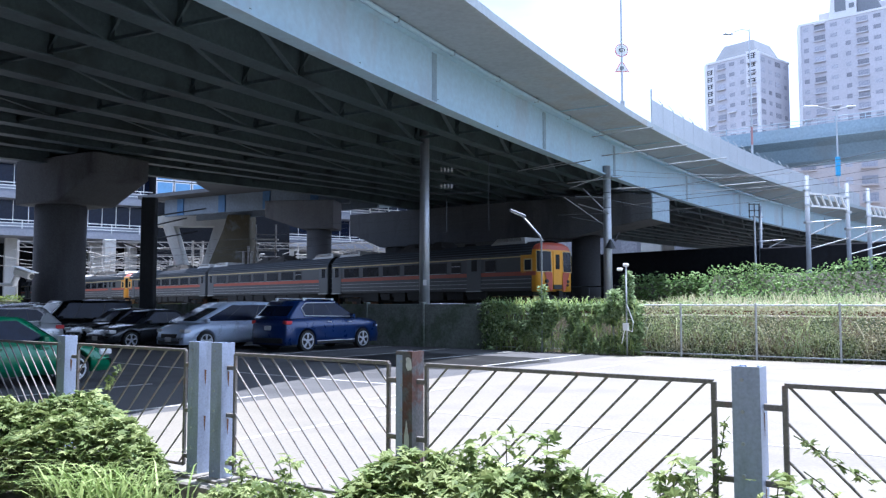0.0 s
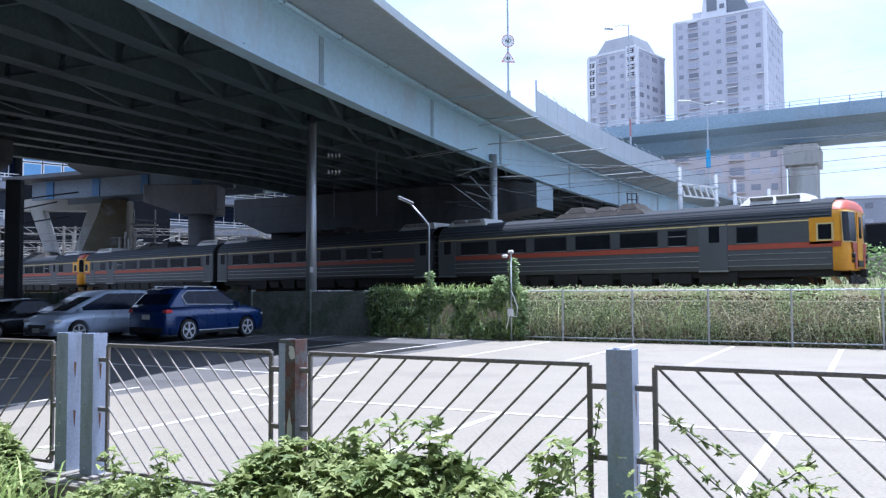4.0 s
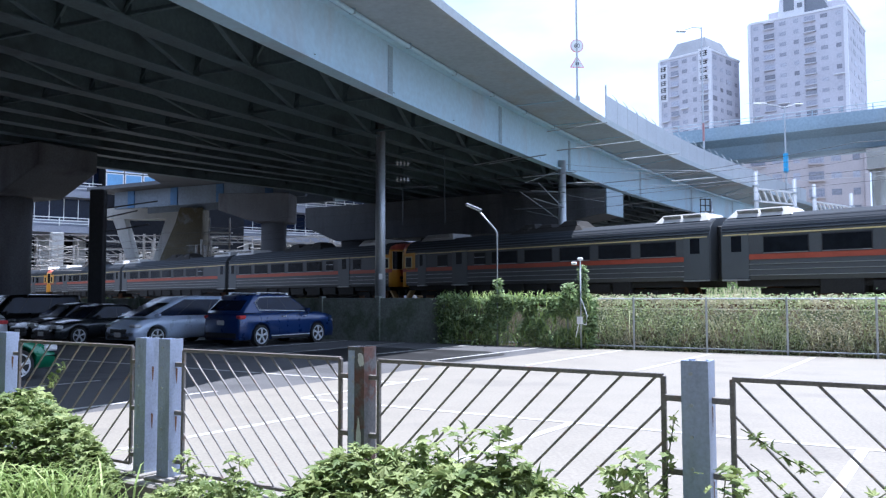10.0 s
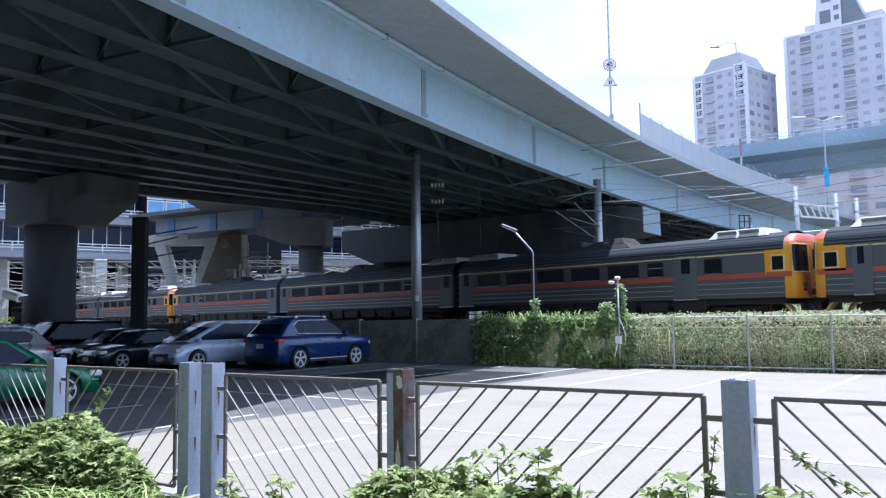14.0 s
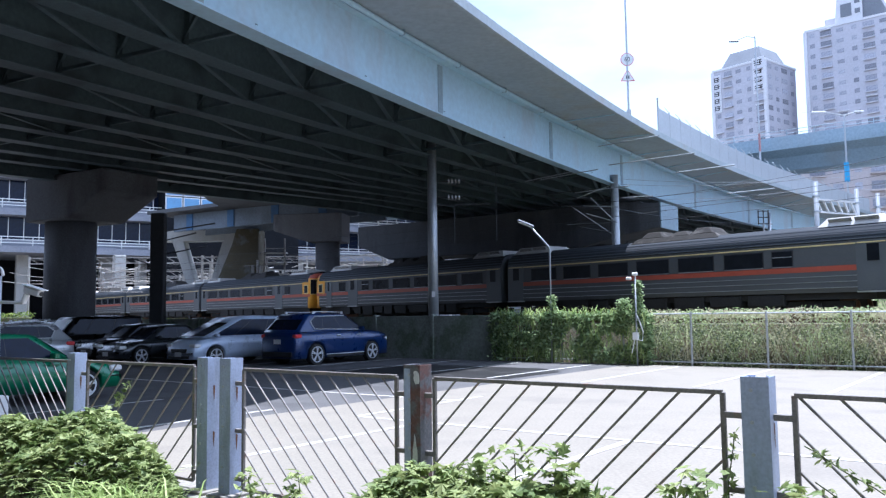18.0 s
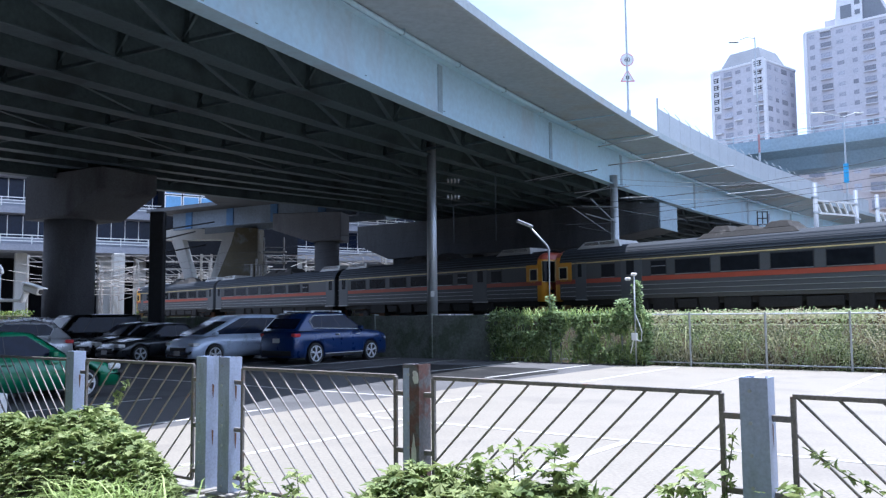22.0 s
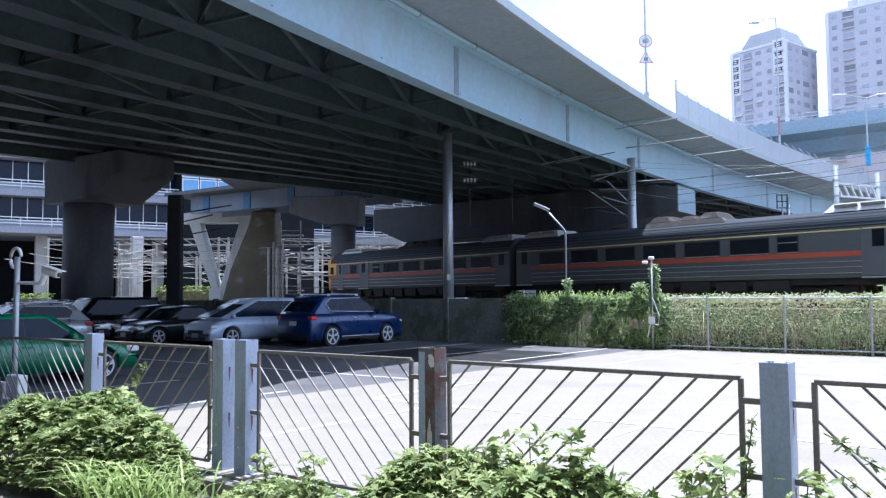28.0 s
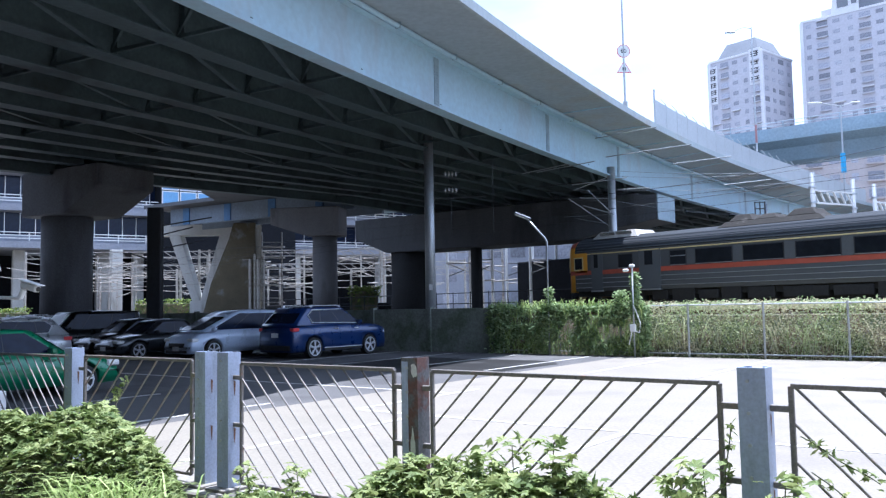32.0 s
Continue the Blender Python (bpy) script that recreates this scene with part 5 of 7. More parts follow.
# ---- plants ----
def shrub(name, a, b, spread, top, count, seed, label, size=0.075, spikes=()):
    """A low shrub of lobed leaves: a mound of leaf places with a few shoots that stand out of it."""
    rng = np.random.default_rng(seed)
    ang, r = rng.uniform(0, 2 * math.pi, count), np.sqrt(rng.uniform(0, 1, count))
    x, y = spread[0] * r * np.cos(ang), spread[1] * r * np.sin(ang)
    lump = np.array([noise.noise((u * 1.9 + seed, v * 2.3, seed * 0.37)) for u, v in zip(x, y)])
    dome = top * np.sqrt(np.clip(1 - r ** 2.4, 0.03, 1)) * (1 + 0.38 * lump)
    z = dome * rng.uniform(0.45, 1.0, count) ** 0.5
    pts = np.stack([x, y, z], 1)
    sizes = size * rng.uniform(0.5, 1.25, count)
    s = thing(name, LOT @ pose(a, b, -0.12), label, "shrub", "shrubs along the fence")
    stems = bmesh.new()
    extra = []
    for sx, sy, h in spikes:
        n = 6
        for k in range(n):
            f0, f1 = k / n, (k + 1) / n
            p0 = Vector((sx + 0.1 * f0 * math.sin(seed + sx * 9), sy, h * f0))
            p1 = Vector((sx + 0.1 * f1 * math.sin(seed + sx * 9), sy, h * f1))
            add_rod(stems, p0, p1, 0.0035, 5)
            if f1 > 0.45:
                for _ in range(13):
                    extra.append(p1 + Vector((rng.normal(0, 0.06), rng.normal(0, 0.06), rng.normal(0, 0.035))))
    for k in range(26):
        q = pts[rng.integers(count)]
        add_rod(stems, (q[0] * 0.25, q[1] * 0.25, 0), q * 0.96, 0.007, 5)
    part("stem", stems, "stem", s)["kind"] = "stuff"
    if extra:
        pts = np.concatenate([pts, np.array([list(e) for e in extra])])
        sizes = np.concatenate([sizes, size * rng.uniform(0.6, 1.15, len(extra))])
    ob = new("foliage", leaf_mesh("foliage", pts, sizes, "leaf", seed, up=1.3, lobes=True))
    ob.parent = s
    return s


def plants():
    shrub("shrub", -8.2, 4.35, (1.85, 0.72), 0.86, 7600, 3, "broad green leafy shrub that leans on the fence", 0.06)
    shrub("shrub", -2.85, 4.35, (1.55, 0.6), 0.78, 4400, 5, "green lobed leaf shrub in front of the fence", 0.062, spikes=[(0.3, 0.1, 1.0), (0.1, 0.15, 0.95), (-0.1, 0.1, 0.86), (0.5, 0.05, 0.9), (0.85, 0.05, 0.72), (0.65, 0.15, 0.8), (1.15, 0.1, 0.7)])
    shrub("shrub", -4.9, 4.3, (0.85, 0.5), 0.42, 600, 8, "low sparse shrub with yellowing leaves", 0.05, [(0.3, 0.1, 0.62), (-0.3, 0.1, 0.55)])
    shrub("shrub", -1.6, 4.45, (0.75, 0.35), 0.52, 500, 11, "slender weed with lobed leaves around a fence post", 0.055, [(0.1, 0.1, 0.92), (-0.3, 0.2, 0.76), (0.4, 0.05, 0.9), (-0.05, 0.2, 0.84), (0.55, 0.1, 0.78)])
    shrub("shrub", -0.5, 4.45, (0.5, 0.3), 0.5, 260, 14, "thin weed with small drooping leaves", 0.06, [(0.2, 0.2, 0.82), (-0.1, 0.2, 0.74), (0.45, 0.2, 0.7)])
    # vine shoots that climb the bars
    for k, (a0, z0, a1, z1) in enumerate([(-1.62, 0.4, -1.55, 1.0), (-1.1, 0.75, -0.55, 0.35), (-1.15, 0.95, -0.75, 0.72), (-8.35, 0.75, -8.05, 1.02), (-0.75, 0.4, -0.3, 0.75)]):
        v = thing("climbing_vine", LOT @ pose(0, 5.05, 0), "thin vine with small leaves climbing a fence bar", "vine", "vines on the fence")
        bm = bmesh.new()
        rng = np.random.default_rng(40 + k)
        pts, way = [], []
        for i in range(8):
            f0, f1 = i / 8, (i + 1) / 8
            q0 = Vector((a0 + (a1 - a0) * f0, -0.02 + 0.02 * math.sin(9 * f0), z0 + (z1 - z0) * f0))
            q1 = Vector((a0 + (a1 - a0) * f1, -0.02 + 0.02 * math.sin(9 * f1), z0 + (z1 - z0) * f1))
            way += [q0, q1] if i == 0 else [q1]
            pts += [list(q1 + Vector((rng.normal(0, 0.02), rng.normal(0, 0.02), rng.normal(0, 0.02)))) for _ in range(3)]
        add_tube(bm, way, 0.004, 5)
        part("stem", bm, "stem", v)
        ob = new("leaves", leaf_mesh("leaves", pts, 0.04 * rng.uniform(0.6, 1.2, len(pts)), "leaf", 50 + k, lobes=True))
        ob.parent = v
    # arching grass beside the kerb
    rng = np.random.default_rng(21)
    pts = np.stack([rng.normal(0, 0.34, 520), rng.normal(0, 0.16, 520), np.zeros(520)], 1)
    ob = new("grass_tuft", blade_mesh("grass_tuft", pts, rng.uniform(0.2, 0.5, 520), "blade", 22, 1.15, 0.011))
    ob.matrix_basis = LOT @ pose(-6.75, 4.0, -0.12)
    tagged(ob, "tuft of long arching pale green grass beside the kerb", "grass")
    for k, (a, b, n, h) in enumerate([(-5.2, 4.1, 400, 0.25), (-2.8, 3.5, 300, 0.25), (0.3, 4.2, 400, 0.22)]):
        pts = np.stack([rng.uniform(-1.3, 1.3, n), rng.uniform(-0.5, 0.5, n), np.zeros(n)], 1)
        ob = new("weeds", blade_mesh("weeds", pts, rng.uniform(0.1, h, n), "blade", 60 + k, 0.7, 0.006))
        ob.matrix_basis = LOT @ pose(a, b, -0.12)
        tagged(ob, "short grass and weeds on bare soil", "grass", kind="stuff")
    # vines over the far fence
    rng = np.random.default_rng(31)
    n = 15000
    a = rng.uniform(-16.7, -10.4, n)
    thick = np.array([noise.noise((x * 0.9, 0, 4.2)) for x in a])
    z = rng.uniform(0, 1, n) ** 0.8 * (1.72 + 0.13 * thick)
    b = FAR_B + rng.normal(0, 0.14, n) - 0.08 - 0.12 * np.clip(thick, 0, 1)
    holes = np.array([noise.noise((x * 1.7, zz * 1.7, 7.7)) for x, zz in zip(a, z)])
    keep = (holes > -0.12) | (z > 1.5)
    ob = new("vine_mass", leaf_mesh("vine_mass", np.stack([a, b, z], 1)[keep], 0.095 * rng.uniform(0.5, 1.3, keep.sum()), "leaf_grey", 32, up=0.2))
    ob.matrix_basis = LOT
    tagged(ob, "dense green vines hanging over the fence", "vines", kind="stuff")
    n = 700
    pts = np.stack([rng.uniform(-16.6, -10.5, n), FAR_B - 0.22 + rng.normal(0, 0.1, n), rng.uniform(0, 1.0, n) ** 1.6 * 1.5], 1)
    ob = new("arching_leaves", blade_mesh("arching_leaves", pts, rng.uniform(0.18, 0.5, n), "blade", 36, 1.3, 0.016))
    ob.matrix_basis = LOT
    tagged(ob, "long arching pale leaves among the vines", "vines", kind="stuff")
    n = 420
    pts = np.stack([rng.uniform(-16.6, -10.5, n), FAR_B - 0.1 + rng.normal(0, 0.12, n), rng.uniform(1.5, 1.72, n)], 1)
    ob = new("vine_shoots", blade_mesh("vine_shoots", pts, rng.uniform(0.12, 0.34, n), "blade", 37, 1.6, 0.012))
    ob.matrix_basis = LOT
    tagged(ob, "pale curling shoots along the top of the vines", "vines", kind="stuff")
    n = 1900
    a = rng.uniform(-10.6, 17.0, n)
    z = 1.66 + np.abs(rng.normal(0, 0.075, n)) + 0.05 * np.array([noise.noise((x * 0.7, 3, 1)) for x in a])
    ob = new("vine_fringe", leaf_mesh("vine_fringe", np.stack([a, FAR_B + 0.3 + rng.normal(0, 0.14, n), z], 1), 0.07 * rng.uniform(0.5, 1.2, n), "leaf_grey", 33, up=0.5))
    ob.matrix_basis = LOT
    tagged(ob, "fringe of vines along the top of the fence", "vines", kind="stuff")
    # tall dry and green grass behind the mesh
    n = 1000
    pts = np.stack([rng.uniform(-11.5, 17.0, n), FAR_B + 0.12 + rng.uniform(0, 1.0, n), rng.uniform(-0.1, 0.3, n)], 1)
    ob = new("tall_grass", blade_mesh("tall_grass", pts, rng.uniform(0.4, 1.35, n), "grass", 34, 1.1, 0.011))
    ob.matrix_basis = LOT
    tagged(ob, "tall dry and green grass behind the mesh fence", "grass", kind="stuff")
    n = 45000
    rise = np.where(rng.uniform(0, 1, n) < 0.2, rng.uniform(1.35, 1.8, n), rng.uniform(0, 1, n) * 1.75)
    pts = np.stack([rng.uniform(-11.5, 17.0, n), FAR_B + 0.2 + rng.uniform(0, 0.6, n), rise], 1)
    ob = new("weed_leaves", leaf_mesh("weed_leaves", pts, 0.055 * rng.uniform(0.4, 1.4, n), "grass", 35))
    ob.matrix_basis = LOT
    tagged(ob, "pale weeds among the tall grass", "weeds", kind="stuff")
    # earth slope behind the fence, up to the bank
    bm = bmesh.new()
    add_prism(bm, [(FAR_B + 0.5, -0.2), (FAR_B + 1.0, 1.3), (FAR_B + 3.2, 1.3), (FAR_B + 4.5, -0.2)], -18, 16.5, LOT @ pose(0, 0, 0, 0, 0, 90) @ Matrix.Diagonal((1, -1, 1, 1)))
    single("grass_bank", bm, "weedy", "weedy earth bank behind the fence", "bank", kind="structure")
    # wall of greenery beyond the track
    def bank(name, u0, u1, off, depth, z0, z1, n, mat, seed, size, label, rough_top=0.5):
        g = np.random.default_rng(seed)
        u, f, w = g.uniform(u0, u1, n), g.uniform(0, 1, n) ** 0.75, g.uniform(0, 1, n)
        lump = np.array([noise.noise((q * 0.35, seed, ff * 1.5)) for q, ff in zip(u, f)])
        top = z1 + rough_top * np.array([noise.noise((q * 0.3, seed + 5, 0)) for q in u])
        off2 = off + depth * f * 0.8 + 0.55 * lump + 0.25 * w
        zz = z0 + (top - z0) * f
        pts = np.array([list(ALONG * float(q) + ACROSS * float(NEAR_SIDE + o)) for q, o in zip(u, off2)])
        pts[:, 2] = zz + 0.12 * g.normal(size=n)
        ob = new(name, leaf_mesh(name, pts, size * g.uniform(0.5, 1.4, n), mat, seed, up=0.4))
        tagged(ob, label, "hedge", kind="stuff")
        bm = bmesh.new()
        add_prism(bm, [(off + 0.55, z0 - 1.5), (off + 0.7 + depth * 0.7, z1 - 0.35), (off + 2.2 + depth, z1 - 0.35), (off + 3.2 + depth, z0 - 1.5)], u0, u1, Matrix((( ACROSS.x, ALONG.x, 0, (ACROSS * NEAR_SIDE).x), (ACROSS.y, ALONG.y, 0, (ACROSS * NEAR_SIDE).y), (0, 0, 1, 0), (0, 0, 0, 1))))
        single(name + "_bank", bm, "soil", "earth under the " + label, "bank", kind="structure")

    bank("ivy_hedge", -23.5, 36, 6.2, 2.2, 1.2, 3.6, 34000, "leaf_dark", 71, 0.115, "sunlit leafy hedge bank beside the railway")
    bank("creeper_wall", -29.5, -23.7, 7.4, 0.5, 1.0, 3.3, 2500, "leaf_dark", 72, 0.15, "dark creeper over a low wall in the shade", 0.15)
    n = 9000
    g = np.random.default_rng(73)
    pts = np.array([list(ALONG * float(q) + ACROSS * float(NEAR_SIDE + o)) for q, o in zip(g.uniform(-24, 30, n), g.uniform(3.6, 6.8, n))])
    pts[:, 2] = 0.85 + g.uniform(0, 0.3, n)
    ob = new("slope_grass", blade_mesh("slope_grass", pts, g.uniform(0.5, 1.25, n), "grass", 74, 0.5, 0.03))
    tagged(ob, "bright grass beside the track", "grass", kind="stuff")
    n = 6000
    pts = np.array([list(ALONG * float(q) + ACROSS * float(NEAR_SIDE + o)) for q, o in zip(g.uniform(-32, 30, n), g.uniform(-4.2, -1.2, n))])
    pts[:, 2] = 0.7 + g.uniform(0, 0.2, n)
    ob = new("verge_grass", blade_mesh("verge_grass", pts, g.uniform(0.12, 0.4, n), "grass", 75, 0.5, 0.02))
    tagged(ob, "dry grass on the near shoulder of the railway", "grass", kind="stuff")
    # hedges far behind the railway
    for k, (x0, x1, y, z0, z1) in enumerate([(-39.2, -31.6, 100, 0.4, 3.4), (-29.3, -22.6, 94, 1.6, 3.6), (-9.6, -6.6, 76, 2.6, 3.9), (-55, -50.5, 96, 0.3, 2.6)]):
        g = np.random.default_rng(90 + k)
        n = int(170 * (x1 - x0))
        pts = np.stack([g.uniform(x0, x1, n), y + g.uniform(-0.8, 0.8, n), z0 + (z1 - z0) * g.uniform(0, 1, n) ** 0.6], 1)
        ob = new("clipped_hedge", leaf_mesh("clipped_hedge", pts, 0.24 * g.uniform(0.4, 1.3, n), "hedge", 95 + k))
        tagged(ob, "sunlit yellow green clipped hedge beyond the tracks", "hedge", "far hedges")
        bm = bmesh.new()
        add_box(bm, ((x0 + x1) / 2, y, (z1 - 0.5) / 2 - 0.1), (x1 - x0 - 0.4, 1.0, z1 - 0.3))
        bevel(bm, 0.15)
        part("hedge_core", bm, "weedy", ob)


# ---- lamps, masts, wires, signs ----
def fixtures():
    # lamp at the car park's edge
    lamp = thing("car_park_lamp", LOT @ pose(-14.05, FAR_B - 0.25, 0), "slim steel lamp post with a flat light head, vine-grown", "street lamp")
    bm = bmesh.new()
    pts = [(0, 0, -0.1), (0, 0, 4.0), (-0.05, -0.04, 4.14), (-0.47, -0.45, 4.78)]
    add_tube(bm, pts, 0.036, 10)
    part("pole", bm, "steel", lamp, "", True)
    bm = bmesh.new()
    add_box(bm, (0, 0, 0), (0.62, 0.24, 0.08), pose(-0.62, -0.6, 4.93, 0, 22, 42))
    bevel(bm, 0.03)
    head = part("lamp_head", bm, "mast_grey", lamp)
    bm = bmesh.new()
    add_box(bm, (0, 0, -0.045), (0.5, 0.18, 0.012), pose(-0.62, -0.6, 4.93, 0, 22, 42))
    part("diffuser", bm, "white", head)

    def leaf_column(a, b, z0, z1, r, n, seed):
        g = np.random.default_rng(seed)
        z = g.uniform(z0, z1, n)
        rr = r * (1.15 - 0.6 * (z - z0) / (z1 - z0)) * g.uniform(0.4, 1.2, n)
        an = g.uniform(0, 2 * math.pi, n)
        ob = new("vine_column", leaf_mesh("vine_column", np.stack([rr * np.cos(an), rr * np.sin(an), z], 1), 0.085 * g.uniform(0.5, 1.2, n), "leaf_grey", seed))
        ob.matrix_basis = LOT @ pose(a, b, 0)
        tagged(ob, "vines climbing a post", "vines", kind="stuff")

    leaf_column(-14.05, FAR_B - 0.2, 1.5, 2.35, 0.2, 320, 110)
    leaf_column(-10.75, FAR_B - 0.3, 1.4, 2.8, 0.17, 700, 111)
    leaf_column(-11.35, FAR_B - 0.1, 1.5, 2.2, 0.3, 420, 112)
    cam_post = thing("camera_post", LOT @ pose(-10.75, FAR_B - 0.5, 0), "slim pole with two small white cameras, wrapped in vines", "security camera")
    bm = bmesh.new()
    add_rod(bm, (0, 0, -0.1), (0, 0, 3.0), 0.026, 10)
    part("pole", bm, "steel", cam_post, "", True)
    for x, y, z, s in ((-0.2, -0.05, 2.84, 0.13), (0.03, -0.08, 2.98, 0.13)):
        bm = bmesh.new()
        add_box(bm, (x, y, z), (s * 1.4, s, s * 0.8))
        bevel(bm, 0.03)
        part("camera_body", bm, "white", cam_post)
    bm = bmesh.new()
    add_box(bm, (0, -0.08, 0.95), (0.18, 0.12, 0.24))
    bevel(bm, 0.01)
    box = part("junction_box", bm, "white", cam_post)
    bm = bmesh.new()
    q = [(0.05, -0.08, 0.85), (0.22, -0.08, 0.8), (0.26, -0.08, 1.1), (0.12, -0.08, 1.5), (0.02, -0.06, 1.7)]
    add_tube(bm, q, 0.018, 6)
    add_rod(bm, (-0.04, -0.08, 0.85), (-0.15, -0.08, 0.4), 0.018, 6)
    part("cable", bm, "white", box)
    # camera on a pole behind the near fence
    cp = thing("camera_pole", LOT @ pose(-12.2, 5.5, 0), "grey pole with a white bullet camera and a looped cable", "security camera")
    bm = bmesh.new()
    add_rod(bm, (0, 0, -0.05), (0, 0, 2.38), 0.04, 12)
    part("pole", bm, "steel", cp, "", True)
    bm = bmesh.new()
    add_rod(bm, (0, 0, 2.0), (0.5, 0.12, 1.98), 0.024, 8)
    add_rod(bm, (0.5, 0.12, 1.98), (0.56, 0.14, 2.1), 0.04, 8)
    part("bracket", bm, "white", cp)
    tilt = pose(0.66, 0.18, 2.14, 0, 14, 12)
    bm = bmesh.new()
    add_box(bm, (0, 0, 0), (0.34, 0.1, 0.1), tilt)
    bevel(bm, 0.02)
    body = part("camera_body", bm, "white", cp)
    bm = bmesh.new()
    add_rod(bm, tilt @ Vector((0.17, 0, 0)), tilt @ Vector((0.18, 0, 0)), 0.035, 16)
    part("lens", bm, "black", body)
    bm = bmesh.new()
    add_box(bm, (0.02, 0, 0.062), (0.40, 0.13, 0.012), tilt)
    part("sun_shield", bm, "white", cp)
    bm = bmesh.new()
    add_tube(bm, [(-0.05 + 0.17 * math.cos(math.pi * (0.05 + 0.11 * k)), 0, 2.36 + 0.15 * math.sin(math.pi * (0.05 + 0.11 * k))) for k in range(13)], 0.024, 8)
    part("cable_loop", bm, "white", cp, "", True)
    for x, z, w, h in ((0.3, 0.52, 0.36, 0.32), (-0.08, 0.44, 0.2, 0.24)):
        bm = bmesh.new()
        add_box(bm, (x, -0.1, z), (w, 0.14, h))
        bevel(bm, 0.012)
        part("switch_box", bm, "white", cp)

    # masts of the overhead line
    def mast(x, y, top, r, label, base=-0.2, mat="steel"):
        m = thing("line_mast", pose(x, y, base), label, "overhead line mast", "masts of the railway's overhead line")
        bm = bmesh.new()
        add_rod(bm, (0, 0, 0), (0, 0, top - base), r * 1.1, 20, r * 0.92)
        part("pole", bm, mat, m, "", True)
        bm = bmesh.new()
        add_box(bm, (0, 0, 0.04), (r * 3, r * 3, 0.08))
        part("foot", bm, "concrete", m)
        return m

    m = mast(-0.84, 36.4, 9.8, 0.225, "tall grey steel tube mast under the viaduct")
    bm = bmesh.new()
    add_box(bm, (0.02, -0.235, 2.85), (0.16, 0.02, 0.26))
    part("number_board", bm, "white", m, "small white board")
    for k, (z, n) in enumerate(((8.0, 4), (7.25, 4))):
        bm = bmesh.new()
        add_rod(bm, (0.2, 0, z), (1.5, -0.2, z), 0.02, 6)
        rod = part("insulator_rod", bm, "dark_steel", m)
        for i in range(n):
            bm = bmesh.new()
            x = 0.75 + i * 0.16
            add_rod(bm, (x, -0.1, z), (x + 0.06, -0.11, z), 0.13, 14, 0.06)
            part("insulator", bm, "insulator", rod)
    bm = bmesh.new()
    add_bar(bm, (0.2, 0, 6.9), (2.6, -0.4, 6.9), 0.05, 0.05)
    add_rod(bm, (1.0, -0.2, 6.9), (1.0, -0.2, 5.2), 0.02, 6)
    add_rod(bm, (2.9, -0.4, 8.6), (2.9, -0.4, 5.2), 0.015, 6)
    part("cantilever", bm, "dark_steel", m)
    m = mast(9.3, 45.2, 9.5, 0.235, "grey tube mast with thin cantilever arms beside the track")
    for k, (z, dx, dz) in enumerate(((9.0, -4.4, -0.5), (8.4, -3.8, -0.15), (7.7, -3.6, 0.25), (7.0, -2.9, -0.2), (6.4, -2.2, 0.3))):
        bm = bmesh.new()
        add_rod(bm, (0, 0, z), (dx, -0.9, z + dz), 0.02, 8)
        part("arm", bm, "dark_steel", m)
    bm = bmesh.new()
    add_rod(bm, (0, 0, 9.2), (-2.2, -0.5, 8.35), 0.02, 8)
    add_rod(bm, (0, 0, 6.2), (-2.6, -0.6, 7.9), 0.02, 8)
    part("brace", bm, "steel", m)
    bm = bmesh.new()
    add_rod(bm, (0.1, -0.25, 5.0), (0.1, -0.25, 5.5), 0.3, 14, 0.05)
    add_rod(bm, (0.35, -0.25, 5.4), (0.6, -0.3, 5.9), 0.06, 8)
    part("bell_insulator", bm, "dark_steel", m)
    far = [(25.1, 63.2, 9.4, 0.13), (21.6, 47.3, 9.3, 0.14), (24.9, 49.1, 9.1, 0.13), (27.3, 51.2, 9.1, 0.13), (31.6, 54.3, 8.9, 0.13)]
    for x, y, top, r in far:
        m = mast(x, y, top, r, "pale grey mast of the overhead line beside the hedge", mat="mast_grey")
        for z in (top - 0.7, top - 1.6, top - 2.6):
            bm = bmesh.new()
            add_box(bm, (0, 0, z), (r * 2.5, r * 2.5, 0.12))
            part("clamp", bm, "steel", m)
        bm = bmesh.new()
        add_rod(bm, (0, 0, top - 3.4), (1.7, -0.6, top - 2.5), 0.035, 6)
        add_rod(bm, (0, 0, top - 2.6), (1.7, -0.6, top - 2.5), 0.035, 6)
        add_rod(bm, (0, 0, top - 4.2), (2.0, -0.7, top - 3.6), 0.03, 6)
        part("arm", bm, "steel", m)

    def gantry(p, q, z, depth, label):
        g = thing("gantry_beam", Matrix(), label, "gantry", "lattice gantries over the railway")
        p, q = Vector((*p, z)), Vector((*q, z))
        for dz in (0, -depth):
            bm = bmesh.new()
            add_bar(bm, p + Vector((0, 0, dz)), q + Vector((0, 0, dz)), 0.1, 0.1)
            part("chord", bm, "white", g)
        n = max(4, int((q - p).length / 0.55))
        for i in range(n):
            a, b = p.lerp(q, i / n), p.lerp(q, (i + 0.75) / n)
            bm = bmesh.new()
            add_bar(bm, a, b - Vector((0, 0, depth)), 0.1, 0.08)
            part("lacing", bm, "white", g)

    gantry((21.6, 47.3), (24.9, 49.1), 8.25, 0.75, "pale lattice gantry beam between two masts")
    gantry((27.3, 51.2), (31.6, 54.3), 7.95, 0.6, "pale lattice gantry beam over the railway")
    # signal lattice above the train
    g = thing("signal_post", pose(21.8, 55.9, 0), "slim signal post with a small lattice head", "signal post")
    bm = bmesh.new()
    add_rod(bm, (0, 0, -0.2), (0, 0, 7.8), 0.07, 8)
    part("pole", bm, "steel", g)
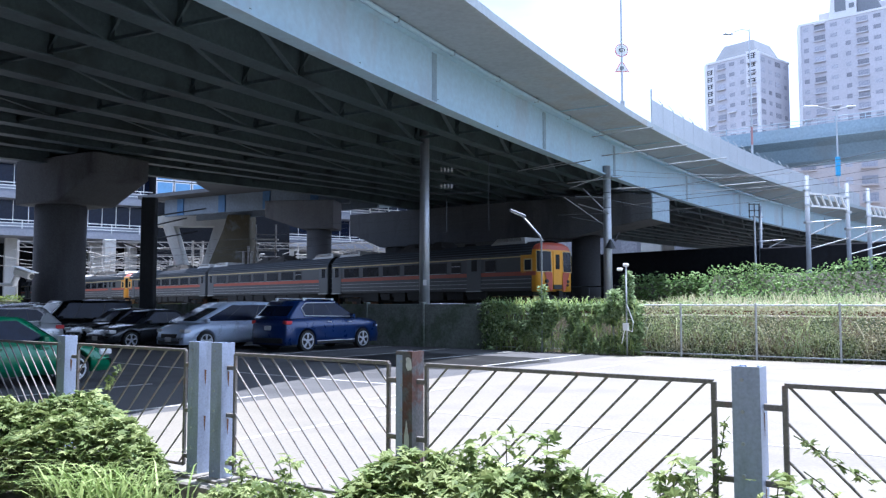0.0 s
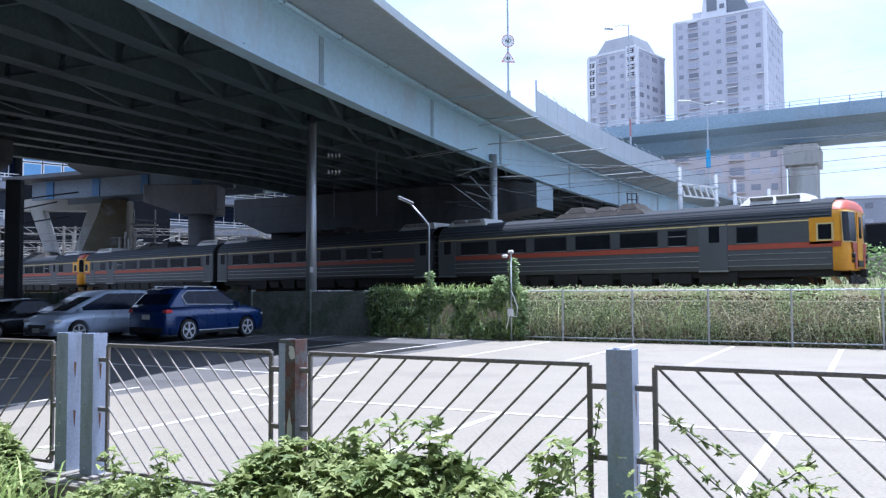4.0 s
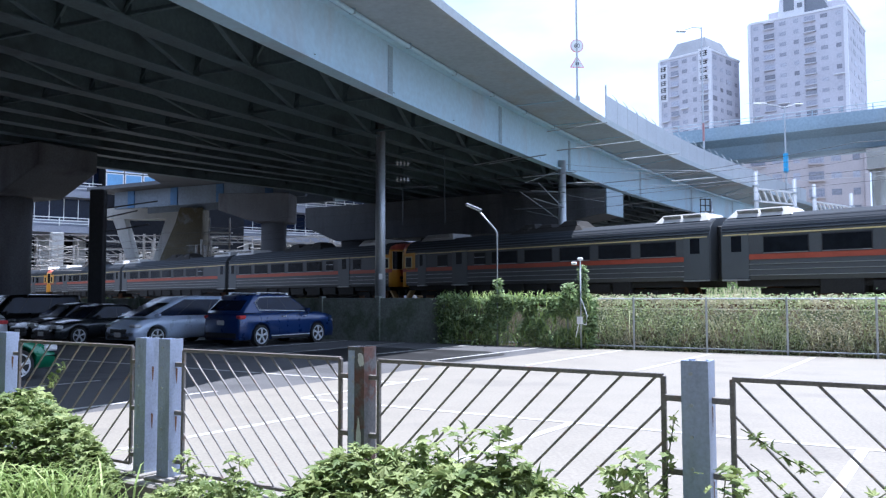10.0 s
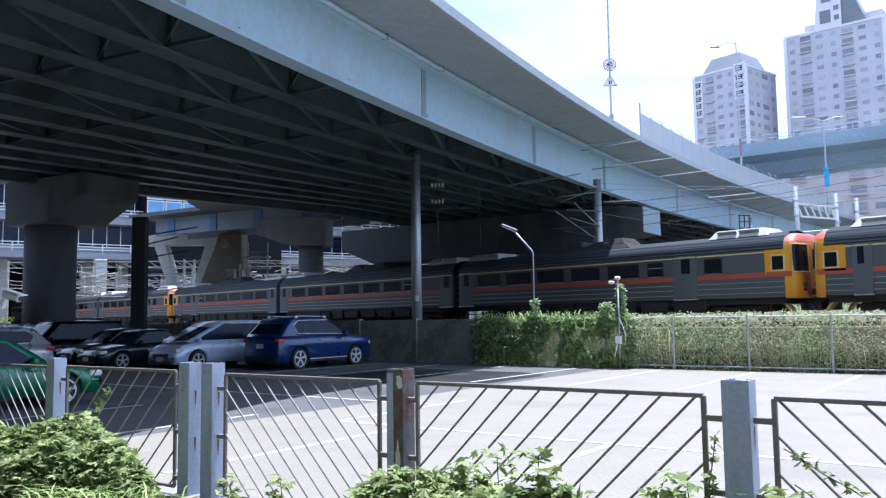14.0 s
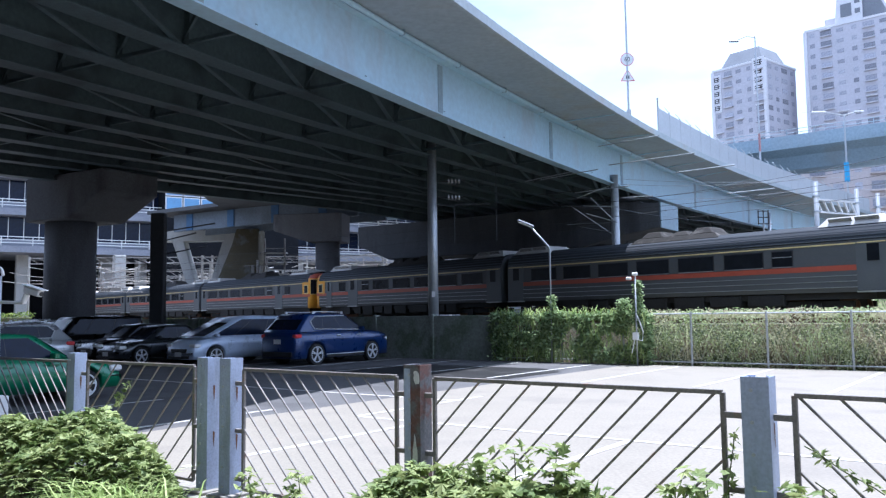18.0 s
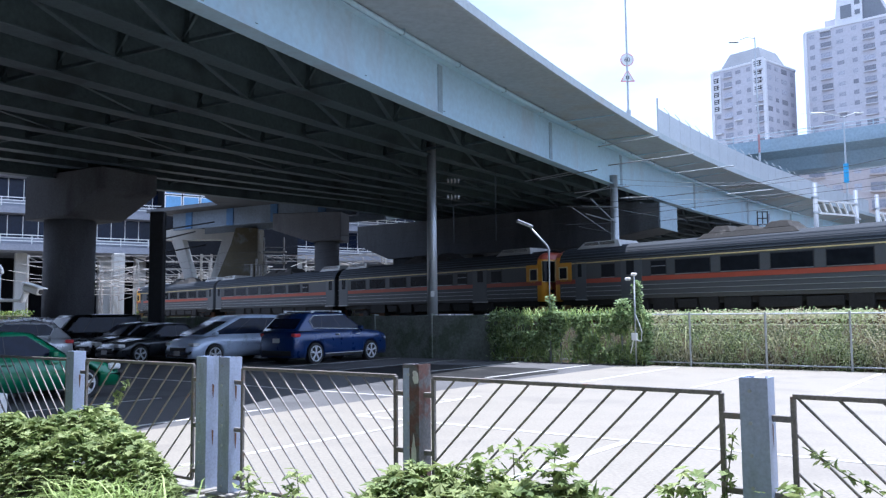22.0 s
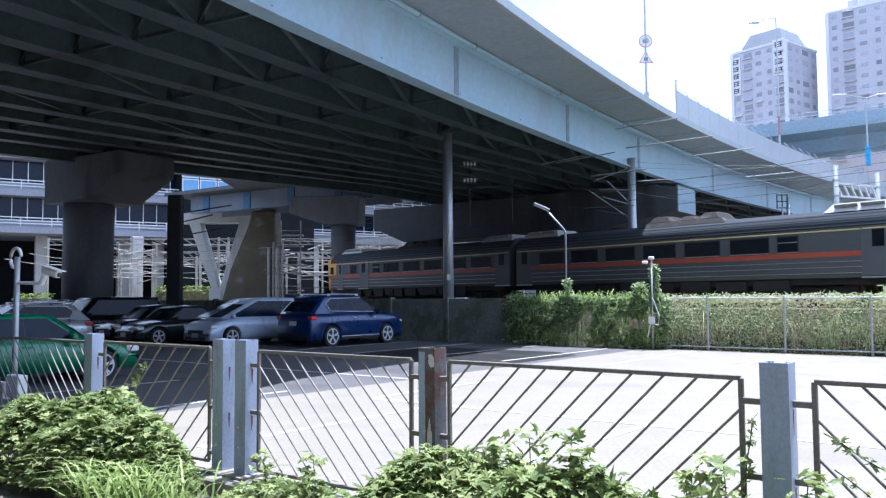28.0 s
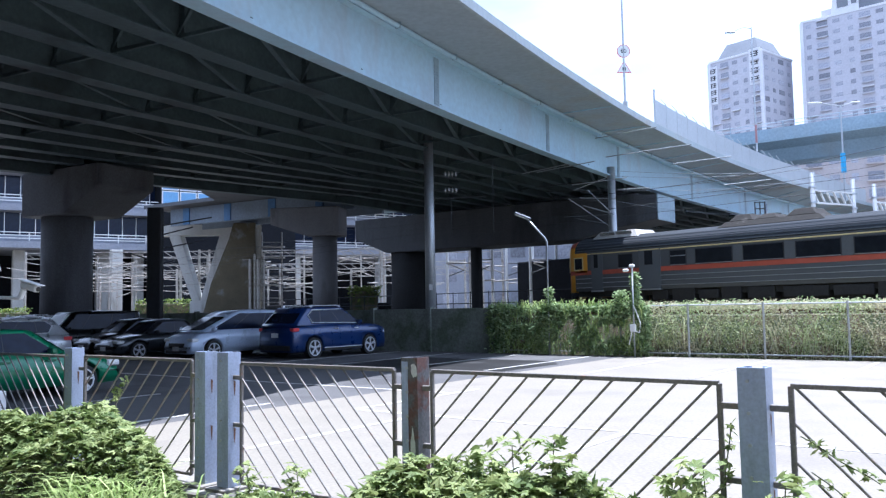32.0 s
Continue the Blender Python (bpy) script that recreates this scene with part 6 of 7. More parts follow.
    for dx in (-0.35, 0, 0.35):
        bm = bmesh.new()
        add_bar(bm, (dx, 0, 7.7), (dx, 0, 8.7), 0.06, 0.06)
        part("upright", bm, "dark_steel", g)
    for z in (7.75, 8.2, 8.65):
        bm = bmesh.new()
        add_bar(bm, (-0.4, 0, z), (0.4, 0, z), 0.06, 0.06)
        part("crossbar", bm, "dark_steel", g)
    # short pale bars in place of the sunlit stretches of wires along the track
    for u, z, n, drop in ((-30.2, 8.95, 3.3, 0.05), (-29.1, 8.88, 3.9, 0.0), (-26.7, 7.88, 3.4, -0.08), (-23.8, 7.28, 1.8, -0.14), (-25.1, 10.03, 3.6, -0.09), (-24.5, 8.99, 4.8, -0.17), (-20.7, 8.07, 2.9, -0.09), (-18.2, 6.79, 2.1, -0.05), (-26.2, 7.15, 2.2, -0.3), (-26.0, 6.73, 1.9, -0.62), (-25.7, 7.5, 1.4, -1.28)):
        bm = bmesh.new()
        add_rod(bm, track_point(u, 0.0, z), track_point(u + n, 0.0, z + drop), 0.026, 8)
        single("lit_wire_piece", bm, "steel", "short pale piece of overhead wire, cut to its sunlit stretch", "conductor bar", group="bars of the overhead line")
    # wires along and across
    w = thing("overhead_wires", Matrix(), "thin grey overhead wires of the railway", "wires")
    for off, z, sag in ((1.42, RAIL_Z + 5.2, 0), (1.42, RAIL_Z + 6.3, 0.4), (5.6, RAIL_Z + 5.3, 0), (5.6, RAIL_Z + 6.4, 0.4), (8.6, RAIL_Z + 7.3, 0.3)):
        bm = bmesh.new()
        add_tube(bm, [track_point(i * 20 / 6 + 9, off, z - sag * 4 * (i % 6 / 6) * (1 - i % 6 / 6)) for i in range(-54, 25)], 0.011, 4)
        part("wire", bm, "dark_steel", w)
    for p, q in (((9.3, 45.2, 9.0), (21.6, 47.3, 9.6)), ((9.3, 45.2, 8.2), (21.6, 47.3, 8.9)), ((9.3, 45.2, 9.3), (24.9, 49.1, 9.9)), ((9.3, 45.2, 7.6), (25.1, 63.2, 8.6)), ((21.6, 47.3, 9.9), (60, 22, 11)), ((24.9, 49.1, 9.0), (70, 24, 10)), ((27.3, 51.2, 9.6), (75, 28, 12)), ((40, 90, 24), (120, 30, 30))):
        bm = bmesh.new()
        p, q = Vector(p), Vector(q)
        add_tube(bm, [p.lerp(q, i / 8) - Vector((0, 0, 1.2 * i / 8 * (1 - i / 8))) for i in range(9)], 0.009, 4)
        part("wire", bm, "mast_grey", w)

    # signs on the viaduct
    e = arc(24.9, EDGE_V - 0.15)
    s = thing("speed_sign_post", pose(e.x, e.y, 11.4), "slim grey post with a round speed sign and a warning triangle", "road sign")
    bm = bmesh.new()
    add_rod(bm, (0, 0, 0), (0, 0, 9.0), 0.055, 10, 0.04)
    add_box(bm, (0, 0, 0.15), (0.2, 0.2, 0.3))
    part("pole", bm, "steel", s)
    bm = bmesh.new()
    add_rod(bm, (0, 0, 2.85), (0, -0.03, 2.85), 0.33, 28)
    disc = part("round_sign", bm, "red", s, "white disc with a red rim")
    bm = bmesh.new()
    add_rod(bm, (0, -0.03, 2.85), (0, -0.036, 2.85), 0.30, 28)
    part("sign_face", bm, "white", disc)
    cu = bpy.data.curves.new("speed_figures", "FONT")
    cu.body, cu.size, cu.align_x, cu.align_y, cu.extrude = "60", 0.3, "CENTER", "CENTER", 0.003
    tx = new("speed_figures_src", cu)
    me = bpy.data.meshes.new_from_object(tx.evaluated_get(bpy.context.evaluated_depsgraph_get()))
    bpy.data.objects.remove(tx)
    me.materials.clear()
    me.materials.append(M["black"])
    shared("speed_figure", me, disc, pose(0, -0.042, 2.85, 90, 0, 0))
    bm = bmesh.new()
    add_prism(bm, [(-0.36, 1.75), (0.36, 1.75), (0, 2.36)], 0.0, -0.03)
    tri = part("triangle_sign", bm, "red", s, "white triangle with a red rim")
    bm = bmesh.new()
    add_prism(bm, [(-0.31, 1.78), (0.31, 1.78), (0, 2.305)], -0.03, -0.036)
    part("sign_face", bm, "white", tri)
    bm = bmesh.new()
    add_box(bm, (0, -0.04, 1.95), (0.16, 0.006, 0.16))
    part("pictogram", bm, "black", tri)

    def road_lamp(x, y, z, h, arms, blue=False, label="tall grey street lamp on the viaduct"):
        l = thing("street_lamp", pose(x, y, z), label, "street lamp", "lamps of the elevated road")
        bm = bmesh.new()
        add_rod(bm, (0, 0, 0), (0, 0, h), 0.11, 10, 0.06)
        part("pole", bm, "steel", l)
        if blue:
            bm = bmesh.new()
            add_rod(bm, (0, 0, 2.9), (0, 0, 4.8), 0.24, 12)
            part("sleeve", bm, "lamp_blue", l, "bright blue sleeve")
        for dx in arms:
            bm = bmesh.new()
            add_rod(bm, (0, 0, h - 0.1), (dx, 0, h + 0.25), 0.05, 8)
            arm = part("arm", bm, "steel", l)
            bm = bmesh.new()
            add_box(bm, (dx * 1.25, 0, h + 0.27), (abs(dx) * 0.7, 0.3, 0.14))
            bevel(bm, 0.03)
            part("lamp_head", bm, "white", arm)

    road_lamp(38.9, 78.3, 11.3, 9.6, (-2.0, 1.2), True, "tall street lamp with a bright blue foot on the viaduct")
    l = thing("street_lamp", pose(25.4, 65.2, 11.3), "tall slim street lamp with a red band on the viaduct", "street lamp", "lamps of the elevated road")
    bm = bmesh.new()
    add_rod(bm, (0, 0, 0), (0, 0, 13.1), 0.085, 10, 0.05)
    part("pole", bm, "steel", l)
    bm = bmesh.new()
    add_rod(bm, (0, 0, 3.4), (0, 0, 4.9), 0.09, 10)
    part("band", bm, "faded_red", l, "faded red band")
    bm = bmesh.new()
    add_rod(bm, (0, 0, 13.0), (-0.7, 0, 13.1), 0.04, 8)
    add_rod(bm, (-0.7, 0, 13.1), (-1.6, 0, 12.75), 0.04, 8)
    arm = part("arm", bm, "steel", l)
    bm = bmesh.new()
    add_box(bm, (-1.75, 0, 12.7), (0.8, 0.28, 0.12), pose(0, 0, 0))
    bevel(bm, 0.03)
    part("lamp_head", bm, "steel", arm)


# ---- far buildings ----
def window_mesh(w, h):
    bm = bmesh.new()
    add_box(bm, (0, 0, 0), (w, 0.12, h))
    return mesh_of("window", bm, "haze_glass")


def tower(name, m, w, d, floors, h, label, mat="tower", crown=True, cols=(5, 4), z0=0):
    t = thing(name, m, label, "apartment building", "far towers")
    H = floors * h + z0
    bm = bmesh.new()
    add_box(bm, (0, 0, H / 2), (w, d, H))
    part("wall", bm, mat, t)
    bm = bmesh.new()
    add_box(bm, (0, 0, H + 0.3), (w + 0.4, d + 0.4, 0.6))
    part("cornice", bm, "tower_white", t, "white cornice")
    if crown:
        bm = bmesh.new()
        base = [(-w * 0.4, -d * 0.4), (w * 0.4, -d * 0.4), (w * 0.4, d * 0.4), (-w * 0.4, d * 0.4)]
        lo = [bm.verts.new((x, y, H + 1.0)) for x, y in base]
        hi = [bm.verts.new((x * 0.7, y * 0.7, H + 5.6)) for x, y in base]
        for i in range(4):
            bm.faces.new((lo[i], lo[(i + 1) % 4], hi[(i + 1) % 4], hi[i]))
        bm.faces.new(hi)
        part("mansard_roof", bm, "slate", t, "grey slate mansard roof")
    pitch, deep = w / cols[0], d / cols[1]
    wins = [window_mesh(pitch * f, h * g) for f, g in ((0.36, 0.4), (0.78, 0.48), (0.5, 0.36))]
    sides = [window_mesh(deep * f, h * g) for f, g in ((0.7, 0.46), (0.34, 0.38))]
    sill = bmesh.new()
    add_box(sill, (0, 0, 0), (pitch * 0.84, 0.9, 0.3))
    sill = mesh_of("ledge", sill, mat)
    hood = bmesh.new()
    add_box(hood, (0, 0, 0), (pitch * 0.8, 0.7, 0.25))
    hood = mesh_of("hood", hood, "tower_white")
    for f in range(max(0, int(floors * 0.25)), floors):
        z = z0 + (f + 0.55) * h
        for c in range(cols[0]):
            x = -w / 2 + pitch * (c + 0.5)
            shared("window", wins[c % 3], t, pose(x, -d / 2, z))
            if c % 3 == 1:
                shared("ledge", sill, t, pose(x, -d / 2 - 0.4, z - h * 0.33))
            if (f * 7 + c * 5) % 17 == 0:
                shared("hood", hood, t, pose(x, -d / 2 - 0.3, z + h * 0.3))
        for c in range(cols[1]):
            y = -d / 2 + deep * (c + 0.5)
            for sx in (-1, 1):
                shared("window", sides[c % 2], t, pose(sx * w / 2, y, z, 0, 0, 90))
    for sx in (-1, 1):
        bm = bmesh.new()
        add_box(bm, (sx * w / 2, -d / 2, H * 0.5 + 4), (0.9, 0.9, H - 8))
        part("corner_trim", bm, "tower_white" if mat == "tower" else mat, t)
    return t, H


def vertical_banner(t, x, y, z1, count, size):
    """A vertical sign whose writing cannot be read: dark bars on white."""
    bm = bmesh.new()
    add_box(bm, (x, y, z1 - count * size / 2), (size * 1.4, 0.2, count * size + 0.6))
    b = part("vertical_sign", bm, "tower_white", t, "white vertical sign with dark marks")
    for k in range(count):
        z = z1 - (k + 0.5) * size
        for dx, dz, sx, sz in ((0, 0.26, 0.7, 0.1), (0, 0, 0.7, 0.1), (0, -0.26, 0.6, 0.1), (-0.2, 0, 0.1, 0.6), (0.2, 0.05, 0.1, 0.5)):
            bm = bmesh.new()
            add_box(bm, (x + 1.4 * dx * size, y - 0.12, z + dz * size), (1.4 * sx * size, 0.08, sz * size))
            part("mark", bm, "black", b)


def distance():
    t, H = tower("apartment_tower", pose(89.2, 231.0, 0, 0, 0, -50), 16.0, 17.4, 24, 2.97, "tall pinkish apartment tower with a slate mansard roof", cols=(5, 4))
    vertical_banner(t, -6.9, -8.85, H - 1.4, 5, 2.1)
    vertical_banner(t, 6.2, -8.85, H + 0.8, 4, 2.4)
    t, H = tower("apartment_tower", pose(119.8, 225.6, 0, 0, 0, -41), 25.4, 27, 27, 2.97, "taller grey brown apartment tower with a stepped crown", crown=False, cols=(7, 6))
    bm = bmesh.new()
    add_box(bm, (2.0, 0, H + 1.6), (20, 22, 3.2))
    part("crown", bm, "tower", t)
    bm = bmesh.new()
    add_prism(bm, [(-5.0, H + 0.3), (2.2, H + 0.3), (2.2, H + 13), (-3.6, H + 13)], -12.9, -8.0)
    frame_wall = part("crown_frame", bm, "tower_white", t, "white framed crown with square openings")
    for x, z, w, h in ((-1.9, H + 4.0, 2.8, 3.6), (1.0, H + 3.2, 1.3, 1.3), (1.0, H + 6.0, 1.3, 1.3), (-1.5, H + 9.4, 2.4, 2.6)):
        bm = bmesh.new()
        add_box(bm, (x, -12.95, z), (w, 0.2, h))
        part("opening", bm, "slate", frame_wall)
    bm = bmesh.new()
    add_prism(bm, [(2.25, H + 0.3), (8.5, H + 0.3), (5.0, H + 9.5), (2.25, H + 11)], -12.4, -4.0)
    part("crown_roof", bm, "slate", t, "steep grey slate crown roof")
    tower("apartment_block", pose(85, 168, 0, 0, 0, -22), 26, 16, 9, 3.5, "salmon tiled apartment block behind the elevated road", "brick", False, (7, 4))
    tower("apartment_block", pose(120, 158, 0, 0, 0, -30), 26, 14, 6, 3.4, "grey apartment block far behind the railway", "facade", False, (8, 4))
    tower("apartment_block", pose(150, 130, 0, 0, 0, -45), 30, 14, 5, 3.4, "low pale apartment block far behind the railway", "facade", False, (9, 4))
    tower("apartment_block", pose(182, 95, 0, 0, 0, -60), 30, 14, 6, 3.4, "low pale apartment block far behind the railway", "facade", False, (9, 4))
    # the higher viaduct behind
    v = thing("far_viaduct", Matrix(), "higher concrete road viaduct painted pale blue, on broad piers", "viaduct", kind="structure")
    P, W = Vector((36.3, 93.2, 0)), Vector((22, -17, 0)).normalized()
    N = Vector((W.y, -W.x, 0))
    m = Matrix(((N.x, W.x, 0, P.x), (N.y, W.y, 0, P.y), (0, 0, 1, 0), (0, 0, 0, 1)))
    bm = bmesh.new()
    add_prism(bm, [(0, 20.2), (0, 20.8), (-11, 20.8), (-11, 20.2), (-8.5, 19.6), (-7.2, 18.2), (-3.2, 18.2), (-2.0, 19.6)], -70, 110, m)
    part("box_girder", bm, "viaduct", v)
    bm = bmesh.new()
    add_prism(bm, [(0.05, 20.5), (0.05, 21.7), (-0.25, 21.7), (-0.25, 20.8)], -70, 110, m)
    part("parapet", bm, "viaduct", v)
    for z in (22.0, 22.4):
        bm = bmesh.new()
        add_rod(bm, m @ Vector((-0.1, -70, z)), m @ Vector((-0.1, 110, z)), 0.035, 6)
        part("rail", bm, "viaduct", v)
    for k in range(-22, 37):
        bm = bmesh.new()
        q = m @ Vector((-0.1, k * 3.0, 0))
        add_rod(bm, q + Vector((0, 0, 21.7)), q + Vector((0, 0, 22.4)), 0.05, 6)
        part("rail_post", bm, "viaduct", v)
    for q in (-46, -14, 18.8, 52, 86):
        bm = bmesh.new()
        add_box(bm, (-5.2, q, 8.2), (4.4, 3.0, 16.8), m)
        bevel(bm, 0.2)
        part("pier", bm, "pale_concrete", v)
        bm = bmesh.new()
        add_prism(bm, [(-1.6, 17.8), (-8.8, 17.8), (-8.0, 15.6), (-2.4, 15.6)], q - 1.8, q + 1.8, m)
        part("pier_cap", bm, "pale_concrete", v)

    # station building over the tracks
    A, B = Vector((-80, 92.5, 0)), Vector((-2, 144.5, 0))
    W = (B - A).normalized()
    N = Vector((W.y, -W.x, 0))
    L = (B - A).length
    m = Matrix(((W.x, -N.x, 0, A.x), (W.y, -N.y, 0, A.y), (0, 0, 1, 0), (0, 0, 0, 1)))
    st = thing("station_building", m, "pale grey station building with railed galleries over the tracks", "station building")
    bm = bmesh.new()
    add_box(bm, (L / 2, 11, 19), (L, 18, 16.5))
    part("wall", bm, "facade", st)
    for f in range(4):
        z = 10.8 + f * 5.05
        bm = bmesh.new()
        add_box(bm, (L / 2, 0.9, z + 0.45), (L, 2.4, 0.9))
        part("gallery_slab", bm, "facade", st)
        for dz in (1.3, 1.7, 2.1):
            bm = bmesh.new()
            add_bar(bm, (0, -0.2, z + dz), (L, -0.2, z + dz), 0.08, 0.12)
            part("gallery_rail", bm, "white", st)
        bmw = bmesh.new()
        add_box(bmw, (0, 0, 0), (1.8, 0.12, 3.0))
        me = mesh_of("window", bmw, "car_glass")
        post = bmesh.new()
        add_box(post, (0, 0, 0), (0.12, 0.12, 1.3))
        post = mesh_of("rail_post", post, "white")
        mul = bmesh.new()
        add_box(mul, (0, 0, 0), (0.1, 0.2, 3.0))
        mul = mesh_of("mullion", mul, "white")
        for k in range(int(L / 1.9)):
            pane = shared("window", me, st, pose(1.2 + k * 1.9, 1.97, z + 3.45))
            shared("mullion", mul, pane, pose(0.95, -0.02, 0))
            if k % 2 == 0:
                shared("rail_post", post, st, pose(1.2 + k * 1.9, -0.2, z + 1.5))
    for k in range(12):
        bm = bmesh.new()
        add_box(bm, (3 + k * 8.0, 2.0 + (k % 2) * 3, 5.4), (1.5, 1.5, 11))
        bevel(bm, 0.08)
        part("column", bm, "pale_concrete", st)
    for x, y, w in ((-46.7, 112, 1.5), (-51.3, 118, 1.6)):
        q = m.inverted() @ Vector((x, y, 0))
        bm = bmesh.new()
        add_box(bm, (q.x, q.y, 5.2), (w, w, 10.8))
        bevel(bm, 0.06)
        part("column", bm, "pale_concrete", st)
    # back wall of the hall, near-black to paint the shade under the building
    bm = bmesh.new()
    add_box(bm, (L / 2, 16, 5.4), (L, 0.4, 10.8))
    part("hall_wall", bm, "shade_black", st)
    # the tower's body is near-black too, painting the dark gaps of the yard
    bm = bmesh.new()
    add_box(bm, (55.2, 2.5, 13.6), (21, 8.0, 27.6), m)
    blue = single("blue_building", bm, "shade_black", "tall stair tower clad in bright blue glass panels", "building")
    for k in range(8):
        for r in range(4):
            bm = bmesh.new()
            add_box(bm, (46.1 + k * 2.6, -1.55, 18.4 + r * 2.4), (2.45, 0.16, 2.25), m)
            pn = part("panel_frame", bm, "white", blue)
            bm = bmesh.new()
            add_box(bm, (46.1 + k * 2.6, -1.64, 18.4 + r * 2.4), (2.15, 0.06, 1.95), m)
            part("pane", bm, "blue_panel", pn)
    # ramp behind the railway
    rp = thing("ramp_viaduct", Matrix(), "pale blue girder ramp behind the railway", "viaduct", kind="structure")
    P, Q = Vector((-36, 89.6, 0)), Vector((6, 65.6, 0))
    W = (Q - P).normalized()
    N = Vector((W.y, -W.x, 0))
    m = Matrix(((N.x, W.x, 0, P.x), (N.y, W.y, 0, P.y), (0, 0, 1, 0), (0, 0, 0, 1)))
    bm = bmesh.new()
    # from the third point on the edge flares unseen, added to shade the train
    edge = [(4.0, 1.2), (15.2, 1.6), (18.0, 6.0), (22.7, 10.5), (32.0, 14.5), (46.0, 17.0)]
    top, low = [], []
    for ring, z in ((low, 13.0), (top, 13.38)):
        ring += [bm.verts.new(m @ Vector((n, q, z))) for q, n in edge] + [bm.verts.new(m @ Vector((-8, q, z))) for q, n in reversed(edge)]
    n = len(edge)
    for i in range(n - 1):
        j = 2 * n - 1 - i
        bm.faces.new((low[i], low[i + 1], low[j - 1], low[j]))
        bm.faces.new((top[i], top[i + 1], top[j - 1], top[j]))
    for i in range(2 * n):
        k = (i + 1) % (2 * n)
        bm.faces.new((low[i], low[k], top[k], top[i]))
    part("deck", bm, "dim_concrete", rp)
    for g in (0, -4.5):
        bm = bmesh.new()
        add_box(bm, (g, 19.3, 11.9), (0.3, 24.6, 1.8), m)
        part("girder", bm, "ramp", rp)
    for k in range(4):
        bm = bmesh.new()
        add_box(bm, (0.2, 9.5 + k * 6.0, 11.9), (0.14, 0.9, 1.75), m)
        part("stiffener", bm, "deep_blue", rp)
    p = thing("bridge_pier", pose(-11.3, 73, 0, 0, 0, -8), "pale concrete pier with a long hammerhead cap behind the railway", "bridge pier", kind="structure")
    bm = bmesh.new()
    add_rod(bm, (0, 0, -0.3), (0, 0, 8.6), 1.12, 32)
    part("column", bm, "concrete", p, "", True)
    bm = bmesh.new()
    add_prism(bm, [(1.7, 8.4), (1.7, 11.0), (-4.7, 11.0), (-4.7, 9.5), (-1.4, 8.4)], -1.4, 1.4)
    bevel(bm, 0.06)
    part("cap", bm, "concrete", p)
    # forked pier and the stained wall beside it
    p = thing("forked_pier", pose(-28.4, 92.0, 0), "white concrete pier that forks into a V", "bridge pier", kind="structure")
    for s in (-1, 1):
        bm = bmesh.new()
        add_prism(bm, [(s * 0.05, 3.0), (s * 0.9, 3.0), (s * 3.6, 10.6), (s * 2.3, 10.6)], -0.9, 0.9)
        bevel(bm, 0.05)
        part("leg", bm, "pale_concrete", p)
    bm = bmesh.new()
    add_box(bm, (0, 0, 1.2), (2.2, 2.0, 3.6))
    part("foot", bm, "pale_concrete", p)
    bm = bmesh.new()
    add_box(bm, (0, 0, 11.1), (9.4, 2.0, 1.2))
    part("crossbeam", bm, "pale_concrete", p)
    bm = bmesh.new()
    add_prism(bm, [(-3.9, -0.3), (2.2, -0.3), (2.2, 11.2), (-0.2, 11.2), (-0.6, 9.6), (-2.6, 4.6)], -1.5, 1.5)
    bevel(bm, 0.08)
    single("abutment", bm, "moss_concrete", "brown stained concrete abutment wall", "abutment", pose(-22.9, 87, 0), kind="structure")
    # dark post in front of the far yard
    p = thing("dark_post", pose(-15.25, 41.5, -0.2), "dark steel post with crossed arms under the viaduct", "post")
    bm = bmesh.new()
    add_box(bm, (0, 0, 3.7), (0.72, 0.5, 7.4))
    bevel(bm, 0.04)
    part("pole", bm, "dark_steel", p)
    for z, dx in ((5.2, 2.4), (5.9, 1.8), (4.6, -1.6), (6.4, 2.8)):
        bm = bmesh.new()
        add_rod(bm, (0, 0, z), (dx, 0.5, z + 0.5), 0.035, 6)
        part("arm", bm, "dark_steel", p)
    # clutter of the overhead line in the far yard
    rng = random.Random(5)
    for k in range(19):
        x, y = -50 + k * 2.6 + rng.uniform(-0.8, 0.8), 89 + rng.uniform(0, 22)
        y += max(0.0, (5.0 - (Vector((x, y, 0)).dot(ACROSS) - NEAR_SIDE)) / ACROSS.y)  # clear of the train
        g = thing("yard_mast", pose(x, y, -0.2), "pale yard mast with arms and insulators", "overhead line mast", "masts in the far yard")
        bm = bmesh.new()
        h = rng.uniform(7.5, 10.5)
        add_rod(bm, (0, 0, 0), (0, 0, h), rng.choice((0.08, 0.11, 0.16)), 10)
        part("pole", bm, "yard_steel", g)
        for q in range(6):
            z, s, n = rng.uniform(4.6, h - 0.3), rng.choice((-1, 1)), rng.uniform(1.4, 4.2)
            rise = rng.choice((0, 0, 0.2, 0.9, -0.7))
            bm = bmesh.new()
            add_rod(bm, (0, 0, z), (s * n, -0.5, z + rise), 0.045, 6)
            arm = part("arm", bm, "yard_steel", g)
            if q % 2:
                bm = bmesh.new()
                add_rod(bm, (s * n, -0.5, z + rise), (s * (n + 0.5), -0.5, z + rise + 0.05), 0.12, 8, 0.07)
                part("insulator", bm, "insulator", arm)
    # stacked service platforms beside the stained wall
    st2 = thing("service_stair", pose(-19.2, 86.4, 0), "pale steel service stair with railed landings in the yard", "stair")
    for x in (-1.0, 1.15):
        bm = bmesh.new()
        add_bar(bm, (x, 0, -0.2), (x, 0, 10.2), 0.14, 0.14)
        part("upright", bm, "yard_steel", st2)
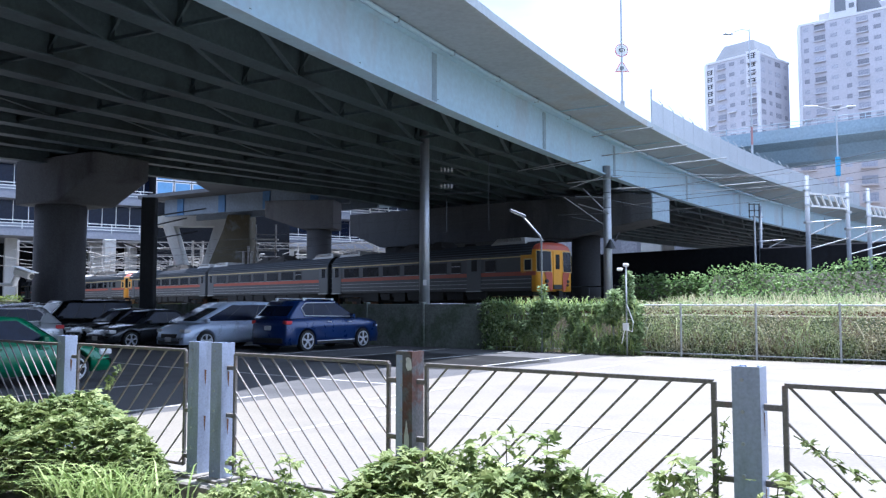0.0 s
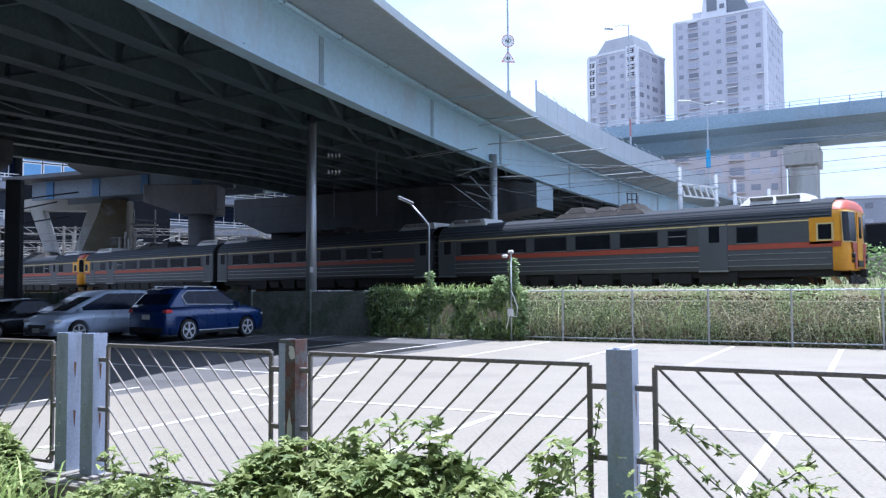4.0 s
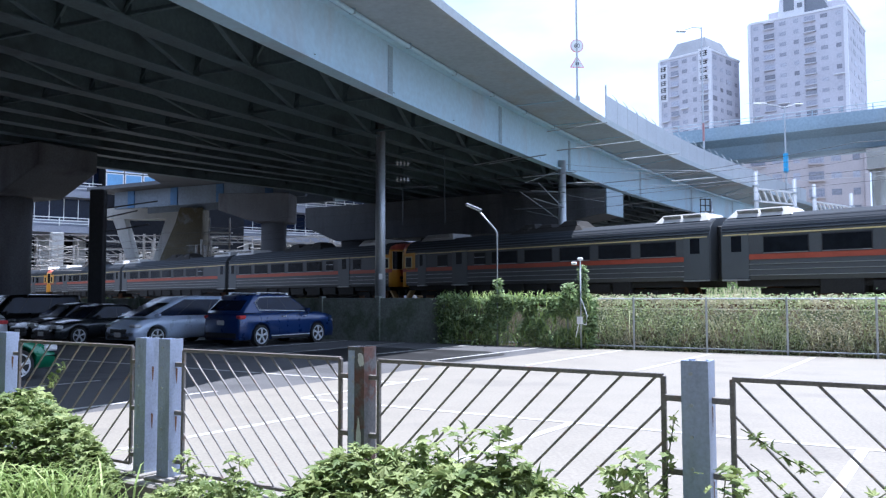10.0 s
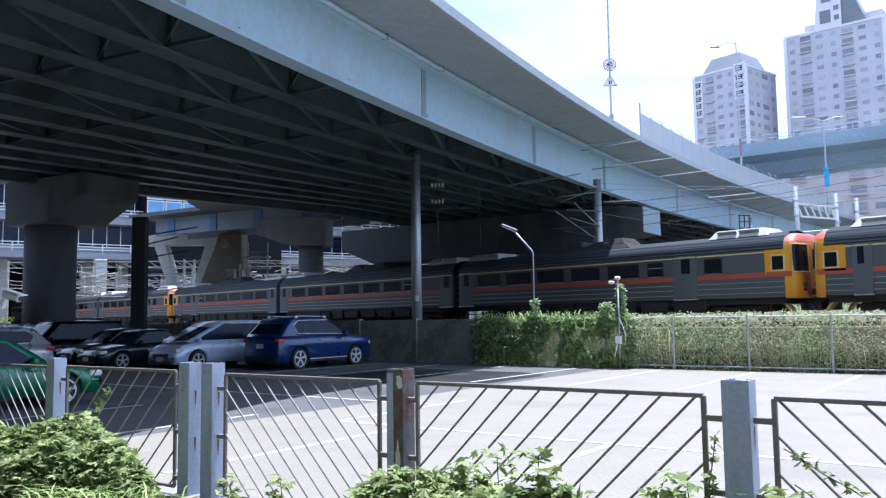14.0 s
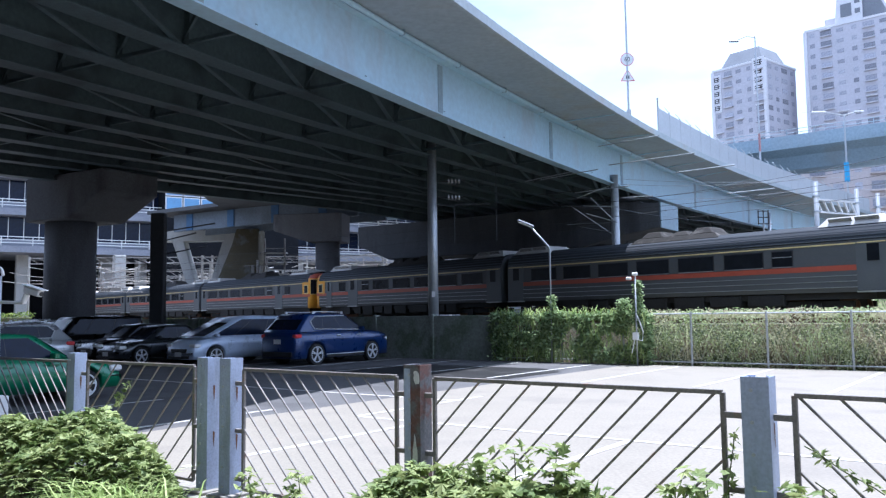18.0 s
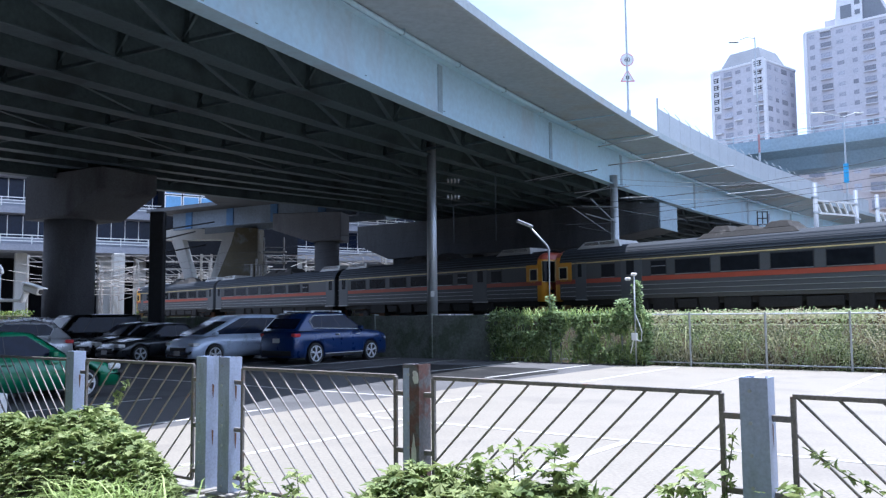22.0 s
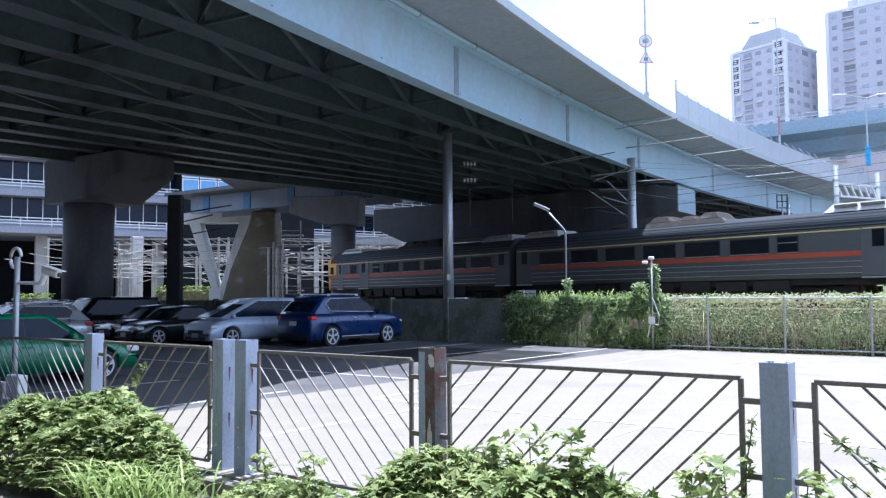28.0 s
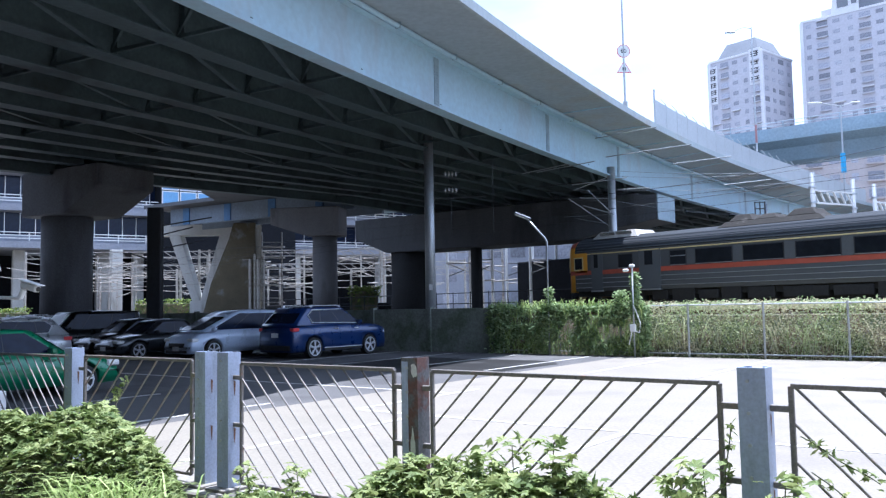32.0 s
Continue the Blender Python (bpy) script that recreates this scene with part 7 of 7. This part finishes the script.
    for k, z in enumerate((2.6, 4.5, 5.4, 6.3, 7.4, 8.6)):
        bm = bmesh.new()
        add_box(bm, (0.15, 0, z), (2.5, 0.9, 0.12))
        part("landing", bm, "yard_steel", st2)
        bm = bmesh.new()
        add_rod(bm, (-1.0, -0.4, z + 0.5), (1.3, -0.4, z + 0.45), 0.04, 6)
        part("handrail", bm, "yard_steel", st2)
    for k, (x, w) in enumerate(((-22.2, 0.16), (-21.7, 0.12), (-21.3, 0.2), (-20.7, 0.1))):
        bm = bmesh.new()
        add_rod(bm, (0, 0, -0.2), (0, 0, 7.2 + 0.6 * (k % 2)), w, 10)
        single("wall_pipe", bm, "yard_steel", "pale grey vertical pipe against the stained wall", "pipe", pose(x + 1.0, 85.2, 0), group="pipes on the stained wall")
    # hanging conductors between the yard masts
    yw = thing("yard_wires", Matrix(), "pale sunlit wires and hangers over the far yard", "wires")
    for k in range(26):
        x0, y0, z0 = rng.uniform(-56, -14), rng.uniform(86, 106), rng.uniform(4.6, 9.4)
        n, lift = rng.uniform(6, 18), rng.uniform(-0.8, 0.8)
        bm = bmesh.new()
        add_tube(bm, [(x0 + n * i / 5, y0 - 1.5 * i / 5, z0 + lift * i / 5 - 0.35 * math.sin(math.pi * i / 5)) for i in range(6)], 0.03, 5)
        part("wire", bm, "yard_steel", yw)
    for k, (x0, y0, x1, y1, z) in enumerate([(-52, 98, -30, 100, 9.3), (-30, 96, -8, 98, 9.0), (-22, 104, 2, 102, 7.6), (-48, 110, -18, 112, 8.2), (-14, 92, 6, 90, 8.6), (-50, 104, -24, 106, 7.0), (-12, 98, 4, 96, 6.4)]):
        g = thing("yard_gantry", Matrix(), "pale lattice gantry across the far yard", "gantry", "gantries in the far yard")
        p, q = Vector((x0, y0, z)), Vector((x1, y1, z))
        for dz in (0, -0.7):
            bm = bmesh.new()
            add_bar(bm, p + Vector((0, 0, dz)), q + Vector((0, 0, dz)), 0.11, 0.11)
            part("chord", bm, "yard_steel", g)
        for e in (p, q):
            bm = bmesh.new()
            add_rod(bm, (e.x, e.y, -0.2), (e.x, e.y, z + 0.2), 0.14, 10)
            part("leg", bm, "yard_steel", g)
        n = int((q - p).length / 1.1)
        bm = bmesh.new()
        for i in range(n):
            a, b = p.lerp(q, i / n), p.lerp(q, (i + 1) / n)
            add_bar(bm, a, b - Vector((0, 0, 0.7)), 0.08, 0.06)
        part("lacing", bm, "yard_steel", g)["kind"] = "stuff"
    # white posts and the pale wall seen through the portal
    for k, (px, y) in enumerate(((2.1, 80), (4.3, 80), (8.3, 82), (11.1, 83), (-4.6, 84), (-0.2, 86), (6.3, 88), (9.6, 92))):
        g = thing("white_post", pose(px, y, -0.2), "white steel post of the far overhead line with arms", "post", "white posts")
        bm = bmesh.new()
        add_rod(bm, (0, 0, 0), (0, 0, 9.5), 0.15, 12)
        part("pole", bm, "white", g)
        for z, dx, dz, dark in ((6.3, -2.3, 0.1, 0), (5.4, -2.4, 0.9, 0), (6.6, 2.2, 0.0, 1), (5.2, 1.9, 0.7, 1), (4.4, 2.4, 0.2, 0)):
            if (k + dark) % 3 == 2:
                continue
            bm = bmesh.new()
            add_rod(bm, (0, 0, z), (dx, -0.3, z + dz), 0.06, 6)
            part("arm", bm, "dark_steel" if dark else "yard_steel", g)
    bm = bmesh.new()
    add_box(bm, (0, 0, 6), (44, 8, 12.4))
    wh = single("trackside_warehouse", bm, "facade", "grey trackside building with pale windows", "building", pose(16, 122, 0, 0, 0, -6))
    me = window_mesh(2.2, 1.8)
    for k in range(12):
        for r in range(3):
            shared("window", me, wh, pose(-19 + k * 3.4, -4.02, 3 + r * 3.4))
    # fence beyond the tracks, and added low blocks whose near-black paints shade
    f = thing("yard_fence", Matrix(), "dark railings beyond the tracks", "fence")
    for k in range(40):
        bm = bmesh.new()
        q = track_point(-95 + k * 2.0, 9.5)
        add_rod(bm, (q.x, q.y, 0), (q.x, q.y, 2.9), 0.04, 6)
        part("upright", bm, "dark_steel", f)
    for z in (2.0, 2.8):
        bm = bmesh.new()
        add_rod(bm, track_point(-95, 9.5, z), track_point(-17, 9.5, z), 0.035, 6)
        part("rail", bm, "dark_steel", f)
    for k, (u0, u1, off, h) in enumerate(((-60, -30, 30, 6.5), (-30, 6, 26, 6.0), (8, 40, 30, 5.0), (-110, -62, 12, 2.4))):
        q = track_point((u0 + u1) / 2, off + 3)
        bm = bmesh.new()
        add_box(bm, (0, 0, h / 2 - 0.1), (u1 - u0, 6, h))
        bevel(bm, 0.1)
        single("shade_filler", bm, "shade_black", "long low block painted near-black to fill in shade", "shed", pose(q.x, q.y, 0, 0, 0, -math.degrees(TRACK)), group="trackside sheds")
    # unseen blocks behind the camera, added to cut sky light under the viaduct
    for k in range(7):
        bm = bmesh.new()
        h = 27 + 3 * (k % 3)
        add_box(bm, (-51 + k * 17.0, -19, h / 2 - 0.2), (16.6, 12, h), LOT)
        single("sky_blocker", bm, "shade_black", "unseen near-black block that cuts off low sky light", "building", group="street houses")
    # unseen blocks along the yard's west side, added to cut low side light
    for k in range(6):
        bm = bmesh.new()
        add_box(bm, (0, 0, 12.8), (14, 19.8, 26))
        single("side_light_blocker", bm, "dim_concrete", "unseen dark concrete block that cuts light from the left", "building", pose(-84 + 2 * k, 78 - 20 * k, 0, 0, 0, 6), group="station wings")
    # ring of plain blocks that closes the distance
    for k in range(40):
        a = radians(9 * k)
        h = 14 + 10 * rng.random()
        r = 330 + 40 * rng.random()
        bm = bmesh.new()
        add_box(bm, (0, 0, h / 2 - 0.2), (rng.uniform(48, 64), 18, h))
        single("distant_block", bm, "facade", "pale distant city block", "building", pose(r * math.sin(a), r * math.cos(a), 0, 0, 0, -9 * k), group="distant blocks")


CARS = []


def motions():
    move_train(CARS)


setting()
viaduct()
piers()
near_fence()
far_fence()
distance()
fixtures()
cars()
plants()
CARS.extend(train())
motions()
